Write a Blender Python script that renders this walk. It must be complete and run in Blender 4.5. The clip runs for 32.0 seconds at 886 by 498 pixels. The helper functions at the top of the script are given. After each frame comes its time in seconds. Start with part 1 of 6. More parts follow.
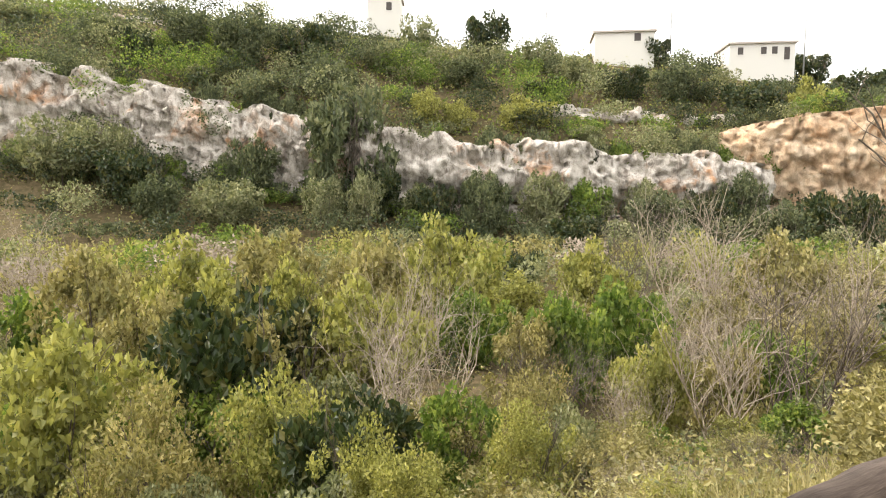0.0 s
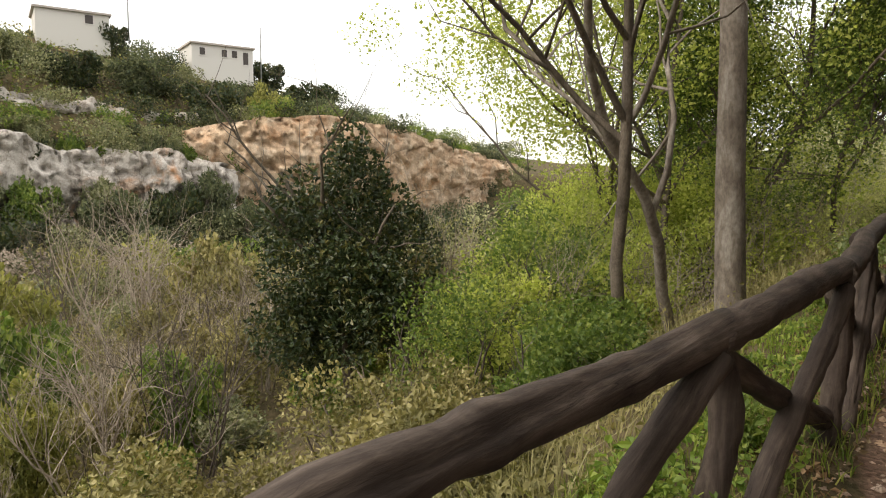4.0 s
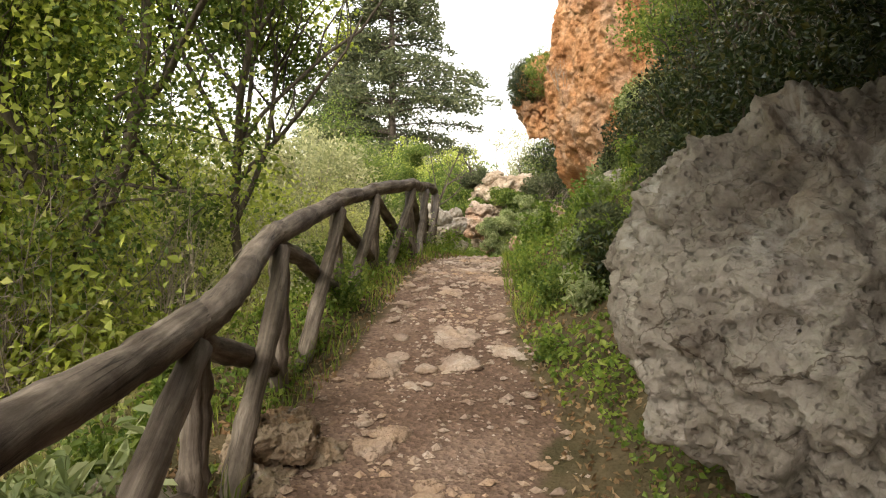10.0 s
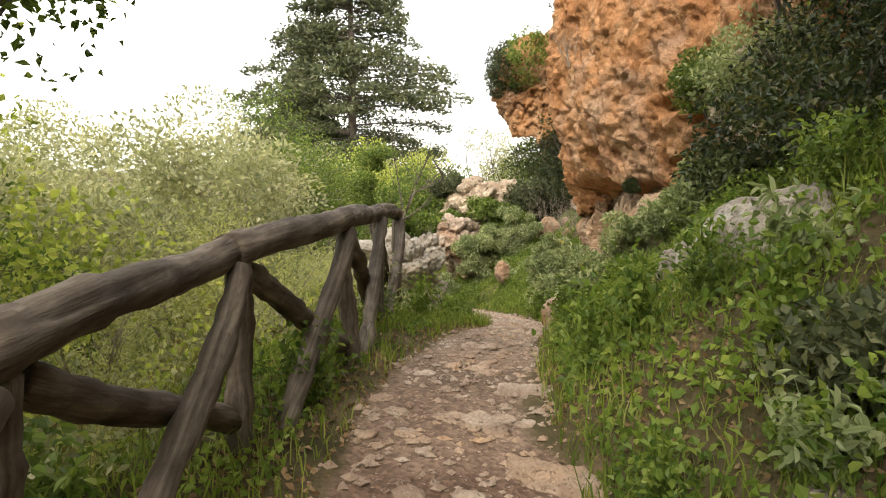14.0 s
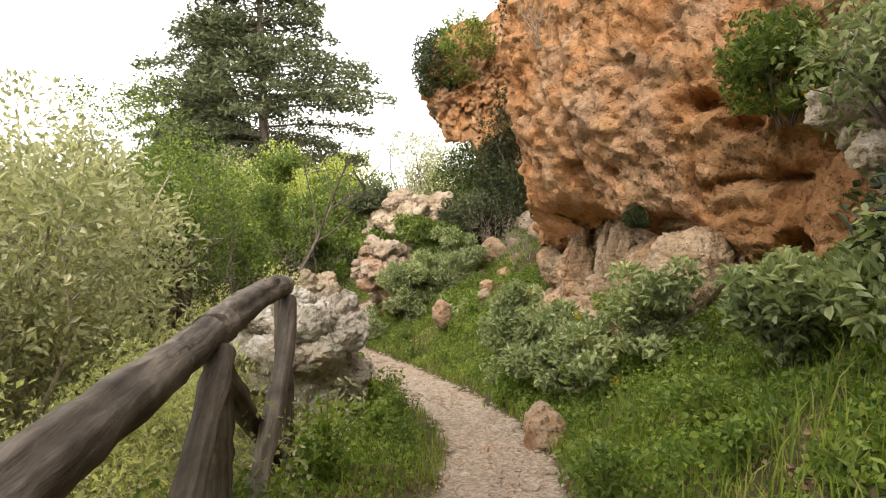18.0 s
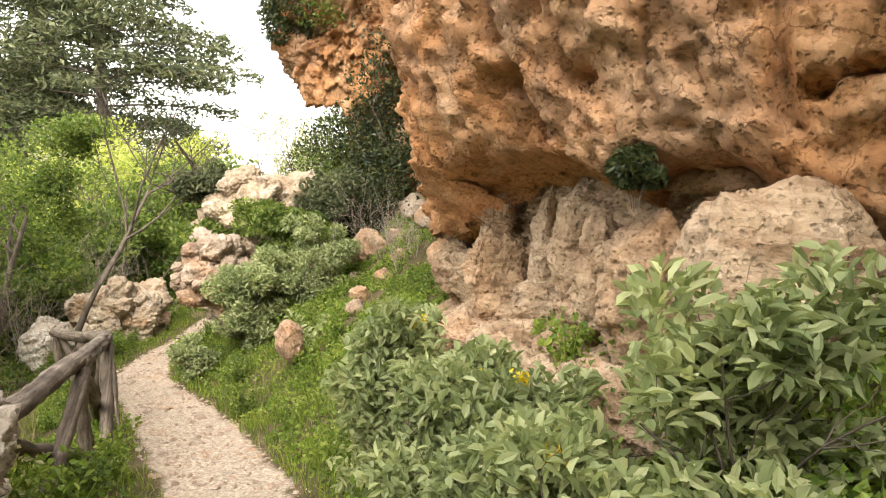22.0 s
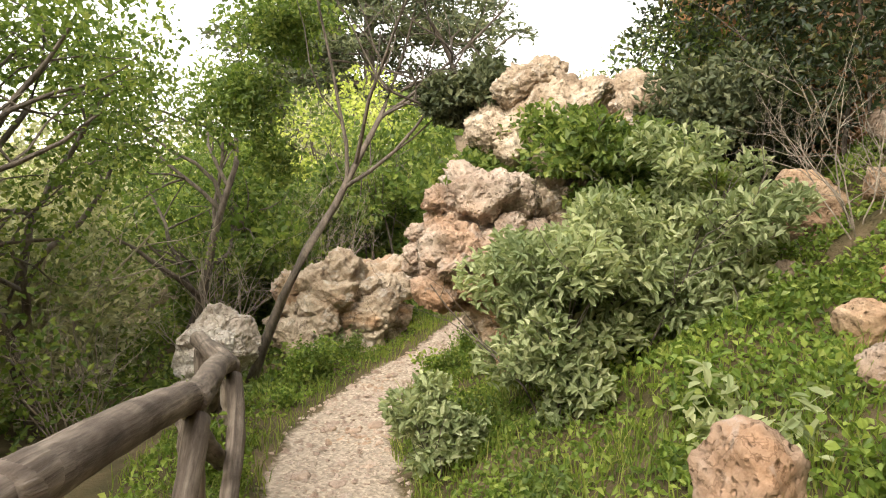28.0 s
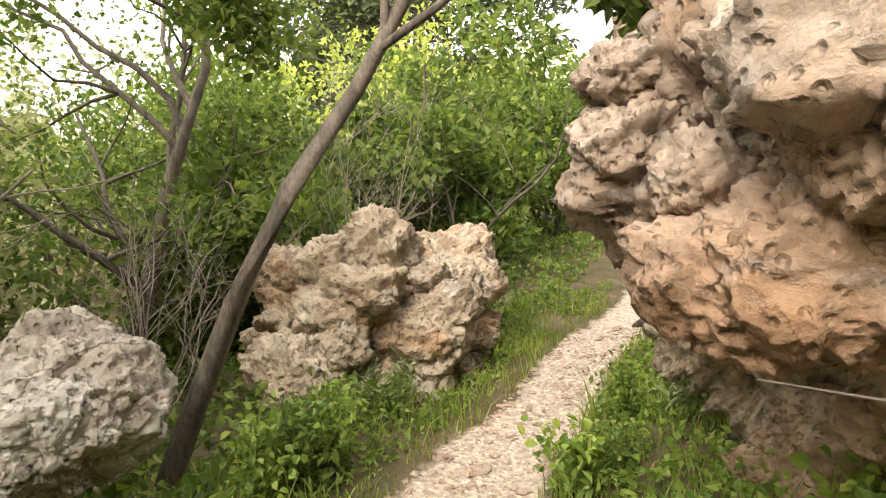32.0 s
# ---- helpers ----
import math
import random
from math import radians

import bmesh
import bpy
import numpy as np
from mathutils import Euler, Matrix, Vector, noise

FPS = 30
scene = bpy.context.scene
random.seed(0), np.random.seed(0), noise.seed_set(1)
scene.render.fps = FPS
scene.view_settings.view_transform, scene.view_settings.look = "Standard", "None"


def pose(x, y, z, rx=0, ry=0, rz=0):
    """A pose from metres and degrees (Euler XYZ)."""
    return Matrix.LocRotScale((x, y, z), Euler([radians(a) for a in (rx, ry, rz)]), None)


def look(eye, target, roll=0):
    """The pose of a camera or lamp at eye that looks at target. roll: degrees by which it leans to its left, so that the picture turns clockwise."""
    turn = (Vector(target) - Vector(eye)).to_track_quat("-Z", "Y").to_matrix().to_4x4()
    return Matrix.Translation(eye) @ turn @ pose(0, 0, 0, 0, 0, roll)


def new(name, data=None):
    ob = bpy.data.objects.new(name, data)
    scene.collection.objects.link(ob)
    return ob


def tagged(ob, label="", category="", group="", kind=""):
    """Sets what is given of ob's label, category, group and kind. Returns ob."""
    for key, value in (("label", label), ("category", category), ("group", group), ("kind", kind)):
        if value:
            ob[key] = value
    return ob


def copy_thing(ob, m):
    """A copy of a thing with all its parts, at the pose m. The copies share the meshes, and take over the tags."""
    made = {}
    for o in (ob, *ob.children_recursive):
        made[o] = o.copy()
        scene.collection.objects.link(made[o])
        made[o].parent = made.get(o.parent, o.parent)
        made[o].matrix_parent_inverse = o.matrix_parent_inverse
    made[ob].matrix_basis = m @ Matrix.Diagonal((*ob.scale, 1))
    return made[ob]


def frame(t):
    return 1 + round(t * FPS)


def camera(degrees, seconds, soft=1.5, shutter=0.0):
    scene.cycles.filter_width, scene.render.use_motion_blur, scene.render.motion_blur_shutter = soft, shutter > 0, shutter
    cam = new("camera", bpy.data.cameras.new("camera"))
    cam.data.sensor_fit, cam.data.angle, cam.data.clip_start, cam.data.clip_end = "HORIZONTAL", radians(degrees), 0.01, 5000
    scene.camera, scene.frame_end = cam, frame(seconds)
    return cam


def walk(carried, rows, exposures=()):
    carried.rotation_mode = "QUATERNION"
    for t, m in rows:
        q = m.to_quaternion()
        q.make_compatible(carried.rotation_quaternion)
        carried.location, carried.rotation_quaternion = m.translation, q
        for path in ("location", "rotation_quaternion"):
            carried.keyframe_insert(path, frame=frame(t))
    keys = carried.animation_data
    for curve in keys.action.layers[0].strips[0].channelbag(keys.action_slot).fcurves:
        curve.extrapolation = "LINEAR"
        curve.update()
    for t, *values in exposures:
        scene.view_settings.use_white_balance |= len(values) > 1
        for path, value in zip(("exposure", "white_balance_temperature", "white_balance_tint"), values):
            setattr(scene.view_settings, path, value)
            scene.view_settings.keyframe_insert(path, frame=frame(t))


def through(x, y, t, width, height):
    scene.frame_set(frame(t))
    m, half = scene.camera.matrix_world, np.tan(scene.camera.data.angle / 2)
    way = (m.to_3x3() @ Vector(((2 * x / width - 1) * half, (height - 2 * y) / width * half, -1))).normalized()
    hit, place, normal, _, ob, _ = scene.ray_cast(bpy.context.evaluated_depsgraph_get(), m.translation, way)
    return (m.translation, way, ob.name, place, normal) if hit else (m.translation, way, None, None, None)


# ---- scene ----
# camera: seconds, place, tilt, heading, roll
PATH = [
    (0, 0.150, 0.720, 1.800, 83.95, 0.01, -0.13),
    (0.5, 0.450, 0.840, 1.810, 83.81, 0.27, -0.10),
    (1, 0.780, 0.980, 1.830, 83.80, 0.51, -0.13),
    (1.5, 1.130, 1.160, 1.850, 83.75, 0.18, -0.17),
    (2, 1.520, 1.379, 1.867, 83.72, -2.17, -0.01),
    (2.5, 1.974, 1.647, 1.877, 83.69, -8.90, 0.06),
    (3, 2.403, 1.857, 1.895, 83.75, -22.65, 0.23),
    (3.5, 2.853, 1.973, 1.914, 83.80, -31.83, 0.07),
    (4, 3.267, 2.112, 1.934, 83.84, -42.68, 0.28),
    (4.5, 3.704, 2.101, 1.923, 83.90, -51.80, 0.29),
    (6.5, 6.184, 2.282, 1.913, 84.18, -71.36, 0.05),
    (7, 6.702, 2.304, 1.942, 84.23, -76.60, 0.16),
    (7.5, 7.281, 2.347, 1.990, 84.19, -79.15, 0.20),
    (8, 7.815, 2.437, 2.003, 84.18, -79.57, 0.52),
    (8.5, 8.438, 2.420, 1.984, 84.22, -79.83, 0.62),
    (9, 9.060, 2.535, 2.045, 84.17, -79.88, 0.40),
    (9.5, 9.588, 2.643, 2.104, 84.21, -80.11, 0.48),
    (10, 10.208, 2.729, 2.126, 84.22, -80.39, 0.47),
    (10.5, 10.815, 2.857, 2.139, 84.22, -80.68, 0.57),
    (11, 11.396, 2.904, 2.117, 84.37, -81.11, 0.45),
    (11.5, 11.940, 2.992, 2.140, 84.39, -81.43, 0.38),
    (12, 12.455, 3.094, 2.197, 84.43, -81.75, 0.39),
    (12.5, 12.997, 3.100, 2.200, 84.40, -82.06, 0.30),
    (13, 13.477, 3.217, 2.239, 84.44, -82.37, 0.23),
    (13.5, 13.989, 3.354, 2.276, 84.45, -82.98, 0.09),
    (15.5, 15.763, 3.748, 2.472, 84.54, -83.98, 0.13),
    (16, 16.163, 3.793, 2.548, 84.67, -84.90, 0.16),
    (16.5, 16.527, 3.807, 2.602, 84.64, -86.44, -0.19),
    (17, 16.874, 3.849, 2.641, 84.67, -86.84, -0.19),
    (17.5, 17.282, 3.900, 2.643, 84.67, -87.70, -0.13),
    (18, 17.736, 3.839, 2.629, 84.59, -90.08, -0.26),
    (18.5, 18.146, 3.799, 2.628, 84.58, -92.82, -0.37),
    (19, 18.522, 3.715, 2.635, 84.56, -98.62, -0.43),
    (19.5, 18.983, 3.609, 2.633, 84.38, -101.62, -0.57),
    (20, 19.457, 3.507, 2.566, 84.25, -101.86, -0.66),
    (20.5, 19.936, 3.389, 2.470, 84.29, -101.82, -0.62),
    (21, 20.425, 3.372, 2.387, 84.38, -101.23, -0.46),
    (21.5, 20.919, 3.348, 2.321, 84.37, -100.83, -0.39),
    (22, 21.449, 3.347, 2.239, 84.21, -100.05, -0.50),
    (22.5, 21.933, 3.376, 2.169, 84.31, -99.24, -0.33),
    (23, 22.426, 3.446, 2.064, 84.36, -98.29, -0.34),
    (23.5, 22.876, 3.528, 1.995, 84.48, -97.59, -0.16),
    (24, 23.356, 3.540, 1.905, 84.45, -95.89, -0.24),
    (24.5, 23.822, 3.604, 1.793, 84.50, -93.19, -0.26),
    (25, 24.317, 3.669, 1.661, 84.36, -90.61, -0.41),
    (25.5, 24.798, 3.812, 1.574, 84.47, -88.58, -0.29),
    (27.5, 26.857, 4.261, 1.432, 83.61, -79.88, 0.12),
    (28, 27.380, 4.423, 1.371, 83.51, -78.08, 0.00),
    (28.5, 27.923, 4.601, 1.306, 83.48, -77.16, -0.08),
    (29, 28.409, 4.832, 1.266, 83.43, -76.18, -0.02),
    (29.5, 28.824, 4.987, 1.204, 83.55, -75.73, -0.13),
    (30, 29.256, 5.177, 1.078, 83.58, -75.57, 0.03),
    (30.5, 29.764, 5.276, 0.927, 83.51, -75.78, -0.14),
    (31, 30.309, 5.463, 0.811, 83.46, -75.16, -0.08),
    (31.5, 30.816, 5.630, 0.701, 83.46, -74.78, -0.07),
    (32, 31.355, 5.843, 0.589, 83.40, -74.04, 0.05),
]
EXPO = [(0.0, 1.3), (2.0, 1.25), (3.0, 0.9), (4.5, 0.45), (6.5, 0.95), (8.0, 1.15), (9.0, 1.15), (13.0, 1.1), (16.0, 0.95), (18.0, 1.05), (19.0, 1.38), (21.0, 1.65), (25.0, 1.35), (28.0, 1.4), (30.0, 1.4), (32.0, 1.6)]
cam = camera(68.4, 32.0, soft=1.1)
walk(cam, [(t, pose(x, y, z, rx, 0, rz) @ pose(0, 0, 0, 0, 0, roll)) for t, x, y, z, rx, rz, roll in PATH], EXPO)

# ---- world, sun, exposure ----
world = bpy.data.worlds.new("world")
scene.world = world
world.use_nodes = True
wn = world.node_tree
sky = wn.nodes.new("ShaderNodeTexSky")
sky.sky_type, sky.sun_disc = "NISHITA", False
sky.sun_elevation, sky.sun_rotation = radians(40), radians(283)
sky.air_density, sky.dust_density, sky.ozone_density = 1.0, 4.0, 1.0
haze = wn.nodes.new("ShaderNodeMix")
haze.data_type = "RGBA"
haze.inputs[0].default_value = 0.72
haze.inputs[7].default_value = (10.4, 10.0, 9.3, 1)
wn.links.new(sky.outputs[0], haze.inputs[6])
bg = wn.nodes["Background"]
wn.links.new(haze.outputs[2], bg.inputs[0])
bg.inputs[1].default_value = 0.15
sun = new("sun", bpy.data.lights.new("sun", "SUN"))
sun.data.energy, sun.data.angle, sun.data.color = 1.7, radians(30), (1.0, 0.93, 0.82)
sun.matrix_world = look((0, 0, 50), (58, -13, 0))
tagged(sun, kind="structure")


# ---- noise and mesh tools ----
rng0 = np.random.default_rng(7)
PERM = np.concatenate([rng0.permutation(256)] * 3)
GRAD = rng0.normal(size=(256, 3))
GRAD /= np.linalg.norm(GRAD, axis=1)[:, None]
SPOT = (GRAD * 0.5).astype(np.float32)
SLOPE = GRAD.T.astype(np.float32).copy()


def perlin(p):
    """Gradient noise of points (n, 3), about -0.7 to 0.7."""
    whole = np.floor(p)
    i = whole.astype(np.int32) & 255
    fx, fy, fz = (p - whole).astype(np.float32).T
    ux, uy, uz = (f * f * f * (f * (f * 6 - 15) + 10) for f in (fx, fy, fz))
    ix, iy, iz = i.T
    rows = []
    for dx in (0, 1):
        hx, gx = PERM[ix + dx], fx - dx
        for dy in (0, 1):
            hy, gy = PERM[hx + ((iy + dy) & 255)], fy - dy
            low, high = PERM[hy + iz], PERM[hy + ((iz + 1) & 255)]
            a = SLOPE[0][low] * gx + SLOPE[1][low] * gy + SLOPE[2][low] * fz
            b = SLOPE[0][high] * gx + SLOPE[1][high] * gy + SLOPE[2][high] * (fz - 1)
            rows.append(a + uz * (b - a))
    a, b = rows[0] + uy * (rows[1] - rows[0]), rows[2] + uy * (rows[3] - rows[2])
    return (a + ux * (b - a)).astype(float)


def fbm(p, octaves=4, gain=0.5):
    p = np.asarray(p, float)
    total, amp = 0, 1.0
    for k in range(octaves):
        total = total + amp * perlin(p * 2**k + 17.3 * k)
        amp *= gain
    return total


def ridged(p, octaves=4, gain=0.5):
    p = np.asarray(p, float)
    total, amp = 0, 1.0
    for k in range(octaves):
        total = total + amp * (0.5 - np.abs(perlin(p * 2**k + 9.1 * k)) * 2)
        amp *= gain
    return total


def cells(p, jitter=0.66):
    """Distances to the two nearest scattered points, three random values of the nearest and the way from it."""
    p = np.asarray(p, np.float32)
    i = np.floor(p - 0.5).astype(np.int32)
    n = len(p)
    f1, f2 = np.full(n, 9.0, np.float32), np.full(n, 9.0, np.float32)
    who, away = np.zeros(n, np.int32), np.zeros((n, 3), np.float32)
    for dx in (0, 1):
        hx = PERM[(i[:, 0] + dx) & 255]
        for dy in (0, 1):
            hy = PERM[hx + ((i[:, 1] + dy) & 255)]
            for dz in (0, 1):
                h = PERM[hy + ((i[:, 2] + dz) & 255)]
                v = p - (i + np.array((dx + 0.5, dy + 0.5, dz + 0.5), np.float32) + SPOT[h] * jitter)
                d = np.sqrt((v * v).sum(1))
                near = d < f1
                f2 = np.where(near, f1, np.minimum(f2, d))
                f1 = np.where(near, d, f1)
                who = np.where(near, h, who)
                away = np.where(near[:, None], v, away)
    return f1, f2, GRAD[(who * 7 + 13) & 255], away


def chunky(p, amp):
    """Broken rock: tilted blocks with grooves between them, at three sizes."""
    p = p + np.stack([fbm(p * 1.3 + 31 * k, 2) for k in range(3)], -1) * 0.14
    h = 0
    for s, a in ((1.0, 1.0), (2.3, 0.5), (5.1, 0.22)):
        f1, f2, g, v = cells(p * s + 3.7 * s)
        h = h + a * (g[:, 0] * 0.5 + (v * g).sum(1) * 1.1 - 0.4 * np.exp(-(f2 - f1) / 0.05))
    return amp * (h + 0.3 * fbm(p * 7, 3))


def eroded(p, knobs, pocks):
    """Swelling lumps with sharp clefts between them, and scattered deep pockets."""
    h = np.zeros(len(p))
    if not knobs and not pocks:
        return h
    p = p + np.stack([fbm(p * 1.1 + 13 * k, 3) for k in range(3)], -1) * 0.3
    if knobs:
        for s, a in ((1.6, 1.0), (3.7, 0.6), (8.5, 0.34)):
            f1, f2, g, v = cells(p * s + 5.1 * s)
            h = h + knobs * a * (np.abs(0.5 - f1) * 0.9 + g[:, 1] * 0.3 + (v * g).sum(1) * 0.9)
    if pocks:
        for s, a, few in ((2.4, 1.2, 0.55), (5.5, 0.6, 0.5), (11.0, 0.3, 0.3)):
            f1, f2, g, v = cells(p * s + 2.3 * s)
            h = h - pocks * a * np.clip(2.2 - f1 / 0.16, 0, 1) * (g[:, 2] > few)
    return h


def mesh_data(name, V, F, mats, smooth=True, attr=None, index=None):
    """A mesh from numpy arrays; F is one array of quads or triangles, or a list of both."""
    me = bpy.data.meshes.new(name)
    V = np.asarray(V, np.float32)
    parts = [np.asarray(f, np.int32) for f in (F if isinstance(F, list) else [F]) if len(f)]
    me.vertices.add(len(V))
    me.vertices.foreach_set("co", V.ravel())
    counts = np.concatenate([np.full(len(f), f.shape[1], np.int32) for f in parts])
    me.loops.add(int(counts.sum()))
    me.loops.foreach_set("vertex_index", np.concatenate([f.ravel() for f in parts]))
    me.polygons.add(len(counts))
    me.polygons.foreach_set("loop_start", np.concatenate([[0], np.cumsum(counts)[:-1]]).astype(np.int32))
    me.polygons.foreach_set("use_smooth", np.full(len(counts), smooth))
    for m in mats if isinstance(mats, (list, tuple)) else [mats]:
        me.materials.append(m)
    if index is not None:
        me.polygons.foreach_set("material_index", np.asarray(index, np.int32))
    for key, values in (attr or {}).items():
        a = me.attributes.new(key, "FLOAT", "POINT")
        a.data.foreach_set("value", np.asarray(values, np.float32))
    me.update(calc_edges=True)
    return me


def part(name, V, F, mat, parent=None, label="", smooth=True, attr=None):
    ob = new(name, mesh_data(name, V, F, mat, smooth, attr))
    if parent is not None:
        ob.parent = parent
    if label:
        ob["label"] = label
    return ob


def thing(name, place, label, category, group="", kind=""):
    ob = new(name)
    ob.empty_display_size = 0.1
    ob.location = place
    return tagged(ob, label, category, group, kind)


def joined(pieces):
    """Several (V, F) into one."""
    vs, fs, n = [], [], 0
    for V, F in pieces:
        vs.append(V)
        fs.append(np.asarray(F) + n)
        n += len(V)
    return np.concatenate(vs), np.concatenate(fs)


def unit(v):
    return v / (np.linalg.norm(v, axis=-1, keepdims=True) + 1e-9)


def tube(points, radii, k=6, wob=0.0, rng=None, caps=True):
    """A tapered tube through points."""
    P = np.asarray(points, float)
    R = np.broadcast_to(np.asarray(radii, float), (len(P),))
    tan = unit(np.gradient(P, axis=0))
    ref = np.where(np.abs(tan[:, 2:3]) > 0.9, [[1.0, 0, 0]], [[0, 0, 1.0]])
    a = unit(np.cross(tan, ref))
    b = np.cross(tan, a)
    th = np.arange(k) * 2 * math.pi / k
    ring = a[:, None] * np.cos(th)[None, :, None] + b[:, None] * np.sin(th)[None, :, None]
    rr = R[:, None] * np.ones(k)
    if wob and rng is not None:
        rr = rr * (1 + wob * rng.normal(size=rr.shape))
    V = (P[:, None] + ring * rr[..., None]).reshape(-1, 3)
    n = len(P)
    i, j = np.meshgrid(np.arange(n - 1), np.arange(k), indexing="ij")
    F = np.stack([i * k + j, i * k + (j + 1) % k, (i + 1) * k + (j + 1) % k, (i + 1) * k + j], -1).reshape(-1, 4)
    if caps:
        V = np.concatenate([V, P[:1], P[-1:]])
        j = np.arange(k)
        c0 = np.stack([np.full(k, n * k), (j + 1) % k, j, j], -1)
        c1 = np.stack([np.full(k, n * k + 1), (n - 1) * k + j, (n - 1) * k + (j + 1) % k, (n - 1) * k + (j + 1) % k], -1)
        c0[:, 3], c1[:, 3] = c0[:, 0], c1[:, 0]
        F3 = np.concatenate([c0[:, :3], c1[:, :3]])
        return V, [F, F3]
    return V, F


def leaf_quads(C, length, width, rng, up=0.2, droop=0.0, out=None):
    """A folded, pointed leaf of four corners at each of the centres C."""
    n = len(C)
    d = rng.normal(size=(n, 3))
    if out is not None:
        d = d * 0.7 + out
    d[:, 2] += up - droop
    d = unit(d)
    s = unit(np.cross(d, rng.normal(size=(n, 3))))
    nrm = np.cross(d, s)
    flip = np.where(nrm[:, 2:3] < 0, -1, 1)
    L = (length * rng.uniform(0.6, 1.35, (n, 1)))
    W = (width * rng.uniform(0.7, 1.3, (n, 1)))
    lift = nrm * flip * W * 0.22
    V = np.stack([C - d * L * 0.5, C + s * W * 0.5 - d * L * 0.05 + lift, C + d * L * 0.5 - flip * nrm * L * 0.08, C - s * W * 0.5 - d * L * 0.05 + lift], 1)
    F = np.arange(4 * n).reshape(n, 4)
    return V.reshape(-1, 3), F


def leaf_ovals(C, length, width, rng, up=0.2, out=None):
    """A rounded leaf folded along its midrib, of six corners, at each of the centres C."""
    n = len(C)
    d = rng.normal(size=(n, 3))
    if out is not None:
        d = d * 0.6 + out
    d[:, 2] += up
    d = unit(d)
    s = unit(np.cross(d, rng.normal(size=(n, 3)) * 0.5 + (0, 0, 1.0)))
    nrm = np.cross(s, d)
    nrm = nrm * np.where(nrm[:, 2:3] < 0, -1, 1)
    L = length * rng.uniform(0.55, 1.3, (n, 1))
    W = width * rng.uniform(0.75, 1.25, (n, 1))
    a, b = C - d * L * 0.5, C + d * L * 0.5 - nrm * L * 0.12
    m1, m2 = C - d * L * 0.18, C + d * L * 0.2
    lift = nrm * W * 0.2
    V = np.stack([a, m1 + s * W * 0.46 + lift, m2 + s * W * 0.42 + lift, b, m2 - s * W * 0.42 + lift, m1 - s * W * 0.46 + lift], 1).reshape(-1, 3)
    k = np.arange(n)[:, None] * 6
    return V, np.concatenate([k + np.array([[0, 1, 2, 3]]), k + np.array([[0, 3, 4, 5]])])


def blob_points(n, centres, radii, rng, hollow=0.55, squash=0.8):
    """Points in the shells of several lumps."""
    centres, radii = np.asarray(centres, float), np.asarray(radii, float)
    k = rng.choice(len(radii), n, p=radii**2 / (radii**2).sum())
    d = unit(rng.normal(size=(n, 3)))
    r = radii[k] * (hollow + (1 - hollow) * rng.random(n) ** 0.6)
    p = centres[k] + d * r[:, None] * (1, 1, squash)
    return p, d


def branch_lines(rng, base, top, radius, splits, spread, levels, wobble=0.12, start=0.35):
    """Trunk and limbs as (points, radii) and the tips; branches leave at start of the way up."""
    lines, tips = [], []

    def grow(p, d, length, r, level):
        n = max(3, int(5 - level) + 2)
        pts, dirs = [p], d
        for k in range(n):
            dirs = unit(dirs + rng.normal(size=3) * wobble * (1 + 0.5 * level) + np.array([0, 0, 0.06]))
            pts.append(pts[-1] + dirs * length / n)
        pts = np.array(pts)
        rad = np.linspace(r, r * (0.35 if level < levels else 0.15), n + 1)
        lines.append((pts, rad))
        if level >= levels:
            tips.append(pts[-1])
            return
        m = splits[level] if level < len(splits) else splits[-1]
        for q in range(m):
            f = rng.uniform(start if level == 0 else 0.25, 1.0)
            k = min(n - 1, int(f * n))
            at = pts[k] + (pts[k + 1] - pts[k]) * (f * n - k)
            side = unit(rng.normal(size=3) * (1, 1, 0.5))
            nd = unit(dirs * (1 - spread) + side * spread + np.array([0, 0, 0.12]))
            grow(at, nd, length * rng.uniform(0.45, 0.75) * (1.15 - 0.4 * f), rad[k] * 0.62, level + 1)
        tips.append(pts[-1])

    base, top = np.asarray(base, float), np.asarray(top, float)
    grow(base, unit(top - base), np.linalg.norm(top - base), radius, 0)
    return lines, np.array(tips)


def tubes(lines, thick=7, thin=3):
    return joined([tube(p, r, thick if r[0] > 0.05 else (5 if r[0] > 0.02 else thin), caps=False) for p, r in lines])


# ---- materials ----
def material(name, colour, rough=0.8, spec=0.3, metal=0.0):
    m = bpy.data.materials.new(name)
    m.use_nodes = True
    b = m.node_tree.nodes["Principled BSDF"]
    b.inputs["Base Color"].default_value = (*colour, 1)
    b.inputs["Roughness"].default_value = rough
    b.inputs["Specular IOR Level"].default_value = spec
    b.inputs["Metallic"].default_value = metal
    return m, m.node_tree, b


def ramp(nt, stops):
    r = nt.nodes.new("ShaderNodeValToRGB")
    e = r.color_ramp.elements
    e[0].position, e[0].color = stops[0][0], (*stops[0][1], 1)
    e[1].position, e[1].color = stops[-1][0], (*stops[-1][1], 1)
    for p, c in stops[1:-1]:
        x = e.new(p)
        x.color = (*c, 1)
    return r


def noise_tex(nt, scale, detail=6, rough=0.6, coord=None, distort=0.0):
    n = nt.nodes.new("ShaderNodeTexNoise")
    n.inputs["Scale"].default_value, n.inputs["Detail"].default_value = scale, detail
    n.inputs["Roughness"].default_value, n.inputs["Distortion"].default_value = rough, distort
    nt.links.new(coord, n.inputs["Vector"])
    return n


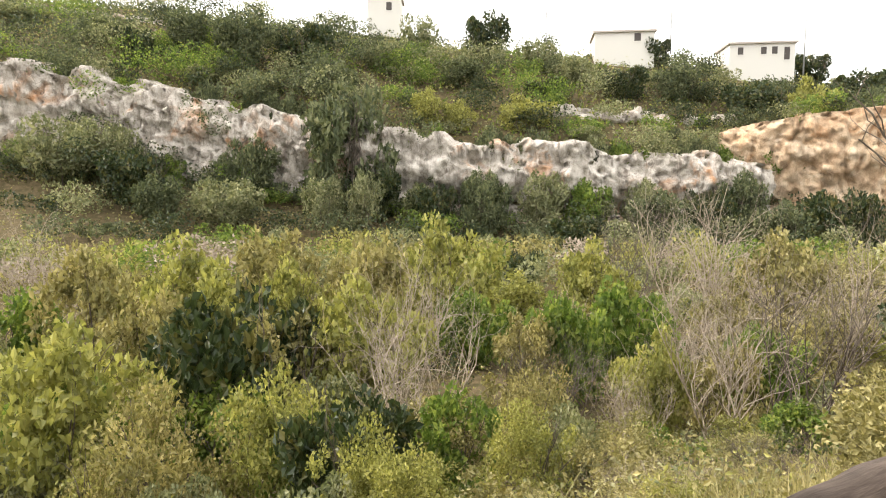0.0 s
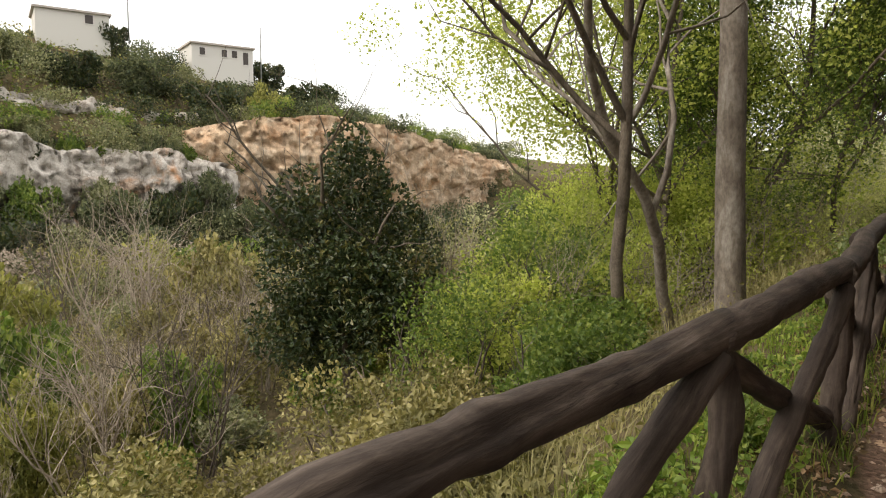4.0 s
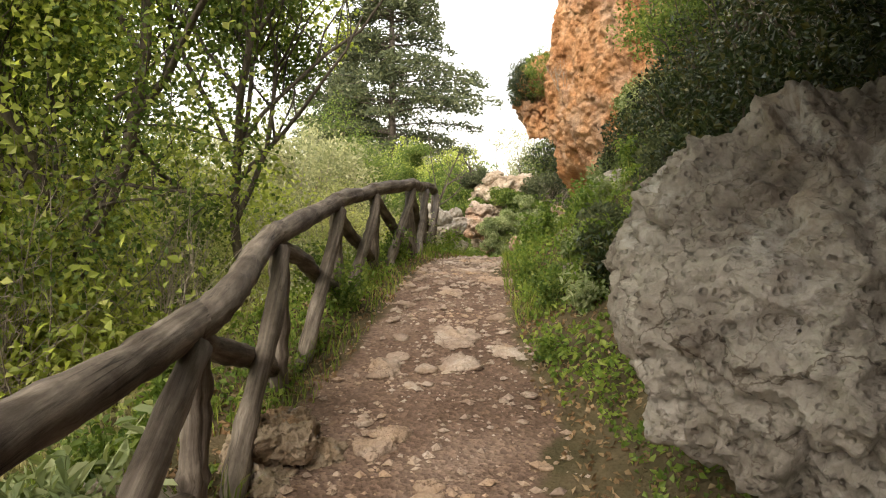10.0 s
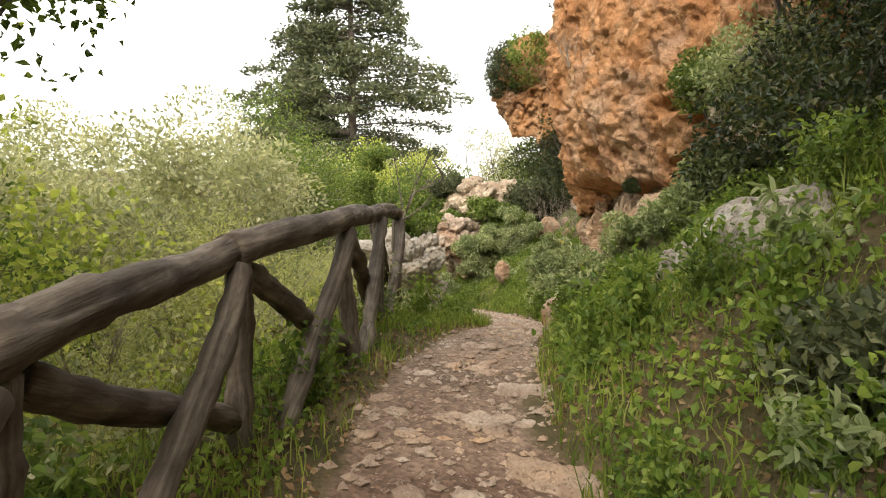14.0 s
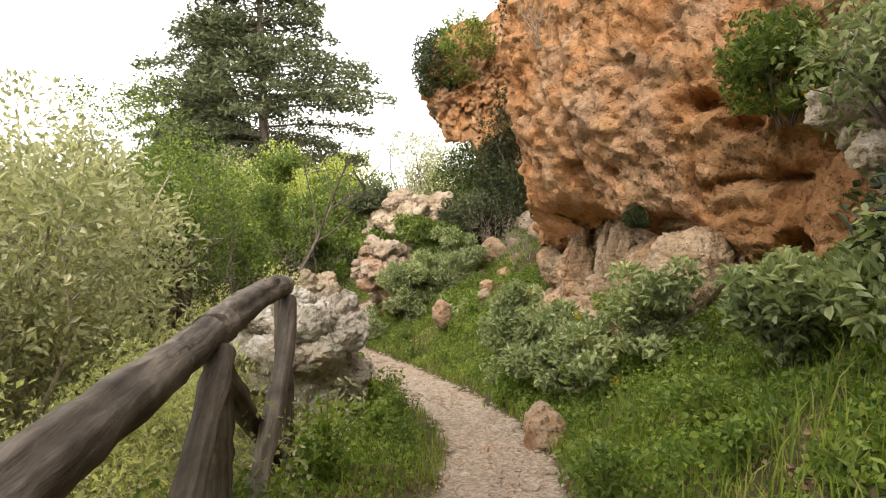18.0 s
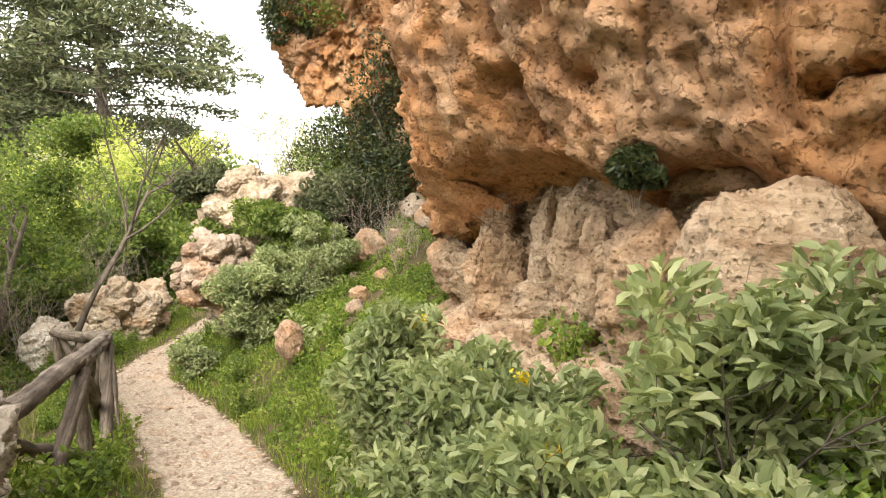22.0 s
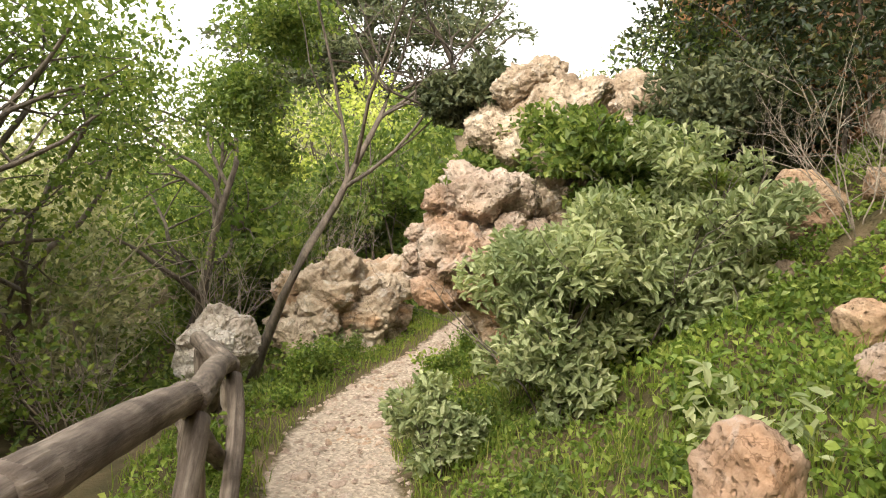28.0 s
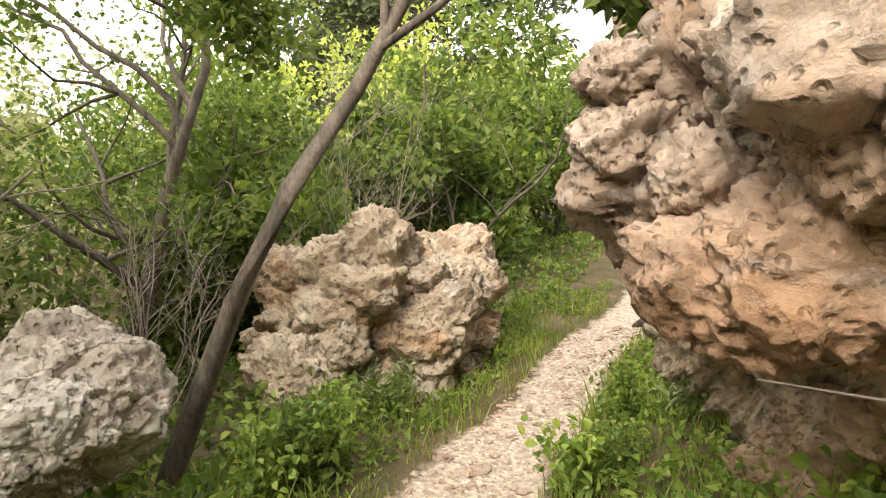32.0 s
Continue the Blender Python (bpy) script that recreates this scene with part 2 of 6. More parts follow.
def mix(nt, kind, fac, a, b):
    m = nt.nodes.new("ShaderNodeMix")
    m.data_type, m.blend_type = "RGBA", kind
    for sock, v in ((0, fac), (6, a), (7, b)):
        if hasattr(v, "is_linked"):
            nt.links.new(v, m.inputs[sock])
        elif sock == 0:
            m.inputs[0].default_value = v
        else:
            m.inputs[sock].default_value = (*v, 1)
    return m.outputs[2]


def bump(nt, b, height, strength, dist, prev=None):
    n = nt.nodes.new("ShaderNodeBump")
    n.inputs["Strength"].default_value, n.inputs["Distance"].default_value = strength, dist
    nt.links.new(height, n.inputs["Height"])
    if prev is not None:
        nt.links.new(prev, n.inputs["Normal"])
    nt.links.new(n.outputs[0], b.inputs["Normal"])
    return n.outputs[0]


def position(nt):
    return nt.nodes.new("ShaderNodeNewGeometry").outputs["Position"]


def rock_material(name, stops, stain, stain_low, stain_high, lichen=None, scale=1.0, bands=False, streaks=0.0):
    """Weathered limestone: broad tones, a stain, fine grain and pits."""
    m, nt, b = material(name, (0.4, 0.37, 0.33), 0.92, 0.15)
    pos = position(nt)
    broad = noise_tex(nt, 1.3 * scale, 8, 0.62, pos, 0.4)
    base = ramp(nt, stops)
    nt.links.new(broad.outputs[0], base.inputs[0])
    st = noise_tex(nt, 0.55 * scale, 7, 0.6, pos, 0.8)
    sr = ramp(nt, [(stain_low, (0, 0, 0)), (stain_high, (1, 1, 1))])
    nt.links.new(st.outputs[0], sr.inputs[0])
    col = mix(nt, "MIX", sr.outputs[0], base.outputs[0], stain)
    grain = noise_tex(nt, 28 * scale, 6, 0.7, pos)
    gr = ramp(nt, [(0.3, (0.72, 0.7, 0.68)), (0.66, (1.14, 1.14, 1.13))])
    nt.links.new(grain.outputs[0], gr.inputs[0])
    col = mix(nt, "MULTIPLY", 0.7, col, gr.outputs[0])
    patch = noise_tex(nt, 4.5 * scale, 6, 0.65, pos, 1.2)
    pa = ramp(nt, [(0.3, (0.78, 0.75, 0.72)), (0.64, (1.14, 1.13, 1.12))])
    nt.links.new(patch.outputs[0], pa.inputs[0])
    col = mix(nt, "MULTIPLY", 0.9, col, pa.outputs[0])
    if lichen:
        li = noise_tex(nt, 3.2 * scale, 6, 0.7, pos, 0.6)
        lr = ramp(nt, [(0.54, (0, 0, 0)), (0.7, (0.8, 0.8, 0.8))])
        nt.links.new(li.outputs[0], lr.inputs[0])
        col = mix(nt, "MIX", lr.outputs[0], col, lichen)
    nt.links.new(col, b.inputs["Base Color"])
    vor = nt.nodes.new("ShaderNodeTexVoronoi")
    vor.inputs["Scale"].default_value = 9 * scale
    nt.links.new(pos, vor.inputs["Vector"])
    mid = noise_tex(nt, 7 * scale, 8, 0.65, pos, 0.5)
    n1 = bump(nt, b, mid.outputs[0], 0.8, 0.045 / scale)
    n2 = bump(nt, b, vor.outputs[0], 0.6, 0.025 / scale, n1)
    bump(nt, b, grain.outputs[0], 0.7, 0.022 / scale, n2)
    small = nt.nodes.new("ShaderNodeTexVoronoi")
    small.inputs["Scale"].default_value = 26 * scale
    nt.links.new(pos, small.inputs["Vector"])
    sp = ramp(nt, [(0.12, (0, 0, 0)), (0.36, (1, 1, 1))])
    nt.links.new(small.outputs[0], sp.inputs[0])
    bump(nt, b, sp.outputs[0], 0.8, 0.02 / scale, b.inputs["Normal"].links[0].from_socket)
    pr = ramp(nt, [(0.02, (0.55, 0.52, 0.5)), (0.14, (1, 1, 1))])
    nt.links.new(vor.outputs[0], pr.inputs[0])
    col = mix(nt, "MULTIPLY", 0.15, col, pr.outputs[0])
    if streaks:
        tall = nt.nodes.new("ShaderNodeMapping")
        tall.inputs["Scale"].default_value = (1, 1, 0.16)
        nt.links.new(pos, tall.inputs[0])
        wash = noise_tex(nt, 1.1 * scale / 0.35, 7, 0.68, tall.outputs[0], 0.5)
        wr = ramp(nt, [(0.36, (0.34, 0.31, 0.29)), (0.47, (0.82, 0.8, 0.78)), (0.6, (1.1, 1.1, 1.1))])
        nt.links.new(wash.outputs[0], wr.inputs[0])
        col = mix(nt, "MULTIPLY", streaks, col, wr.outputs[0])
    if bands:
        flat = nt.nodes.new("ShaderNodeMapping")
        flat.inputs["Scale"].default_value, flat.inputs["Rotation"].default_value = (1.0, 1.0, 8), (0.2, 0.14, 0)
        nt.links.new(pos, flat.inputs[0])
        layer = noise_tex(nt, 1.4, 7, 0.6, flat.outputs[0], 1.1)
        br = ramp(nt, [(0.34, (0.7, 0.62, 0.55)), (0.48, (1.0, 0.98, 0.95)), (0.64, (1.12, 1.12, 1.12))])
        nt.links.new(layer.outputs[0], br.inputs[0])
        col = mix(nt, "MULTIPLY", 0.9, col, br.outputs[0])
        bump(nt, b, layer.outputs[0], 0.6, 0.035, b.inputs["Normal"].links[0].from_socket)
    bend = mix(nt, "ADD", 0.35 / scale, pos, noise_tex(nt, 2.2 * scale, 6, 0.65, pos).outputs["Color"])
    for size, width, dark in ((1.7, 0.012, 0.5), (5.0, 0.02, 0.65)):
        line = nt.nodes.new("ShaderNodeTexVoronoi")
        line.feature = "DISTANCE_TO_EDGE"
        line.inputs["Scale"].default_value = size * scale
        nt.links.new(bend, line.inputs["Vector"])
        lr = ramp(nt, [(width * 0.3, (dark, dark * 0.95, dark * 0.9)), (width, (1, 1, 1))])
        nt.links.new(line.outputs["Distance"], lr.inputs[0])
        where = ramp(nt, [(0.42, (0, 0, 0)), (0.6, (1, 1, 1))])
        nt.links.new(noise_tex(nt, 1.6 * size * scale / 2.6, 3, 0.5, pos).outputs[0], where.inputs[0])
        col = mix(nt, "MULTIPLY", where.outputs[0], col, lr.outputs[0])
    nt.links.new(col, b.inputs["Base Color"])
    return m


def leaf_material(name, low, high, young=None, rough=0.5, through=0.35, spec=0.35):
    """Foliage: tone from leaf to leaf, some light let through."""
    m, nt, b = material(name, low, rough, spec)
    geo = nt.nodes.new("ShaderNodeNewGeometry")
    r = ramp(nt, [(0.0, low), (0.65, high), (1.0, young or high)])
    nt.links.new(geo.outputs["Random Per Island"], r.inputs[0])
    patch = noise_tex(nt, 1.4, 3, 0.5, geo.outputs["Position"])
    pr = ramp(nt, [(0.3, (0.62, 0.66, 0.6)), (0.7, (1.2, 1.15, 1.1))])
    nt.links.new(patch.outputs[0], pr.inputs[0])
    col = mix(nt, "MULTIPLY", 1.0, r.outputs[0], pr.outputs[0])
    nt.links.new(col, b.inputs["Base Color"])
    if through:
        t = nt.nodes.new("ShaderNodeBsdfTranslucent")
        warm = mix(nt, "MULTIPLY", 1.0, col, (1.15, 1.15, 0.7))
        nt.links.new(warm, t.inputs[0])
        s = nt.nodes.new("ShaderNodeMixShader")
        s.inputs[0].default_value = through
        nt.links.new(b.outputs[0], s.inputs[1])
        nt.links.new(t.outputs[0], s.inputs[2])
        nt.links.new(s.outputs[0], nt.nodes["Material Output"].inputs[0])
    return m


def wood_material(name, stops, scale=1.0, along=(1, 1, 1), bumpy=0.6, split=False):
    m, nt, b = material(name, (0.2, 0.15, 0.1), 0.78, 0.25)
    tc = nt.nodes.new("ShaderNodeTexCoord")
    mp = nt.nodes.new("ShaderNodeMapping")
    mp.inputs["Scale"].default_value = along
    nt.links.new(tc.outputs["Object"], mp.inputs[0])
    n = noise_tex(nt, 6 * scale, 8, 0.65, mp.outputs[0], 0.6)
    r = ramp(nt, stops)
    nt.links.new(n.outputs[0], r.inputs[0])
    fine = noise_tex(nt, 40 * scale, 6, 0.7, mp.outputs[0])
    fr = ramp(nt, [(0.35, (0.55, 0.53, 0.5)), (0.6, (1.1, 1.1, 1.1))])
    nt.links.new(fine.outputs[0], fr.inputs[0])
    col = mix(nt, "MULTIPLY", 0.8, r.outputs[0], fr.outputs[0])
    if split:
        thin = nt.nodes.new("ShaderNodeMapping")
        thin.inputs["Scale"].default_value = (1, 1, 0.04)
        nt.links.new(tc.outputs["Object"], thin.inputs[0])
        line = noise_tex(nt, 22, 3, 0.5, thin.outputs[0], 0.4)
        lr = ramp(nt, [(0.478, (1, 1, 1)), (0.5, (0.18, 0.16, 0.15)), (0.522, (1, 1, 1))])
        nt.links.new(line.outputs[0], lr.inputs[0])
        where = ramp(nt, [(0.45, (0, 0, 0)), (0.58, (1, 1, 1))])
        nt.links.new(noise_tex(nt, 2.5, 3, 0.5, tc.outputs["Object"]).outputs[0], where.inputs[0])
        col = mix(nt, "MULTIPLY", where.outputs[0], col, lr.outputs[0])
        knot = noise_tex(nt, 3.0, 5, 0.6, tc.outputs["Object"], 0.5)
        kr = ramp(nt, [(0.34, (0.5, 0.47, 0.45)), (0.62, (1.25, 1.25, 1.25))])
        nt.links.new(knot.outputs[0], kr.inputs[0])
        col = mix(nt, "MULTIPLY", 1.0, col, kr.outputs[0])
    nt.links.new(col, b.inputs["Base Color"])
    n1 = bump(nt, b, n.outputs[0], bumpy, 0.02)
    bump(nt, b, fine.outputs[0], bumpy * 0.7, 0.006, n1)
    return m


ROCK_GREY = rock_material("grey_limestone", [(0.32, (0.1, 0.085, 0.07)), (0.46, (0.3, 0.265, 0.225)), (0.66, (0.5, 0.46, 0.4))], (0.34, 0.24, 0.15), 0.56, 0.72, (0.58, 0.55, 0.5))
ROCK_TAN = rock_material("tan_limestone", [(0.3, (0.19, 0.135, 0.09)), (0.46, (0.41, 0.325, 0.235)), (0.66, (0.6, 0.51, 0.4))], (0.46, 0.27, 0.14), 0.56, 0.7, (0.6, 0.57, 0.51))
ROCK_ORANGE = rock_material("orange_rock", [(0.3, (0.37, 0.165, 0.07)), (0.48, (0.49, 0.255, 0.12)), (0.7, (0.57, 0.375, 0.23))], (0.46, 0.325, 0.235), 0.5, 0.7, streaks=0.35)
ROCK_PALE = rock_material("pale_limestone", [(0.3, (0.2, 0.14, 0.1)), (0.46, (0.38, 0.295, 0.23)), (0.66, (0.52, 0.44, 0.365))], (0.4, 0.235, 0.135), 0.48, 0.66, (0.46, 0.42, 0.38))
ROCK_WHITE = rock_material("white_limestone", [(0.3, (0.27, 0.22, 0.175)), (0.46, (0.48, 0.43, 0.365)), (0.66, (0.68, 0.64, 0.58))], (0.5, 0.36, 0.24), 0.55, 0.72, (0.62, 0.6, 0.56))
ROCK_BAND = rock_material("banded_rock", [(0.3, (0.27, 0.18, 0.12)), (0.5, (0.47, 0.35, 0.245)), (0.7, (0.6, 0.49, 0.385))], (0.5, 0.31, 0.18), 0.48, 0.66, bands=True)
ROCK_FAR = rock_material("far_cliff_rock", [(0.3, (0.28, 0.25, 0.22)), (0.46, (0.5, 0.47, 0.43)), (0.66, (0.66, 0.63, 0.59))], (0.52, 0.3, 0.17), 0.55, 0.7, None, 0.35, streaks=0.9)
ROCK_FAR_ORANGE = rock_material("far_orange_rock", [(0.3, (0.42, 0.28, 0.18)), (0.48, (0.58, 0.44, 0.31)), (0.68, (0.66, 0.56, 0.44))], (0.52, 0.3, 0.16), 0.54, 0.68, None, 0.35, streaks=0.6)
BARK = wood_material("bark", [(0.3, (0.06, 0.05, 0.04)), (0.6, (0.17, 0.14, 0.11))], 1.5, (1, 1, 0.35))
BARK_PALE = wood_material("pale_bark", [(0.3, (0.1, 0.08, 0.065)), (0.48, (0.19, 0.16, 0.13)), (0.7, (0.34, 0.31, 0.27))], 0.7, (1, 1, 0.45))
LOG = wood_material("weathered_log", [(0.3, (0.05, 0.039, 0.031)), (0.45, (0.13, 0.104, 0.083)), (0.57, (0.28, 0.235, 0.192)), (0.7, (0.55, 0.49, 0.42))], 1.0, (1, 1, 0.12), 1.0, True)
# darker copy of the weathered log wood
LOG_DARK = wood_material("dark_brown_log", [(0.3, (0.022, 0.016, 0.013)), (0.45, (0.055, 0.041, 0.033)), (0.57, (0.11, 0.086, 0.07)), (0.7, (0.24, 0.2, 0.17))], 1.0, (1, 1, 0.12), 1.0, True)
TWIG = wood_material("dry_twigs", [(0.3, (0.26, 0.21, 0.16)), (0.7, (0.48, 0.41, 0.33))], 1.0)
TWIG_DARK = wood_material("dark_twigs", [(0.3, (0.07, 0.055, 0.045)), (0.7, (0.18, 0.15, 0.12))], 1.0)
LEAF_DARK = leaf_material("dark_evergreen_leaves", (0.018, 0.032, 0.012), (0.05, 0.07, 0.026), (0.12, 0.11, 0.035), 0.4, 0.2)
LEAF_GREEN = leaf_material("green_leaves", (0.07, 0.12, 0.024), (0.165, 0.23, 0.055), (0.29, 0.34, 0.095), 0.5, 0.5)
LEAF_LIGHT = leaf_material("young_leaves", (0.28, 0.34, 0.075), (0.48, 0.54, 0.15), (0.64, 0.66, 0.26), 0.5, 0.65)
LEAF_MOSS = leaf_material("budding_leaves", (0.145, 0.15, 0.042), (0.3, 0.3, 0.095), (0.43, 0.42, 0.16), 0.55, 0.4)
LEAF_OLIVE = leaf_material("olive_leaves", (0.24, 0.255, 0.145), (0.43, 0.435, 0.275), (0.6, 0.59, 0.42), 0.55, 0.45)
LEAF_SAGE = leaf_material("far_olive_leaves", (0.12, 0.135, 0.068), (0.235, 0.245, 0.14), (0.37, 0.37, 0.24), 0.55, 0.35)
LEAF_GREY = leaf_material("grey_felted_leaves", (0.2, 0.25, 0.12), (0.38, 0.43, 0.24), (0.54, 0.57, 0.36), 0.7, 0.4, 0.15)
LEAF_HERB = leaf_material("pale_herb_leaves", (0.38, 0.41, 0.17), (0.6, 0.61, 0.32), (0.74, 0.73, 0.48), 0.65, 0.5, 0.2)
LEAF_NEEDLE = leaf_material("conifer_needles", (0.05, 0.066, 0.034), (0.115, 0.135, 0.068), (0.21, 0.22, 0.12), 0.6, 0.25)
LEAF_BROWN = leaf_material("brownish_leaves", (0.15, 0.135, 0.05), (0.29, 0.26, 0.11), (0.42, 0.375, 0.19), 0.6, 0.3)
GRASS = leaf_material("grass_blades", (0.11, 0.17, 0.025), (0.24, 0.31, 0.05), (0.38, 0.38, 0.12), 0.55, 0.4)
DRYGRASS = leaf_material("dry_grass", (0.22, 0.2, 0.09), (0.36, 0.32, 0.16), (0.45, 0.4, 0.24), 0.7, 0.35)
NETTLE = leaf_material("nettle_leaves", (0.1, 0.17, 0.03), (0.23, 0.32, 0.06), (0.37, 0.43, 0.11), 0.5, 0.45)
FLOWER = leaf_material("yellow_petals", (0.75, 0.5, 0.02), (0.85, 0.62, 0.03), None, 0.5, 0.3)
LITTER = leaf_material("fallen_leaves", (0.17, 0.1, 0.05), (0.3, 0.2, 0.11), (0.42, 0.31, 0.2), 0.8, 0.1)
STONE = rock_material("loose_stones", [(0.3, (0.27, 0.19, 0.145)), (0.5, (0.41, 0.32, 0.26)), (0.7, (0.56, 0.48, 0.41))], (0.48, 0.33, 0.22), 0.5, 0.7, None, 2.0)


def ground_material():
    m, nt, b = material("ground_soil", (0.2, 0.15, 0.1), 0.95, 0.1)
    pos = position(nt)
    at = nt.nodes.new("ShaderNodeAttribute")
    at.attribute_name = "track"
    wide = noise_tex(nt, 1.1, 6, 0.6, pos)
    dirt = ramp(nt, [(0.3, (0.105, 0.066, 0.046)), (0.52, (0.18, 0.118, 0.086)), (0.72, (0.27, 0.19, 0.145))])
    nt.links.new(wide.outputs[0], dirt.inputs[0])
    pale = nt.nodes.new("ShaderNodeAttribute")
    pale.attribute_name = "pale"
    dirt2 = mix(nt, "MIX", pale.outputs["Fac"], dirt.outputs[0], (0.5, 0.42, 0.33))
    pebble = nt.nodes.new("ShaderNodeTexVoronoi")
    pebble.inputs["Scale"].default_value = 42
    nt.links.new(pos, pebble.inputs["Vector"])
    pr = ramp(nt, [(0.0, (0.5, 0.47, 0.45)), (0.5, (0.95, 0.95, 0.95)), (1.0, (1.6, 1.58, 1.55))])
    nt.links.new(pebble.outputs["Color"], pr.inputs[0])
    dirt3 = mix(nt, "MULTIPLY", 0.8, dirt2, pr.outputs[0])
    soil_n = noise_tex(nt, 2.3, 8, 0.65, pos)
    soil = ramp(nt, [(0.3, (0.05, 0.045, 0.02)), (0.5, (0.1, 0.08, 0.042)), (0.7, (0.17, 0.125, 0.075))])
    nt.links.new(soil_n.outputs[0], soil.inputs[0])
    edge = noise_tex(nt, 5, 6, 0.7, pos)
    add = nt.nodes.new("ShaderNodeMath")
    add.operation = "MULTIPLY_ADD"
    add.inputs[1].default_value, add.inputs[2].default_value = 0.9, -0.45
    nt.links.new(edge.outputs[0], add.inputs[0])
    sm = nt.nodes.new("ShaderNodeMath")
    nt.links.new(at.outputs["Fac"], sm.inputs[0])
    nt.links.new(add.outputs[0], sm.inputs[1])
    er = ramp(nt, [(0.38, (0, 0, 0)), (0.6, (1, 1, 1))])
    nt.links.new(sm.outputs[0], er.inputs[0])
    nt.links.new(mix(nt, "MIX", er.outputs[0], soil.outputs[0], dirt3), b.inputs["Base Color"])
    fine = noise_tex(nt, 45, 6, 0.7, pos)
    n1 = bump(nt, b, pebble.outputs["Distance"], 0.5, 0.02)
    bump(nt, b, fine.outputs[0], 0.7, 0.015, n1)
    return m


GROUND = ground_material()

# ---- the lie of the land ----
PX = np.array([-40, -6, 0, 3.3, 6.2, 8.5, 10.4, 13.3, 16.2, 18.1, 20, 22.2, 23.6, 26, 29.8, 32.5, 34.3, 35.5, 36.9, 39, 60])
PY = np.array([-20, -2.2, 0.5, 1.75, 2.1, 2.45, 2.9, 3.38, 3.68, 3.85, 3.7, 3.4, 3.42, 4.0, 5.3, 6.5, 6.62, 6.35, 6.25, 5.6, 4.0])
PZ = np.array([-1.5, -0.3, 0.3, 0.43, 0.42, 0.5, 0.62, 0.71, 1.02, 1.13, 1.02, 0.62, 0.35, 0.0, -0.6, -0.92, -1.02, -1.02, -1.0, -0.9, 0.0])
PW = np.array([0.7, 0.7, 0.7, 0.75, 0.8, 0.78, 0.75, 0.72, 0.54, 0.46, 0.4, 0.38, 0.38, 0.45, 0.52, 0.46, 0.33, 0.27, 0.27, 0.3, 0.3])
FAR_X = np.array([-300, -120, -60, 0, 44, 75, 107, 150, 300])
FAR_K = np.array([1.5, 1.5, 1.4, 1.15, 1.0, 0.72, 0.42, 0.3, 0.25])


def soft(x, xs, ys):
    """A smoothed run through given heights."""
    return (np.interp(x - 0.6, xs, ys) + 2 * np.interp(x, xs, ys) + np.interp(x + 0.6, xs, ys)) / 4


def land(x, y):
    """Height of the ground, how much it is trodden, and its side of the path."""
    x, y = np.asarray(x, float), np.asarray(y, float)
    zc, yc, w = soft(x, PX, PZ), soft(x, PX, PY), np.interp(x, PX, PW)
    q = np.stack([x * 1.1, 0 * x + np.sign(y - yc) * 4, 0 * x], -1).reshape(-1, 3)
    w = w * (1 + 0.45 * fbm(q, 3).reshape(x.shape))
    d = y - yc
    dl, dr = np.maximum(d - w, 0), np.maximum(-d - w, 0)
    kl = np.interp(x, [-50, 18, 23, 28, 45, 80], [1, 1, 0.8, 0.45, 0.25, 0.2])
    left = np.interp(dl, [0, 0.4, 0.8, 1.3, 2, 3.5, 7, 13, 21, 45, 60], [0, 0.08, 0.1, -0.15, -0.6, -1.4, -3.1, -5.2, -6.3, -6.8, -6.9]) * kl
    kr = np.interp(x, [-50, 11, 15, 18, 24, 28, 34, 38, 45], [0.3, 0.3, 0.8, 1.1, 0.95, 0.75, 0.75, 0.5, 0.4])
    right = np.interp(dr, [0, 0.3, 1.2, 2.0, 3.2, 4.6, 6.2, 9, 30, 200], [0, 0.08, 0.75, 1.35, 2.1, 3.6, 9.0, 11, 16, 30]) * kr
    near = zc + np.where(d > 0, left, right)
    far = np.interp(y, [40, 52, 66, 74, 77.5, 80, 92, 110, 140, 400], [-6.8, -7.0, -6.6, -4.8, -3.0, 5.0, 11.5, 20, 23, 30])
    fk = np.interp(x, FAR_X, FAR_K)
    far = np.where(far > 0, far * fk, far)
    far = far + np.interp(x, [-95, -46, -19, 1, 40], [10, 7, 4, 1, 0]) * np.clip((y - 50) / 24, 0, 1) * np.interp(y, [80, 108], [1, 0.3])
    t = np.clip((y - 34) / 12, 0, 1)
    z = near * (1 - t) + far * t
    p = np.stack([x, y, 0 * x], -1).reshape(-1, 3)
    off = np.abs(d)
    rough = np.clip((off - w) / 1.5, 0.12, 1)
    z = z + (fbm(p * 0.9, 4).reshape(x.shape) * 0.16 * rough) + fbm(p * 0.13 + 5, 3).reshape(x.shape) * 0.5 * np.clip((off - 3) / 6, 0, 1)
    track = np.clip(1.0 - (off - w + 0.18) / 0.36, 0, 1)
    z = z + fbm(p * 4.0 + 3, 3).reshape(x.shape) * 0.035 * track
    return z, track, d


def ground_z(x, y):
    return float(land(np.array([x]), np.array([y]))[0][0])


def spaced(stops):
    """Grid lines from (start, step) runs."""
    out = []
    for (a, s), (b, _) in zip(stops, stops[1:]):
        out.append(np.arange(a, b - 1e-6, s))
    return np.concatenate(out + [[stops[-1][0]]])


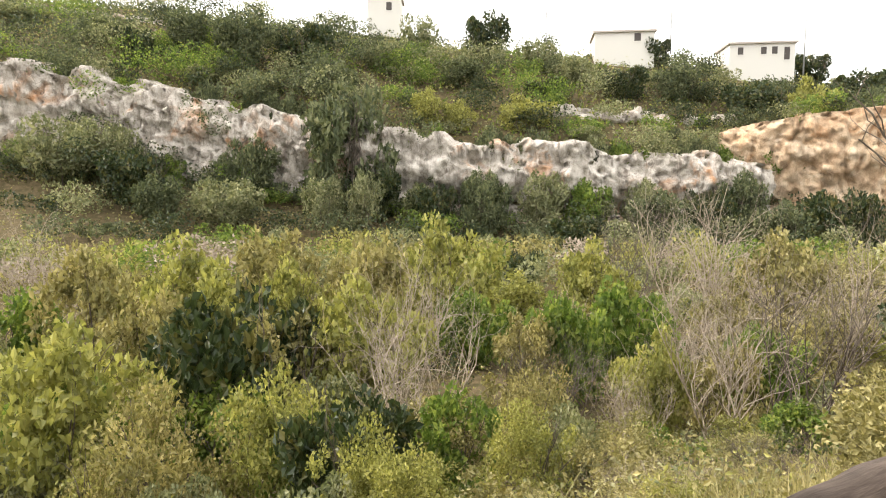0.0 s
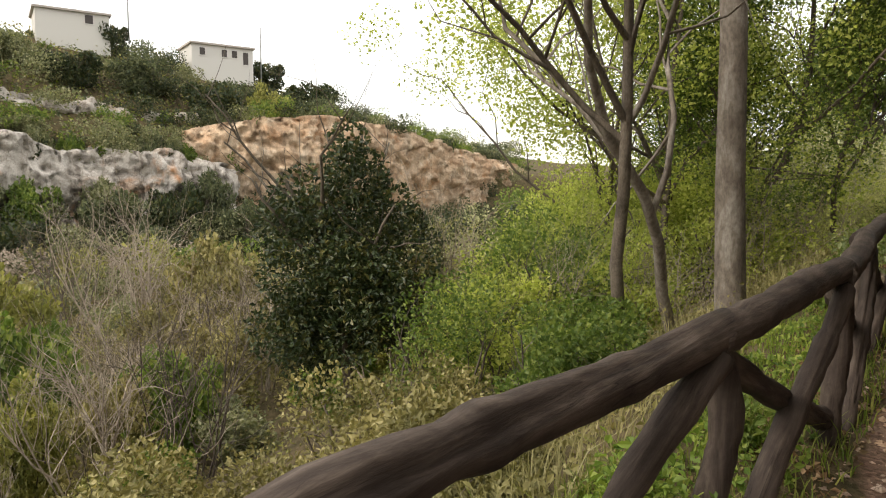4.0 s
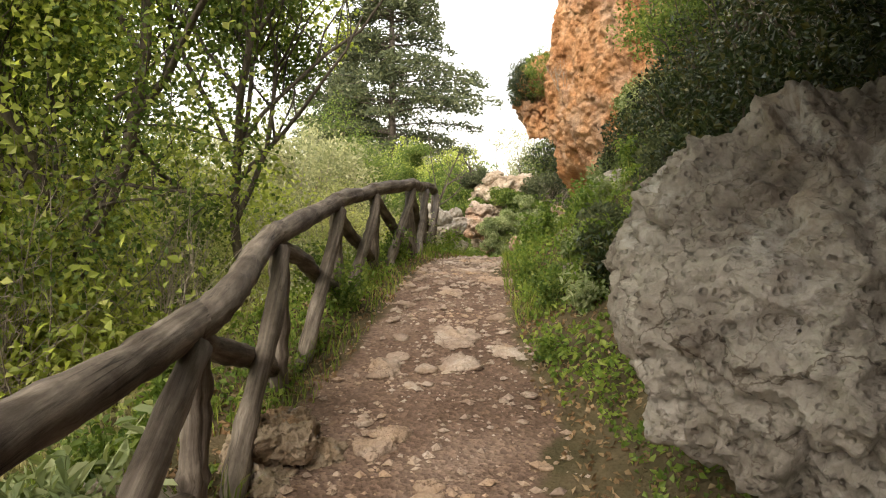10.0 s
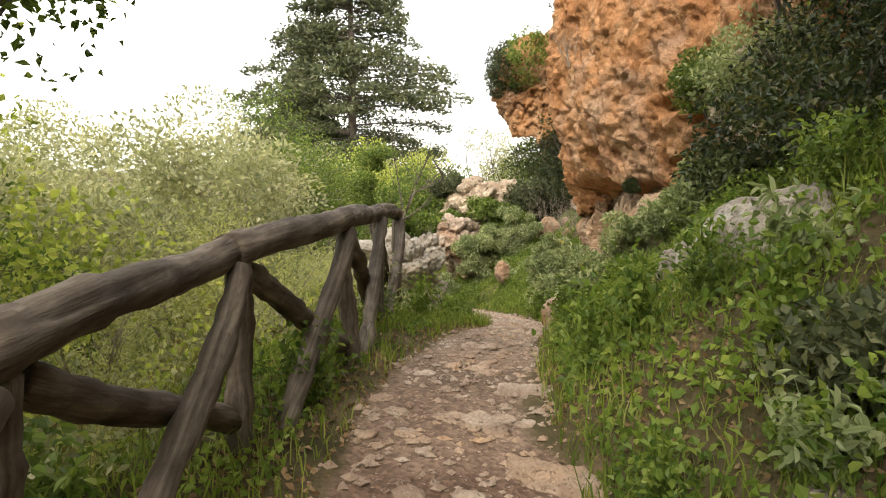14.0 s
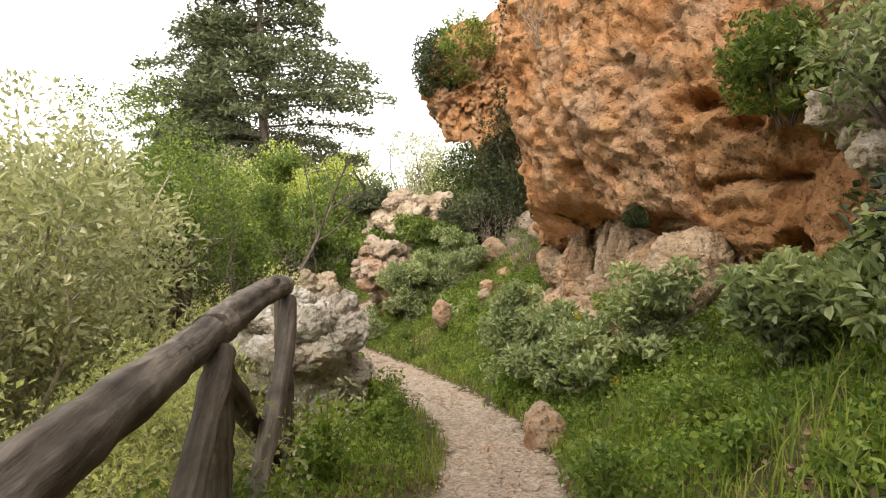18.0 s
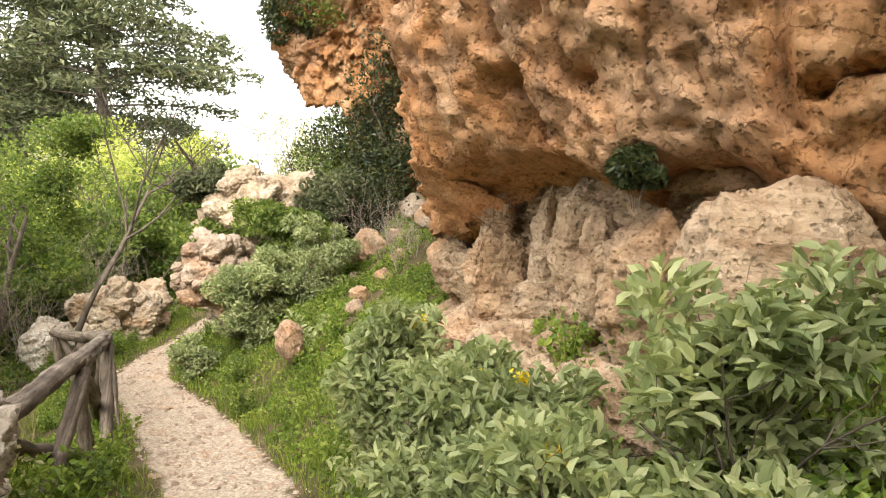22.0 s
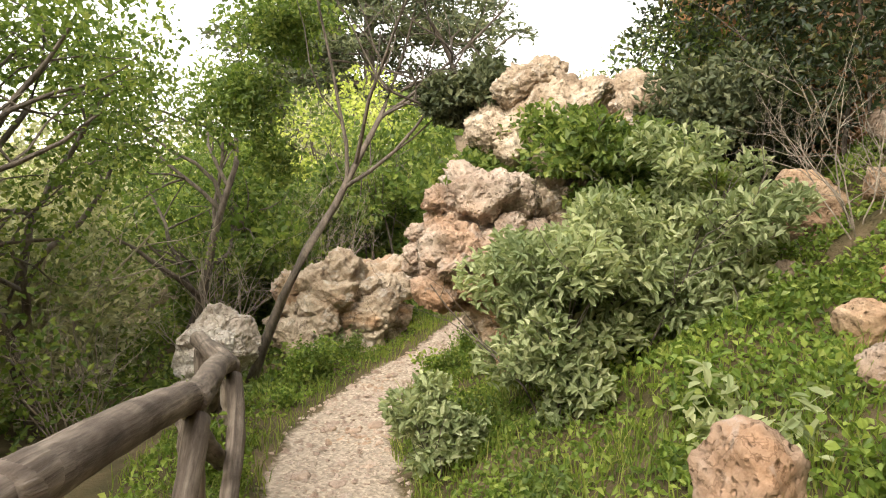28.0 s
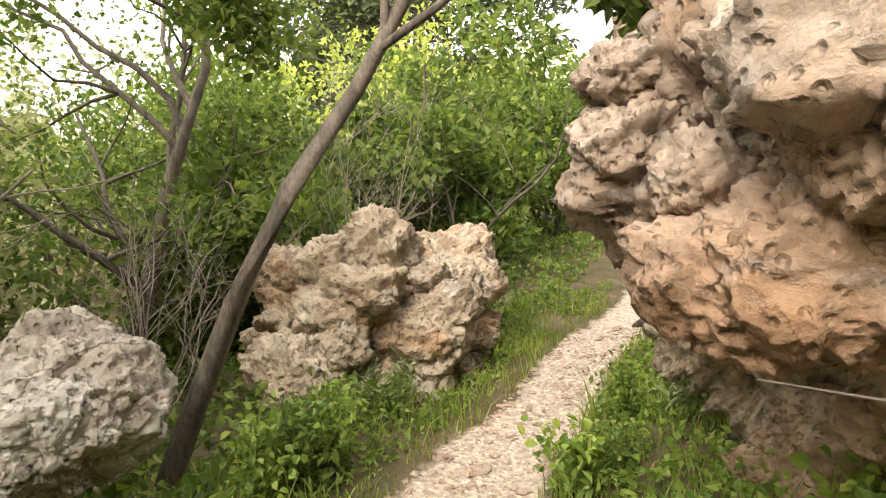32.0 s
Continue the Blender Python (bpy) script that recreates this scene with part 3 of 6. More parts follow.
gx = spaced([(-400, 40), (-120, 8), (-24, 2), (-4, 0.5), (2, 0.15), (38, 0.5), (60, 3), (150, 10), (300, 40), (500, 1)])
gy = spaced([(-300, 40), (-60, 6), (-6, 0.6), (-1, 0.14), (9, 0.5), (22, 1.5), (60, 2), (74, 0.8), (82, 3), (130, 10), (400, 40), (600, 1)])
XX, YY = np.meshgrid(gx, gy, indexing="ij")
ZZ, TR, DD = land(XX, YY)
i, j = np.meshgrid(np.arange(len(gx) - 1), np.arange(len(gy) - 1), indexing="ij")
ny = len(gy)
ground = part("ground", np.stack([XX, YY, ZZ], -1).reshape(-1, 3), np.stack([i * ny + j, (i + 1) * ny + j, (i + 1) * ny + j + 1, i * ny + j + 1], -1).reshape(-1, 4), GROUND,
              attr={"track": TR.ravel(), "pale": np.clip((XX.ravel() - 17) / 8, 0, 1) * 0.75})
tagged(ground, "sloping ground with a trodden earth footpath", "ground", kind="structure")


# ---- rock ----
def cube_sphere(n):
    """Directions on a sphere as six n by n grids."""
    a = np.tan(np.linspace(-1, 1, n + 1) * math.pi / 4)
    u, v = np.meshgrid(a, a, indexing="ij")
    o = np.ones_like(u)
    faces = [(o, u, v), (-o, -u, v), (-u, o, v), (u, -o, v), (u, v, o), (-u, v, -o)]
    V = unit(np.concatenate([np.stack(f, -1).reshape(-1, 3) for f in faces]))
    i, j = np.meshgrid(np.arange(n), np.arange(n), indexing="ij")
    q = np.stack([i * (n + 1) + j, (i + 1) * (n + 1) + j, (i + 1) * (n + 1) + j + 1, i * (n + 1) + j + 1], -1).reshape(-1, 4)
    F = np.concatenate([q + k * (n + 1) ** 2 for k in range(6)])
    key = np.round(V * 1e5).astype(np.int64)
    _, first, back = np.unique(key, axis=0, return_index=True, return_inverse=True)
    return V[first], back.reshape(-1)[F]


def rock_shape(radii, seed, n=28, rough=0.22, facets=0.18, pits=0.0, size=1.0, knobs=0.0, pocks=0.0, ledges=0.0):
    """A weathered lump: flat cuts, broken blocks, ledges and pits."""
    rng = np.random.default_rng(seed)
    D, F = cube_sphere(n)
    r = np.ones(len(D))
    for k in range(12):
        nrm = unit(rng.normal(size=3))
        dot = D @ nrm
        r = np.minimum(r, np.where(dot > 0.05, rng.uniform(0.7, 0.92) / np.maximum(dot, 0.05), 9))
    P = D * (0.12 + 0.88 * r)[:, None] * radii
    off = rng.uniform(-50, 50, 3)
    s = 1.15 * size / max(radii)
    h = chunky(P * s + off, rough * 0.46 / size) + fbm(P * 0.9 * s / size + off, 2) * rough * 0.7
    h = h + chunky(P * s * 3.3 + off + 7, rough * 0.13 / size)
    if pits:
        h = h - pits * np.clip(fbm(P * 3.5 * s + off + 3, 3) - 0.14, 0, 0.4)
    h = h * np.mean(radii) + eroded(P * 1.5 + off, knobs, pocks)
    if ledges:
        zz = P[:, 2] * 3.4 + fbm(P * 1.3 + off, 3) * 1.5
        h = h + ledges * (zz % 1 - 0.5) * (0.7 + fbm(P * 2 + off, 2))
    P = P + D * h[:, None]
    return P, F


def rock(name, place, radii, mat, label, seed, turn=0, tilt=0, n=28, rough=0.22, facets=0.18, pits=0.0, category="rock", group="", kind="", size=1.0, knobs=0.0, pocks=0.0, ledges=0.0):
    V, F = rock_shape(np.array(radii, float), seed, n, rough, facets, pits, size, knobs, pocks, ledges)
    ob = part(name, V, F, mat)
    ob.matrix_world = pose(*place, tilt, 0, turn)
    return tagged(ob, label, category, group, kind)


BLOCKS = {}


def crag(name, place, radii, count, size, mat, label, seed, turn=0, category="rock"):
    """A jagged rock of many broken blocks grown together round a core."""
    rng = np.random.default_rng(seed)
    R = np.array(radii, float)
    if not BLOCKS:
        BLOCKS["shapes"] = [rock_shape(np.array(r), 1200 + k, 20, 0.3, pits=0.1, size=1.3, knobs=0.11, pocks=0.1) for k, r in enumerate([(1.0, 0.9, 0.7), (1.1, 0.8, 0.6), (0.9, 1.0, 0.75), (1.2, 0.95, 0.6), (0.85, 0.8, 0.8)])]
    if mat not in BLOCKS:
        BLOCKS[mat] = [mesh_data("block", V, F, mat) for V, F in BLOCKS["shapes"]]
    t = thing(name, place, label, category)
    t.rotation_euler = (0, 0, radians(turn))
    part("core", *rock_shape(R * 0.82, seed, 40, 0.25, knobs=0.05), mat, t)
    d = unit(rng.normal(size=(count, 3)))
    for k in range(count):
        ob = new("block", BLOCKS[mat][rng.integers(5)])
        ob.parent = t
        s = size * rng.uniform(0.6, 1.3) * rng.uniform(0.85, 1.15, 3)
        tilt = rng.normal(size=2) * 14
        ob.matrix_local = pose(*(d[k] * R * rng.uniform(0.72, 0.95)), tilt[0], tilt[1], rng.uniform(0, 360)) @ Matrix.Diagonal((*s, 1))
    return t


def cliff(name, base, height, lean, mat, label, seed, step=0.09, amp=0.35, scale=0.7, pits=0.1, depth=1.5, kind="structure", cracks=0.0, strata=0.0, flip=1, columns=0.0, holes=(), ragged=0.0, lean2=None, blend=None, grooves=(), knobs=0.0, pocks=0.0, ledges=0.0, torn=0.0):
    """A rock face along a line on the ground; lean gives how far it stands out at each part of its height."""
    base = np.asarray(base, float)
    seg = np.r_[0, np.cumsum(np.linalg.norm(np.diff(base[:, :2], axis=0), axis=1))]
    nu = max(8, int(seg[-1] / step))
    u = np.linspace(0, seg[-1], nu)
    us = np.stack([np.interp(u, seg, base[:, k]) for k in range(3)], -1)
    hh = np.interp(u, seg, height)
    if ragged:
        line = np.stack([u * 0.09, 0 * u + seed, 0 * u], -1)
        hh = hh * (1 + ragged * fbm(line * 2.5, 4))
        us[:, 2] += ragged * 3 * fbm(line * 1.4 + 5, 3)
    for _ in range(6):
        us[1:-1] = (us[:-2] + 2 * us[1:-1] + us[2:]) / 4
    tan = unit(np.gradient(us[:, :2], axis=0))
    nrm = np.stack([-tan[:, 1], tan[:, 0], 0 * u], -1) * flip
    nv = max(8, int(max(height) / step))
    v = np.linspace(0, 1, nv)
    out = np.interp(v, [p[0] for p in lean], [p[1] for p in lean])
    reach = np.repeat(out[None], nu, 0)
    if lean2:
        share = np.interp(u, seg, blend)[:, None]
        reach = reach * (1 - share) + np.interp(v, [p[0] for p in lean2], [p[1] for p in lean2])[None] * share
    P = us[:, None] + nrm[:, None] * reach[..., None]
    P[..., 2] += hh[:, None] * v[None]
    if torn:
        P[..., 2] += (torn * fbm(np.stack([u * 1.7, 0 * u, 0 * u], -1) + 3.3, 3))[:, None] * np.clip(1 - v * 7, 0, 1)[None]
    rng = np.random.default_rng(seed)
    off = rng.uniform(-40, 40, 3)
    Q = P.reshape(-1, 3)
    h = fbm(Q * scale * 0.8 + off, 3, 0.5) * amp * 0.9 + chunky(Q * scale * (1.3, 1.3, 1.0) + off, amp * 0.36) + chunky(Q * scale * 4.2 + off + 7, amp * 0.12)
    if pits:
        h = h - pits * np.clip(fbm(Q * scale * 5 + off + 4, 3) - 0.12, 0, 0.5) * 2
    if cracks:
        c = np.abs(perlin(Q * (scale * 1.1, scale * 1.1, scale * 0.35) + off + 11))
        h = h - cracks * np.clip(1 - c / 0.05, 0, 1)
    if columns:
        along = np.repeat(u, nv)
        high = np.tile(v, nu)
        h = h + columns * np.cos(along * 6.5 + fbm(np.stack([along, 0 * along, 0 * along], -1) + 5, 2) * 6) * np.clip(1.4 - high * 0.8, 0, 1) * np.clip(high * 5, 0.2, 1)
    if strata:
        zz = Q[:, 2] + fbm(Q * 0.8 + off, 2) * 0.35
        h = h + strata * (np.abs((zz * 3.2) % 1 - 0.5) * 2 - 0.5)
    h = h + eroded(Q * scale + off, knobs, pocks)
    if ledges:
        zz = Q[:, 2] * 2.6 + fbm(Q * 0.9 + off, 3) * 1.6
        h = h + ledges * (zz % 1 - 0.5) * (0.6 + fbm(Q * 1.7 + off, 2))
    for (ax, ay, az), (bx, by, bz), gw, gd in grooves:
        a, e = np.array([ax, ay, az]), np.array([bx - ax, by - ay, bz - az])
        w = Q + np.stack([fbm(Q * 2.6 + off + 5 * k, 3) for k in range(3)], -1) * 0.14
        f = np.clip(((w - a) @ e) / (e @ e), 0, 1)
        dd = np.linalg.norm((w - a - f[:, None] * e) * (1, 0.3, 1), axis=1)
        h = h - gd * np.clip(1.25 - dd / gw, 0, 1)
    for hx, hy, hz, hr in holes:
        dd = np.linalg.norm((Q - (hx, hy, hz)) * (0.55, 0.55, 1.0), axis=1)
        h = h - 0.34 * np.exp(-((dd / (hr * 0.72)) ** 4))
    h3 = np.stack([fbm(Q * scale * 1.7 + off + 21 + 9 * k, 3) for k in range(3)], -1) * amp * 0.2
    P = (P.reshape(-1, 3) + np.repeat(nrm, nv, axis=0) * h[:, None] + h3).reshape(nu, nv, 3)
    back = P[:, -1:] - nrm[:, None] * np.array([0.3, 1.0, 2.0])[None, :, None] * depth + np.array([0, 0, 1.0]) * np.array([0.12, 0.3, 0.2])[None, :, None]
    P = np.concatenate([P, back], 1)
    nv = P.shape[1]
    i, j = np.meshgrid(np.arange(nu - 1), np.arange(nv - 1), indexing="ij")
    F = np.stack([i * nv + j, (i + 1) * nv + j, (i + 1) * nv + j + 1, i * nv + j + 1], -1).reshape(-1, 4)
    if flip < 0:
        F = F[:, ::-1]
    ob = part(name, P.reshape(-1, 3), F, mat)
    return tagged(ob, label, "cliff", kind=kind)


# far side of the gorge
cliff("far_cliff", [(-95, 79, 6), (-46, 77.5, 4.0), (-19, 76.5, 0.5), (1, 76, -3.5), (22, 75.5, -4.5), (38, 76, -5.5)], [11, 11, 9, 10.5, 9.5, 9],
      [(0, 0.6), (0.2, 0.2), (0.28, -1.2), (0.4, -1.0), (0.44, 0.5), (0.7, 0.6), (0.74, 0.0), (0.95, 0.1), (1, -0.6)], ROCK_FAR, "long grey limestone cliff across the gorge, with caves", 3, 0.36, 1.3, 0.34, 0.35, 4, cracks=1.0, ragged=0.2, flip=-1,
      lean2=[(0, 0.2), (0.35, 0.6), (0.5, 0.0), (0.62, 0.5), (0.8, 0.1), (1, -0.8)], blend=[0, 1, 0.8, 0, 0.2, 1], knobs=0.7, pocks=0.3, ledges=0.5, holes=[(-5.8, 76.2, 1.0, 2.6), (-2.5, 76.2, 0.6, 1.7), (17.5, 75.5, -2.2, 1.9), (-18, 76.8, 5.6, 1.2)])
cliff("far_orange_cliff", [(33, 79.5, -5.5), (40, 76, -6), (48, 73.5, -6), (60, 73, -6.5), (74, 76, -6.5), (90, 80, -6), (110, 86, -5)], [13, 15, 16, 15.4, 13.5, 11, 7],
      [(0, 0.8), (0.2, 0.0), (0.6, 0.3), (0.85, 0.6), (1, -0.6)], ROCK_FAR_ORANGE, "tall ochre cliff across the gorge", 5, 0.32, 1.2, 0.34, 0.3, 4, cracks=1.0, ragged=0.06, flip=-1, knobs=0.5, pocks=0.25, ledges=0.5)

# the rock wall over the path, the boulder against it and the orange cliff
cliff("rock_wall_near", [(3.4, -0.2, 0.25), (5, 0.55, 0.3), (7, 1.0, 0.4), (8.6, 1.3, 0.45), (9.8, 1.45, 0.5), (10.45, 1.52, 0.55), (10.75, 1.1, 0.6), (10.85, 0.2, 0.7), (11.0, -0.6, 0.8)], [6.2, 6.2, 6.2, 6.2, 6, 5.8, 5.6, 5.4, 5.2],
      [(0, 0.0), (0.07, 0.06), (0.12, 0.12), (0.155, 0.3), (0.25, 0.36), (0.37, 0.38), (0.41, 0.6), (0.44, 1.2), (0.49, 1.7), (0.6, 2.0), (1, 1.8)], ROCK_TAN, "weathered limestone wall overhanging the path", 11, 0.03, 0.24, 1.4, 0.2, 1.5, cracks=0.14, knobs=0.1, pocks=0.1)
cliff("rock_wall_mid", [(11.5, -0.6, 1.2), (14, -0.3, 1.8), (17, 0.0, 2.3), (20, 0.2, 2.4), (22.2, 0.3, 2.2), (24, 0.6, 1.8)], [6.5, 6.5, 6.5, 6.5, 6.5, 7],
      [(0, 0), (0.2, 0.15), (0.4, -0.1), (0.7, 0.5), (1, 0.8)], ROCK_GREY, "shaded limestone cliff hung with shrubs", 13, 0.1, 0.4, 0.8, 0.2, 2, cracks=0.15)
LIP = [(0, -0.8), (0.02, -0.5), (0.035, -0.15), (0.05, -0.02), (0.09, 0.08), (0.16, 0.26), (0.28, 0.32), (0.5, 0.2), (0.8, -0.1), (1, -0.6)]
FOOT = [(0, 0.15), (0.1, 0.1), (0.2, 0.0), (0.35, 0.2), (0.55, 0.1), (0.8, -0.1), (1, -0.5)]
cliff("orange_cliff", [(20.9, 0.35, 1.6), (22.2, 0.6, 1.6), (23.2, 0.8, 1.7), (23.75, 1.2, 1.95), (24.15, 1.55, 2.1), (24.7, 1.95, 2.02), (25.3, 2.15, 2.1), (26.0, 2.45, 2.1), (26.55, 2.65, 2.1), (27.1, 2.5, 1.85), (27.8, 2.2, 1.65), (28.5, 2.05, 1.6), (29.0, 1.6, 1.6), (29.5, 0.9, 1.6), (30.2, 0.2, 1.6)], [7.5] * 15,
      LIP, ROCK_ORANGE, "overhanging orange limestone cliff, pitted and cracked", 17, 0.03, 0.14, 1.3, 0.06, 2, cracks=0.1, lean2=FOOT, blend=[1, 1, 1, 0.6, 0, 0, 0, 0, 0, 0.4, 0.9, 1, 1, 1, 1], knobs=0.065, pocks=0.06, torn=0.3,
      grooves=[((25.12, 2.2, 1.95), (25.3, 2.35, 2.75), 0.1, 0.5), ((25.3, 2.35, 2.7), (25.2, 2.4, 3.9), 0.06, 0.25), ((23.85, 1.35, 2.62), (23.2, 0.95, 2.68), 0.035, 0.2), ((26.3, 2.6, 2.1), (26.2, 2.7, 2.9), 0.05, 0.16), ((24.3, 1.75, 3.5), (23.6, 1.2, 3.3), 0.1, 0.16), ((27.6, 2.5, 1.9), (27.5, 2.7, 2.7), 0.05, 0.2)],
      holes=[(24.26, 1.75, 2.47, 0.09), (24.75, 2.15, 2.78, 0.08), (23.55, 1.15, 3.18, 0.12), (23.3, 0.95, 2.7, 0.09), (25.28, 2.35, 2.84, 0.12), (23.9, 1.45, 3.4, 0.14), (24.2, 1.7, 3.6, 0.12), (22.9, 0.85, 3.0, 0.14), (23.1, 0.9, 2.15, 0.12), (23.45, 1.0, 1.95, 0.09), (25.9, 2.6, 3.4, 0.06), (26.1, 2.65, 2.45, 0.06), (26.9, 2.75, 2.35, 0.1), (27.7, 2.6, 2.3, 0.11)])
cliff("cliff_foot", [(23.7, 1.0, 1.0), (24.4, 1.35, 0.95), (25.0, 1.5, 0.85), (25.8, 1.6, 0.75), (26.6, 1.65, 0.65), (27.5, 1.7, 0.5), (28.4, 1.7, 0.45), (29.0, 1.45, 0.45), (29.5, 0.9, 0.7)], [1.3, 1.35, 1.45, 1.6, 1.7, 1.7, 1.7, 1.6, 1.4],
      [(0, 0.5), (0.15, 0.5), (0.24, 0.42), (0.32, 0.2), (0.5, 0.05), (0.75, -0.02), (1, -0.1)], ROCK_BAND, "wind-worn banded rock under the orange overhang", 19, 0.026, 0.16, 2.0, 0.08, 1.2, columns=0.1, knobs=0.09, pocks=0.05, ledges=0.07)
for k, (x, y, z, a, b, c) in enumerate([(28.25, 1.92, 1.34, 1.0, 0.36, 0.46), (26.72, 1.98, 1.48, 0.32, 0.28, 0.46), (26.64, 1.96, 1.98, 0.2, 0.17, 0.2), (26.15, 1.66, 1.7, 0.16, 0.2, 0.62), (25.65, 1.58, 1.75, 0.28, 0.24, 0.62), (25.2, 1.7, 1.6, 0.16, 0.18, 0.5), (24.75, 1.62, 1.62, 0.3, 0.26, 0.5)]):
    rock("rock_column", (x, y, z), (a, b, c), ROCK_BAND, "smooth wind-worn rock column under the orange overhang", 650 + k, 4 * k, 4 * (k % 3) - 4, 44, 0.16, group="rock columns", ledges=0.02, knobs=0.035, pocks=0.02)
crag("orange_blocks", (27.75, 1.98, 1.98), (0.75, 0.32, 0.3), 30, 0.17, ROCK_ORANGE, "pitted orange rock hanging over the alcove lobe", 69)
rock("rock_shoulder", (24.0, 1.42, 1.78), (0.5, 0.42, 0.5), ROCK_BAND, "pale banded shoulder of rock bulging under the orange cliff", 656, -35, 0, 46, 0.1, ledges=0.03, knobs=0.03)
for k, (x, y, z, a, b, c) in enumerate([(26.9, 2.12, 0.98, 0.75, 0.32, 0.2), (25.9, 2.08, 1.02, 0.6, 0.32, 0.22), (25.1, 2.02, 1.02, 0.55, 0.3, 0.2), (24.45, 1.95, 1.08, 0.6, 0.3, 0.2)]):
    rock("rock_slab", (x, y, z), (a, b, c), ROCK_BAND, "layered slab of orange rock at the cliff foot", 670 + k, -12 + 6 * k, 0, 40, 0.2, group="rock slabs", ledges=0.06, knobs=0.04)
cliff("far_ledge", [(12, 87, 7.5), (22, 86, 7.0), (34, 86, 6.8), (48, 88, 7.5)], [2.5, 3.5, 3.8, 2.5], [(0, 0.3), (0.4, -0.2), (0.7, 0.5), (1, -0.3)], ROCK_FAR, "grey rock ledge high on the far slope", 27, 0.45, 1.6, 0.4, 0.6, 3, cracks=0.6, flip=-1, ragged=0.6)
cliff("far_right_cliff", [(28.2, 0.6, 1.0), (30, 0.2, 1.2), (32.5, 0.3, 1.4), (34.5, 1.0, 1.6), (37, 1.6, 1.6), (40, 2.4, 1.0), (43, 1.5, 0.5)], [7.5, 7.5, 7.5, 7.5, 7, 6, 4],
      [(0, 0.1), (0.2, 0.3), (0.35, 0.1), (0.5, 0.3), (0.8, 0.6), (1, 0.4)], ROCK_ORANGE, "reddish cliff behind an alcove, hung with greenery", 23, 0.07, 0.45, 0.7, 0.2, 2, cracks=0.15, knobs=0.16, pocks=0.14)

rock("boulder", (12.5, 1.35, 3.85), (1.4, 1.35, 0.95), ROCK_GREY, "dark rock roof jutting from the wall above the boulder", 32, 40, 4, 60, 0.26, 0.2, 0.2, size=2.0, knobs=0.1, pocks=0.1)
rock("boulder", (12.85, 1.4, 1.68), (1.0, 1.1, 0.84), ROCK_GREY, "big rough grey boulder leaning out over the path", 31, 20, 10, 90, 0.24, 0.2, 0.15, size=1.6, knobs=0.05, pocks=0.07)
rock("rock", (11.75, 2.25, 0.85), (0.2, 0.17, 0.24), ROCK_GREY, "small grey rock beside the path", 33, 0, 0, 20)
crag("jutting_rock", (21.7, 0.75, 3.2), (0.7, 0.5, 0.7), 24, 0.26, ROCK_TAN, "grey limestone jutting from the cliff beside the orange face", 68)
rock("rock", (18.2, 2.0, 1.95), (0.75, 0.3, 0.37), ROCK_GREY, "long grey lichened rock in the grass", 35, 20, 12, 30, 0.2)
rock("rock", (15.6, 1.6, 1.75), (0.32, 0.22, 0.24), ROCK_GREY, "broken grey rock showing through the bank", 36, 60, 10, 26, 0.3)
rock("rock", (16.4, 2.45, 1.2), (0.3, 0.22, 0.2), ROCK_GREY, "small mossy rock at the edge of the bank", 38, 10, 0, 22, 0.3)
rock("rock", (19.3, 2.25, 1.68), (0.24, 0.22, 0.24), ROCK_GREY, "grey lichened rock in the grass", 37, 0, 0, 24)
rock("rock", (22.95, 3.0, 0.62), (0.22, 0.18, 0.25), ROCK_PALE, "pale stone at the edge of the path", 39, 30, 0, 16)
crag("boulder", (24.2, 5.28, 1.08), (0.56, 0.56, 0.5), 26, 0.3, ROCK_WHITE, "pale pitted limestone boulder at the end of the railing", 41, category="boulder")
rock("rock", (20.3, 5.65, 0.85), (0.45, 0.32, 0.26), ROCK_WHITE, "white rock below the railing", 45, 40, 0, 20)
rock("rock", (12.3, 4.5, 0.5), (0.75, 0.4, 0.45), ROCK_WHITE, "pale rock under the railing", 47, 10, 0, 30)
crag("rock", (13.3, 4.0, 0.62), (0.4, 0.3, 0.26), 16, 0.17, ROCK_TAN, "rough rock at the foot of the railing", 49)
rock("rock", (29.6, 3.85, 0.3), (0.2, 0.18, 0.28), ROCK_PALE, "upright lichened stone in the grass", 51, 0, 0, 22)
rock("outcrop", (34.8, 4.6, 0.7), (1.7, 1.3, 1.6), ROCK_TAN, "rugged limestone outcrop above the bend of the path", 53, 25, 0, 84, 0.3, 0.2, 0.1, size=2.4, knobs=0.12, pocks=0.1, ledges=0.07)
crag("outcrop_peak", (34.3, 4.75, 1.7), (0.85, 0.75, 0.75), 40, 0.3, ROCK_TAN, "brown craggy peak of the outcrop", 66)
crag("rock", (35.2, 3.9, 1.5), (1.0, 0.8, 1.0), 40, 0.34, ROCK_TAN, "broken brown rock beside the outcrop", 54)
rock("hanging_rock", (35.7, 2.9, 5.4), (1.3, 1.35, 1.7), ROCK_ORANGE, "dark red rock hanging from the cliff top among ivy", 67, 15, 0, 50, 0.34, 0.2, 0.1, size=1.8, knobs=0.14, pocks=0.12)
rock("rock", (34.0, 3.75, 0.55), (0.5, 0.4, 0.35), ROCK_PALE, "pale rock lying at the foot of the outcrop", 56, 30, 0, 26, 0.3)
crag("overhanging_rock", (33.25, 5.32, 0.78), (0.95, 0.6, 0.56), 46, 0.25, ROCK_PALE, "jagged pale rock jutting over the path", 58)
crag("rock", (33.1, 5.0, 0.1), (0.25, 0.2, 0.24), 12, 0.15, ROCK_BAND, "orange-brown blocks under the jutting rock", 63)
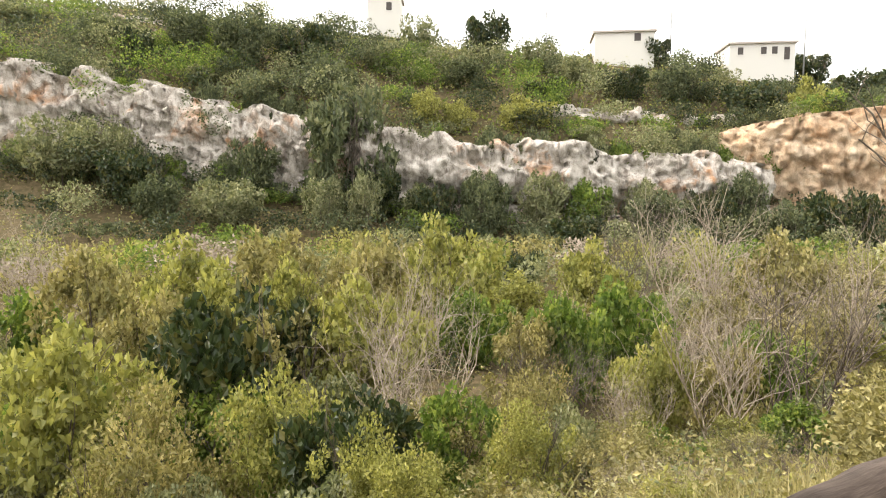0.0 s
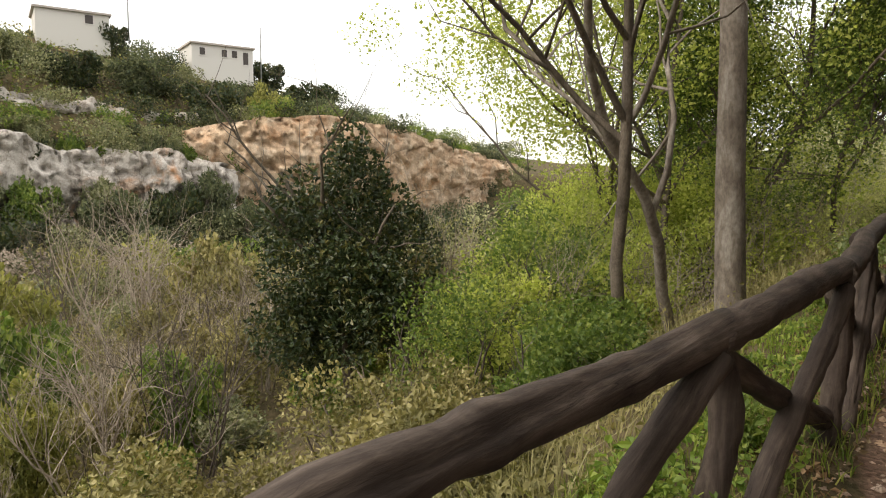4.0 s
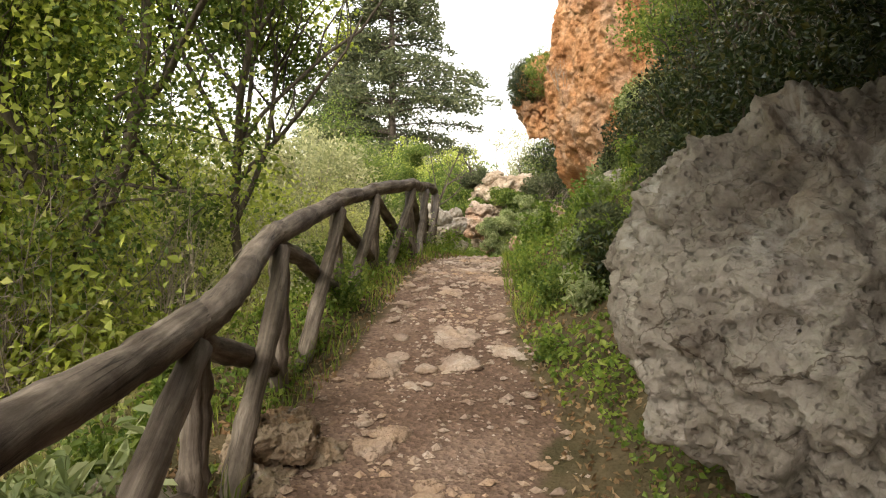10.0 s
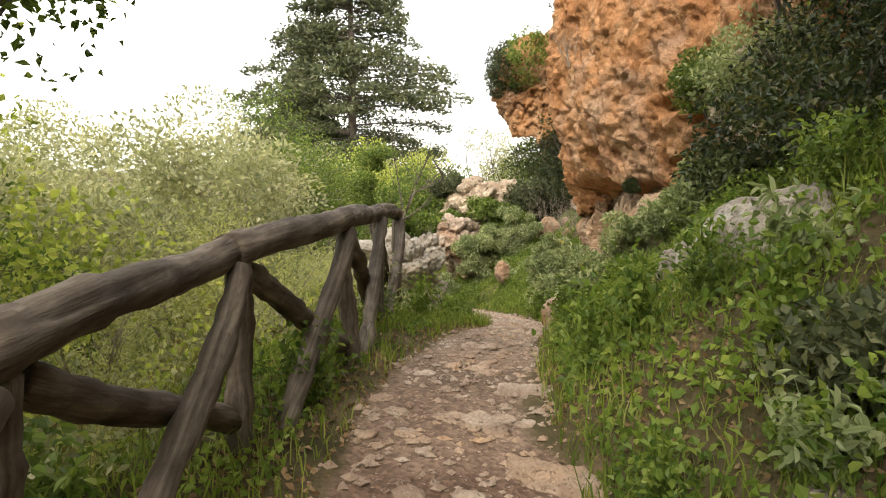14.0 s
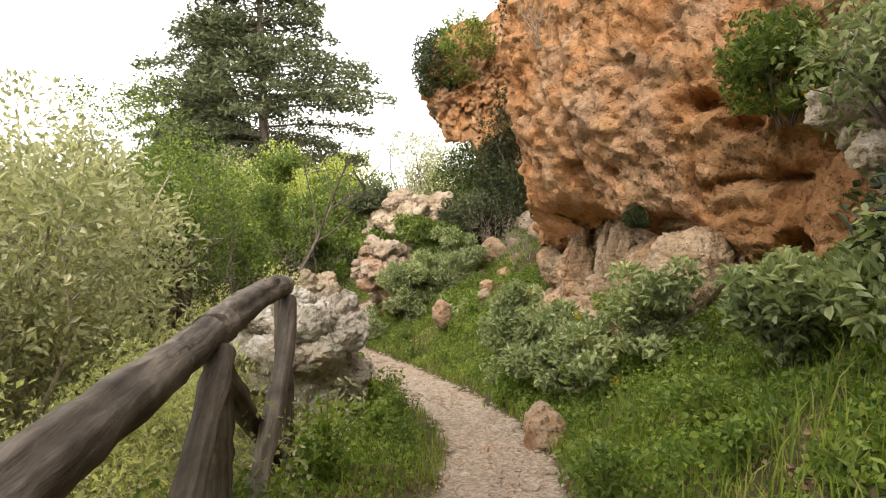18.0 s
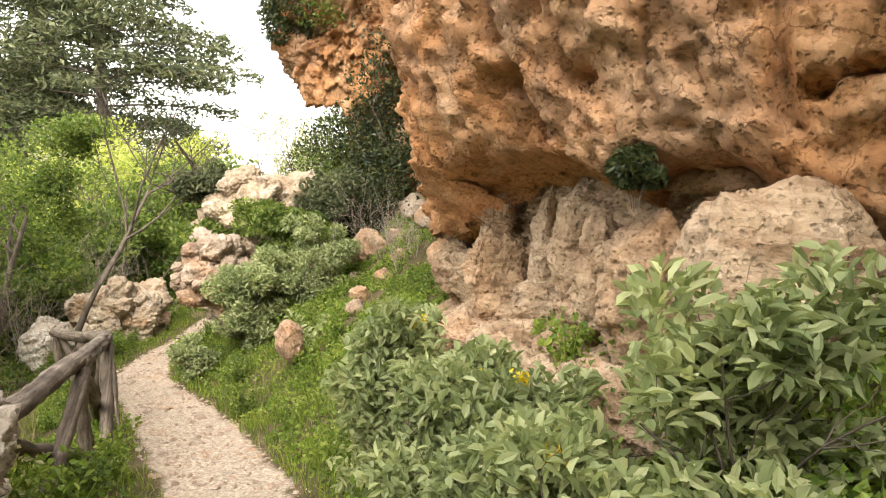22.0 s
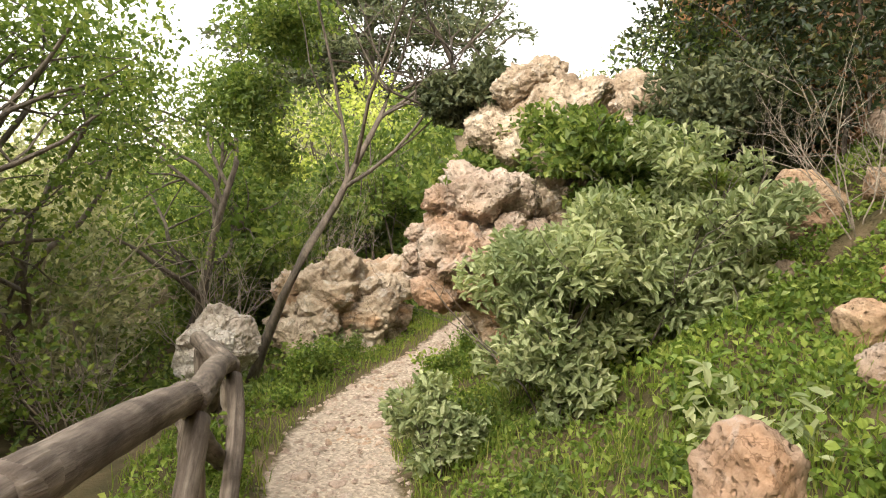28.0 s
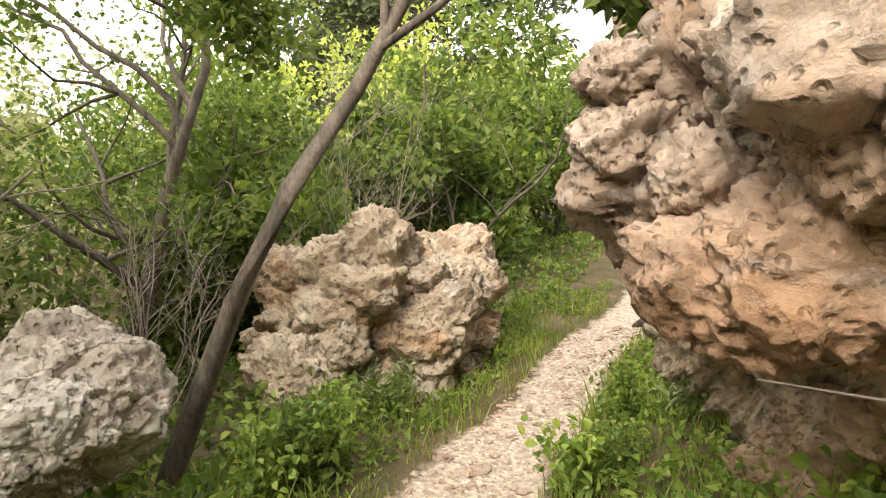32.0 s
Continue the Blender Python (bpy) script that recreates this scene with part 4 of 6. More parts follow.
rock("rock", (33.9, 4.85, -0.5), (0.6, 0.5, 0.75), ROCK_BAND, "reddish brown rock base beside the path", 57, 0, 0, 50, 0.25, knobs=0.08)
rock("rock", (33.0, 4.7, 0.3), (0.8, 0.6, 0.7), ROCK_TAN, "broken brown rock joining the jutting rock to the outcrop", 64, 30, 0, 60, 0.25, knobs=0.08, ledges=0.08)
rock("boulder", (33.5, 8.2, -0.46), (0.46, 0.4, 0.46), ROCK_WHITE, "pale boulder beyond the end of the railing", 59, 0, 0, 60, 0.2, knobs=0.04, pocks=0.05)
crag("rock_mound", (36.5, 7.85, -0.7), (1.1, 0.9, 0.85), 50, 0.34, ROCK_TAN, "mossy brownish rock mound beside the path", 61)
rock("rock", (35.5, 8.1, -0.85), (0.5, 0.4, 0.4), ROCK_TAN, "small broken rock under the mound", 62, 50, 0, 40, 0.25, knobs=0.05)
for k, (x, y, r) in enumerate([(33.4, 2.65, 0.7), (31.6, 2.5, 0.3), (31.9, 2.2, 0.28), (32.6, 2.9, 0.22), (31.2, 2.9, 0.3), (30.7, 3.0, 0.26), (33.0, 2.1, 0.35), (32.2, 1.6, 0.5), (31.0, 1.5, 0.45), (33.6, 1.7, 0.55)]):
    rock("rock", (x, y, ground_z(x, y) + r * 0.2), (r * 0.65, r * 0.55, r * 0.5), ROCK_PALE if k % 2 else ROCK_BAND, "fallen pinkish rock on the slope", 70 + k, 40 * k, 0, 18, group="fallen rocks")


# ---- railing of round logs ----
def log(name, a, b, r0, r1, parent, seed, label="", mat=None):
    rng = np.random.default_rng(seed)
    a, b = np.asarray(a, float), np.asarray(b, float)
    n = 22
    t = np.linspace(0, 1, n)
    length = np.linalg.norm(b - a)
    bend = rng.normal(size=(3, 3)) * 0.012
    P = np.zeros((n, 3))
    P[:, 2] = t * length
    P[:, 0] = np.sin(t * math.pi) * bend[0, 0] + np.sin(t * 2 * math.pi) * bend[1, 0]
    P[:, 1] = np.sin(t * math.pi) * bend[0, 1] + np.sin(t * 2 * math.pi) * bend[1, 1]
    P = np.concatenate([P[:1], P[:1] + (0, 0, 0.01), P[1:-1], P[-1:] - (0, 0, 0.01), P[-1:]])
    tt = np.r_[0, 0.01, t[1:-1], 0.99, 1]
    R = r0 + (r1 - r0) * tt + 0.004 * rng.normal(size=len(tt))
    R[0] *= 0.8
    R[-1] *= 0.8
    V, F = tube(P, R, 22, 0.014, rng)
    # drying crack along the log
    ang = np.arctan2(V[:, 1], V[:, 0])
    c = rng.uniform(-math.pi, math.pi)
    hit = (np.abs((ang - c - 0.25 * np.sin(V[:, 2] * 2.1) + math.pi) % (2 * math.pi) - math.pi) < 0.13) & (V[:, 2] > length * 0.12) & (V[:, 2] < length * 0.85)
    V[hit, :2] *= 0.76
    ob = part(name, V, F, mat or LOG, parent, label)
    ob.matrix_local = Matrix.Translation(a) @ Vector(b - a).to_track_quat("Z", "Y").to_matrix().to_4x4()
    return ob


def railing(joints, seed, label):
    r = thing("railing", (0, 0, 0), label, "railing", "log railings")
    J = np.array(joints, float)
    feet = np.array([(x, y, ground_z(x, y) - 0.12) for x, y, _ in J])
    for k in range(len(J)):
        # logs starting before x 10.2 get the darker copy of the wood
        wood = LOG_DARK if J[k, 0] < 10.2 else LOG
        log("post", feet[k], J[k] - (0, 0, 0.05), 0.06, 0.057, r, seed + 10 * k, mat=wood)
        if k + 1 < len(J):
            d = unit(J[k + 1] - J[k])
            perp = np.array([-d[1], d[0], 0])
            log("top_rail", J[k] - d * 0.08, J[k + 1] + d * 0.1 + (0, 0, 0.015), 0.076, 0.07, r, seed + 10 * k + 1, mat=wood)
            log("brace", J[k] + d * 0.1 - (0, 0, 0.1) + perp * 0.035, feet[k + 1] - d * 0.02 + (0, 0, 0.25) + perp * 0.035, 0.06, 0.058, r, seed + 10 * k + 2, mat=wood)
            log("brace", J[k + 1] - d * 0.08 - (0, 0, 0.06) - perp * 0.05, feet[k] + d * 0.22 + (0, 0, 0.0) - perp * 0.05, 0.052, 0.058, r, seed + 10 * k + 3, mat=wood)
    return r


railing([(-1.6, 1.0, 0.9), (0.2, 1.75, 0.98), (1.94, 2.45, 1.19), (3.48, 3.04, 1.31), (5.58, 3.15, 1.37), (7.22, 3.22, 1.43), (8.9, 3.56, 1.49), (10.45, 3.68, 1.57), (12.5, 4.1, 1.57), (14.0, 4.42, 1.79),
         (15.75, 4.62, 1.95), (17.1, 4.66, 2.04), (18.5, 4.56, 2.1), (20.3, 4.75, 2.06), (22.1, 4.92, 1.95)], 100, "rustic railing of weathered round logs with crossed braces beside the path")
railing([(25.3, 5.2, 0.95), (26.9, 5.3, 0.86), (28.5, 5.62, 0.68), (29.88, 6.09, 0.38), (31.35, 6.78, 0.06), (32.1, 7.46, 0.0)], 400, "rustic log railing leading down to a boulder")


# ---- trees and shrubs ----
def tree(name, base, label, category="tree", height=6.0, trunk=0.12, lean=(0, 0), splits=(6, 4), spread=0.55, crown=None, leaf=(0.09, 0.05), count=6000, leaf_mat=None, bark=None, seed=1,
         cloud=0.6, levels=2, start=0.35, up=0.1, wobble=0.12, hollow=0.5, squash=0.8, group=""):
    rng = np.random.default_rng(seed)
    t = thing(name, base, label, category, group)
    lines, tips = branch_lines(rng, (0, 0, -0.15), (lean[0], lean[1], height), trunk, splits, spread, levels, wobble, start)
    V, F = tubes(lines)
    part("trunk", V, F, bark or BARK, t)
    if count:
        if crown is None:
            C, R = tips, np.full(len(tips), cloud) * rng.uniform(0.6, 1.3, len(tips))
        else:
            C, R = np.array([c[:3] for c in crown], float), np.array([c[3] for c in crown], float)
        P, D = blob_points(count, C, R, rng, hollow, squash)
        wx, wy, wz = P[:, 0] + base[0], P[:, 1] + base[1], P[:, 2] + base[2]
        keep = (np.abs(wy - soft(wx, PX, PY)) > 1.5) | (wz > soft(wx, PX, PZ) + 4.2)
        V, F = leaf_quads(P[keep], leaf[0], leaf[1], rng, up, 0, D[keep] * 0.6)
        part("crown", V, F, leaf_mat, t, smooth=False)
    return t


def lumps(rng, n, rx, ry, rz, z0, r):
    """Lumps of a crown, spread over a rounded shape."""
    d = unit(rng.normal(size=(n, 3)))
    s = rng.random(n) ** 0.4
    return [(d[k, 0] * rx * s[k], d[k, 1] * ry * s[k], z0 + d[k, 2] * rz * s[k], r * rng.uniform(0.6, 1.25)) for k in range(n)]


def shrub(name, base, label, w, h, leaf_mat, count, leaf, seed, category="shrub", stems=7, bark=None, group="", n=14, r=None, hollow=0.35, flowers=0, oval=False):
    """A shrub: stems from one foot and a lumpy crown."""
    rng = np.random.default_rng(seed)
    t = thing(name, base, label, category, group)
    lines = []
    for k in range(stems):
        a = rng.uniform(0, 2 * math.pi)
        top = np.array([math.cos(a) * w * rng.uniform(0.2, 0.85), math.sin(a) * w * rng.uniform(0.2, 0.85), h * rng.uniform(0.45, 0.75)])
        lines += branch_lines(rng, (0.1 * w * math.cos(a), 0.1 * w * math.sin(a), -0.1), top, min(0.02 * w, (0.005 + 0.005 * h) if oval else (0.012 + 0.012 * h)), (4,), 0.5, 1, 0.15, 0.3)[0]
    V, F = tubes(lines, 6, 3)
    part("branchwork", V, F, bark or TWIG_DARK, t)
    C = lumps(rng, n, w * 0.78, w * 0.78, h * 0.44, h * 0.46, r or 0.38 * min(w, h))
    P, D = blob_points(count, [c[:3] for c in C], [c[3] for c in C], rng, hollow, 0.85)
    P[:, 2] = np.maximum(P[:, 2], 0.02)
    V, F = leaf_ovals(P, leaf[0], leaf[1], rng, 0.3, D * 0.7) if oval else leaf_quads(P, leaf[0], leaf[1], rng, 0.25, 0, D * 0.8)
    part("foliage", V, F, leaf_mat, t, smooth=False)
    for k in range(flowers):
        c = P[rng.integers(len(P))] + (0, 0, 0.05)
        FP = c + rng.normal(size=(26, 3)) * 0.022
        V, F = leaf_quads(FP, 0.035, 0.025, rng, 0.6)
        part("flower", V, F, FLOWER, t, "yellow flower head", smooth=False)
    return t


def bare_bush(name, base, label, w, h, seed, mat=None, stems=9, levels=2, splits=(6, 4), group="", r=0.02):
    rng = np.random.default_rng(seed)
    lines = []
    for k in range(stems):
        a = rng.uniform(0, 2 * math.pi)
        q = rng.uniform(0.15, 0.9)
        lines += branch_lines(rng, (0.1 * math.cos(a), 0.1 * math.sin(a), -0.1), (math.cos(a) * w * q, math.sin(a) * w * q, h * rng.uniform(0.6, 1)), r, splits, 0.5, levels, 0.14, 0.25)[0]
    V, F = tubes(lines, 5, 3)
    ob = part(name, V, F, mat or TWIG)
    ob.location = base
    return tagged(ob, label, "bush", group)


def on(x, y, dz=0.0):
    return (x, y, ground_z(x, y) + dz)


# gorge: prototypes of height 1 and half-width about 0.75, set out again and again
rg = np.random.default_rng(21)


def proto(label, mat, count, leaf, seed, hollow=0.4, n=30, r=0.2):
    return shrub("bush", (0, 0, -200), label, 0.72, 1.0, mat, count, leaf, seed, n=n, r=r, group="gorge bushes", hollow=hollow, stems=4)


protos = {
    "olive": proto("grey-green wild olive tree in the gorge", LEAF_SAGE, 3000, (0.075, 0.042), 201),
    "dark": proto("dark evergreen tree in the gorge", LEAF_DARK, 2900, (0.08, 0.052), 202),
    "needle": proto("dark grey-green conifer in the gorge", LEAF_NEEDLE, 2900, (0.085, 0.045), 209),
    "green": proto("fresh green bush in the gorge", LEAF_GREEN, 2700, (0.078, 0.055), 203),
    "light": proto("bright rounded bush on the far slope", LEAF_LIGHT, 2800, (0.07, 0.05), 208, 0.6, 14, 0.3),
    "moss": proto("yellow-green budding tree in the gorge", LEAF_MOSS, 3200, (0.062, 0.045), 204, 0.25, 38, 0.17),
    "brown": proto("brownish budding tree in the gorge", LEAF_BROWN, 2600, (0.058, 0.04), 205, 0.1, 38, 0.17),
    "fine_moss": proto("yellow-green budding bush on the near slope", LEAF_MOSS, 4600, (0.042, 0.027), 214, 0.2, 44, 0.16),
    "fine_brown": proto("brownish budding bush on the near slope", LEAF_BROWN, 4200, (0.038, 0.022), 215, 0.1, 44, 0.16),
    "bare": bare_bush("bare_bush", (0, 0, -200), "leafless grey tree in the gorge", 0.78, 1.1, 206, TWIG, 9, 2, (7, 5), "gorge bushes", 0.011),
    "bare2": bare_bush("bare_bush", (0, 0, -200), "leafless brown tree in the gorge", 0.8, 1.05, 207, TWIG_DARK, 9, 2, (7, 5), "gorge bushes", 0.01),
}
CANOPY_Y = [5, 8, 11, 15, 22, 35, 50, 62, 70, 75]
CANOPY_Z = [-1.0, -1.9, -2.3, -2.4, -2.0, -2.2, -3.0, -3.2, -2.6, -2.0]


def scatter(kind, x, y, w, top):
    """One bush or tree of half-width w that reaches up to the height top."""
    if y < 14.5 and kind in ("moss", "brown"):
        kind = "fine_" + kind
    z = ground_z(x, y)
    h = max(0.5, top - z)
    ob = copy_thing(protos[kind], pose(x, y, z - 0.05, 0, 0, rg.uniform(0, 360)))
    w = max(w * 1.25, h * (0.8 if kind.startswith("bare") else 0.6))
    ob.scale = (w, w * rg.uniform(0.85, 1.15), h)
    return ob


def pick(weights):
    names = list(weights)
    w = np.array([weights[k] for k in names], float)
    return names[rg.choice(len(names), p=w / w.sum())]


def zone(x, y):
    side = (x - 0.1 * y) / (0.5 * y + 1)
    if side < -0.3:
        return pick({"brown": 2.2, "green": 1.2, "moss": 3.4, "dark": 0.8, "bare": 0.4, "olive": 1.2})
    if side < 0.2:
        return pick({"moss": 2.6, "bare": 0.7, "bare2": 0.5, "brown": 2.4, "green": 1.2, "dark": 0.5})
    return pick({"bare": 1.0, "bare2": 0.7, "brown": 2.8, "moss": 1.8, "green": 0.8, "olive": 0.8})


# slope under the path and valley floor
for y, step, lo, hi in ((6.2, 1.1, -5, 4), (8.2, 1.3, -6.5, 8), (10.5, 1.7, -8.5, 14), (13.5, 2.2, -11, 20), (17.5, 2.9, -14, 28), (22.5, 3.4, -17, 34), (28.5, 4.0, -21, 40), (36, 5.0, -26, 44)):
    for x in np.arange(lo, hi, step):
        xx, yy = x + rg.uniform(-1, 1) * step * 0.45, y + rg.uniform(-1, 1) * 0.1 * y
        if 6.5 < xx < 14 and 8 < yy < 15.5:
            continue
        top = np.interp(yy, CANOPY_Y, CANOPY_Z) + rg.uniform(-1.0, 0.7) * min(1.4, 0.4 + yy / 18)
        scatter(zone(xx, yy), xx, yy, step * rg.uniform(0.5, 0.75), top)
# trees that stand out on the valley floor
for kind, x, y, w, top in (("moss", 0.4, 31, 2.9, 0.5), ("moss", 7.2, 30.9, 2.0, -0.7), ("brown", -3.3, 27.9, 1.6, 0.1), ("bare", 11.2, 28, 2.8, 0.1), ("brown", 13.9, 26.1, 2.0, 0.2), ("dark", -5.7, 19.8, 1.6, -0.3), ("moss", -10.8, 27.8, 2.6, -0.2),
                           ("brown", -13.7, 26.8, 2.6, -0.3), ("brown", -7.9, 32.9, 2.8, 0.0), ("green", 4.0, 20.8, 1.4, -1.2), ("green", 6.6, 22.8, 1.3, -1.1), ("dark", -1.6, 11.7, 0.8, -1.3), ("green", 0.4, 13.1, 0.5, -2.0), ("bare", -0.7, 15.2, 1.4, -1.4)):
    scatter(kind, x, y, w, top)
for kind, x, y, w, top in (("brown", 2.0, 14.2, 1.1, -1.7), ("moss", -8.4, 15.6, 1.5, -1.1), ("brown", -5.2, 12.6, 1.2, -1.5), ("green", 8.8, 17.8, 1.2, -1.6), ("olive", 2.4, 12.1, 0.7, -2.0), ("moss", 5.4, 16.7, 1.1, -1.7), ("brown", 6.8, 15.7, 1.0, -1.7),
                           ("moss", -3.0, 13.1, 0.8, -1.5), ("moss", -2.2, 20.8, 1.0, -0.8), ("brown", 2.5, 19.7, 1.3, -1.9), ("bare", 12.7, 20.9, 1.6, -0.8), ("bare", 6.3, 14.2, 1.5, -1.0), ("bare2", 8.0, 14.6, 1.3, -0.9), ("bare", 12.2, 13.2, 1.0, 0.9), ("green", 6.6, 12.2, 0.8, -2.1)):
    scatter(kind, x, y, w, top)
# trees below the far cliff
for kind, x, y, w, top in (("needle", -10.6, 75, 4.6, 13.2), ("olive", -41.3, 72.9, 6.2, 9.8), ("dark", -32.7, 70.6, 4.5, 6.6), ("olive", -8.4, 70.5, 3.3, 3.6), ("olive", -12.4, 69.4, 2.9, 2.8), ("dark", -0.7, 72.5, 2.8, 2.8), ("needle", 4.8, 71.5, 3.6, 2.8),
                           ("needle", 23.2, 70.5, 4.5, 1.0), ("dark", 28.9, 70.6, 3.3, 1.3), ("dark", 41.1, 67.8, 4.6, 2.4), ("needle", 34.9, 67.5, 3.4, -0.1), ("olive", -21.8, 67.3, 4.6, 2.7), ("needle", -28.6, 67.2, 3.4, 2.7), ("dark", 13.3, 65.2, 3.9, -0.6), ("dark", 5.7, 45.9, 2.0, -2.2)):
    scatter(kind, x, y, w, top)
# trees on the far slope and along the skyline
for kind, x, y, w, top in (("needle", -26.4, 89.7, 5.0, 24.5), ("olive", -22.8, 81.7, 4.2, 14.8), ("olive", -29.7, 83.8, 3.0, 16.5), ("dark", -39.1, 86.3, 1.5, 22.3), ("needle", -33.9, 91.8, 4.6, 25.4), ("dark", -18.4, 90.8, 4.5, 24.4), ("moss", -1.6, 82.2, 3.4, 13.2), ("moss", 2.2, 82.1, 2.9, 11.8), ("moss", 10.1, 82.2, 4.6, 12.6),
                           ("dark", 25.1, 92.7, 4.3, 18.5), ("needle", 33.6, 92.6, 4.6, 18.2), ("dark", 40.4, 86.4, 5.0, 15.6), ("moss", 46.2, 83.3, 4.2, 15.0), ("olive", 17.4, 80.3, 3.2, 8.6), ("olive", 30.5, 79.4, 3.5, 8.5), ("olive", 35.1, 78.2, 3.3, 5.8), ("needle", -13.5, 84, 4.0, 17)):
    scatter(kind, x, y, w, top)
for kind, x, y, w, top in (("dark", 6.9, 104.6, 3.9, 28.9), ("olive", -3.4, 100.3, 3.7, 27.1), ("dark", 34.3, 107.5, 2.6, 25.6), ("dark", 60.0, 109.5, 4.0, 23.6), ("olive", 14.8, 102, 4.2, 23.4), ("olive", -61.4, 98.8, 4.9, 27.7), ("dark", 64.1, 102, 5.0, 19.2), ("olive", -8.4, 95.7, 4.0, 22.1), ("dark", 14.2, 91.2, 3.8, 16.3),
                           ("needle", 2.8, 93.4, 4.7, 18.9), ("dark", 52, 92, 4.6, 16.4), ("needle", 58, 88, 4.0, 14), ("olive", 20, 97, 4, 20), ("needle", -45, 92, 5, 24), ("olive", -50, 84, 4.6, 17)):
    scatter(kind, x, y, w, top)


# bushes in front of the far cliff and along its rim
for x in np.arange(-50, 38, 6.0):
    xx, drop = x + rg.uniform(-2.4, 2.4), max(0, -x) * 0.03
    foot, brow = ground_z(xx, 73.6 + drop), ground_z(xx, 80.5 + drop)
    scatter(pick({"olive": 1.2, "dark": 1, "needle": 1, "green": 0.5}), xx, 73.6 + drop, rg.uniform(1.8, 3.0), foot + (brow - foot) * rg.uniform(0.35, 0.75))
    for k in (0, 1):
        xx = x + 3 * k + rg.uniform(-1.4, 1.4)
        scatter(pick({"olive": 1, "dark": 1, "needle": 1, "green": 1}), xx, 78.6 + drop, rg.uniform(1.5, 2.6), ground_z(xx, 80 + drop) + rg.uniform(0.6, 2.4))


def woods(name, rows, mats, label, leaf, per):
    """Far bushes too many to count, joined by leaf colour."""
    made = {m: [] for m in mats}
    for x, y, w, top, m, *foot in rows:
        z = foot[0] if foot else ground_z(x, y)
        h = max(0.6, top - z)
        k = max(3, int(3 + 2 * w))
        C = np.stack([x + rg.normal(size=k) * w * 0.42, y + rg.normal(size=k) * w * 0.42, z + h * rg.uniform(0.3, 0.78, k)], -1)
        R = np.full(k, 1.0) * min(w, h) * 0.42 * rg.uniform(0.7, 1.2, k)
        P, D = blob_points(int(per * w * w / 3 + per * 0.4), C, R, rg, 0.55, 0.85)
        P[:, 2] = np.maximum(P[:, 2], z)
        made[m].append(leaf_quads(P, leaf, leaf * 0.6, rg, 0.2, 0, D * 0.6))
    for m, got in made.items():
        if got:
            V, F = joined(got)
            tagged(part(name, V, F, m, smooth=False), label, "far woods", kind="stuff")


rows = []
for y, step, lo, hi in ((44, 4.6, -33, 62), (49, 5, -37, 70), (54, 5.2, -42, 76), (61, 5.4, -48, 84), (67.5, 5.2, -52, 90), (72.5, 5.0, -56, 98)):
    for x in np.arange(lo, hi, step):
        yy = y + rg.uniform(-2, 2)
        m = (LEAF_SAGE, LEAF_DARK, LEAF_NEEDLE, LEAF_GREEN)[rg.choice(4, p=(0.35, 0.25, 0.28, 0.12))] if y > 57 else (LEAF_SAGE, LEAF_MOSS, LEAF_BROWN, LEAF_GREEN, TWIG)[rg.choice(5, p=(0.2, 0.3, 0.27, 0.13, 0.1))]
        rows.append((x + rg.uniform(-1.6, 1.6), yy, rg.uniform(2.4, 3.9), max(np.interp(yy, CANOPY_Y, CANOPY_Z) + rg.uniform(-0.6, 1.2), ground_z(x, yy) + rg.uniform(2.2, 3.6)), m))
for y, step in ((78.6, 4.8), (82, 4.8), (86.5, 5.0), (92, 5.4), (98, 6.0), (104.5, 6.4), (112, 7)):
    for x in np.arange(-66, 96 + (y - 80), step):
        if rg.random() < 0.15:
            continue
        xx, yy = x + rg.uniform(-2, 2), y + rg.uniform(-1.5, 1.5)
        big = rg.uniform(1.1, 3.0) * (1.4 if x < -8 else 1.05)
        if y > 100 and (43 < xx < 57 or 22 < xx < 36):
            big *= 0.3
        m = (LEAF_SAGE, LEAF_DARK, LEAF_NEEDLE, LEAF_GREEN)[rg.choice(4, p=(0.24, 0.26, 0.34, 0.16))]
        rows.append((xx, yy, big * 1.3, ground_z(xx, yy) + big * 1.3, m))
for x in np.arange(-62, 44, 2.3):
    if rg.random() < 0.65:
        xx, yy, big = x + rg.uniform(-1, 1), 77.6 + rg.uniform(-0.4, 0.8) + max(0, -x) * 0.03, rg.uniform(0.9, 2.0)
        rows.append((xx, yy, big, ground_z(xx, yy + 2) + big * 0.9, (LEAF_SAGE, LEAF_DARK, LEAF_NEEDLE, LEAF_GREEN)[rg.integers(4)]))
    if rg.random() < 0.3:
        xx, big = x + rg.uniform(-1, 1), rg.uniform(0.7, 1.5)
        rows.append((xx, 75.4 + max(0, -x) * 0.03, big, ground_z(xx, 79) - rg.uniform(0.5, 5.5), (LEAF_SAGE, LEAF_DARK, LEAF_GREEN)[rg.integers(3)]))
    if rg.random() < 0.75:
        xx, yy, big = x + rg.uniform(-1, 1), 74.0 + rg.uniform(-0.8, 0.4) + max(0, -x) * 0.03, rg.uniform(1.4, 2.6)
        rows.append((xx, yy, big, ground_z(xx, yy) + big * 1.5, (LEAF_SAGE, LEAF_DARK, LEAF_NEEDLE, LEAF_GREEN)[rg.integers(4)]))
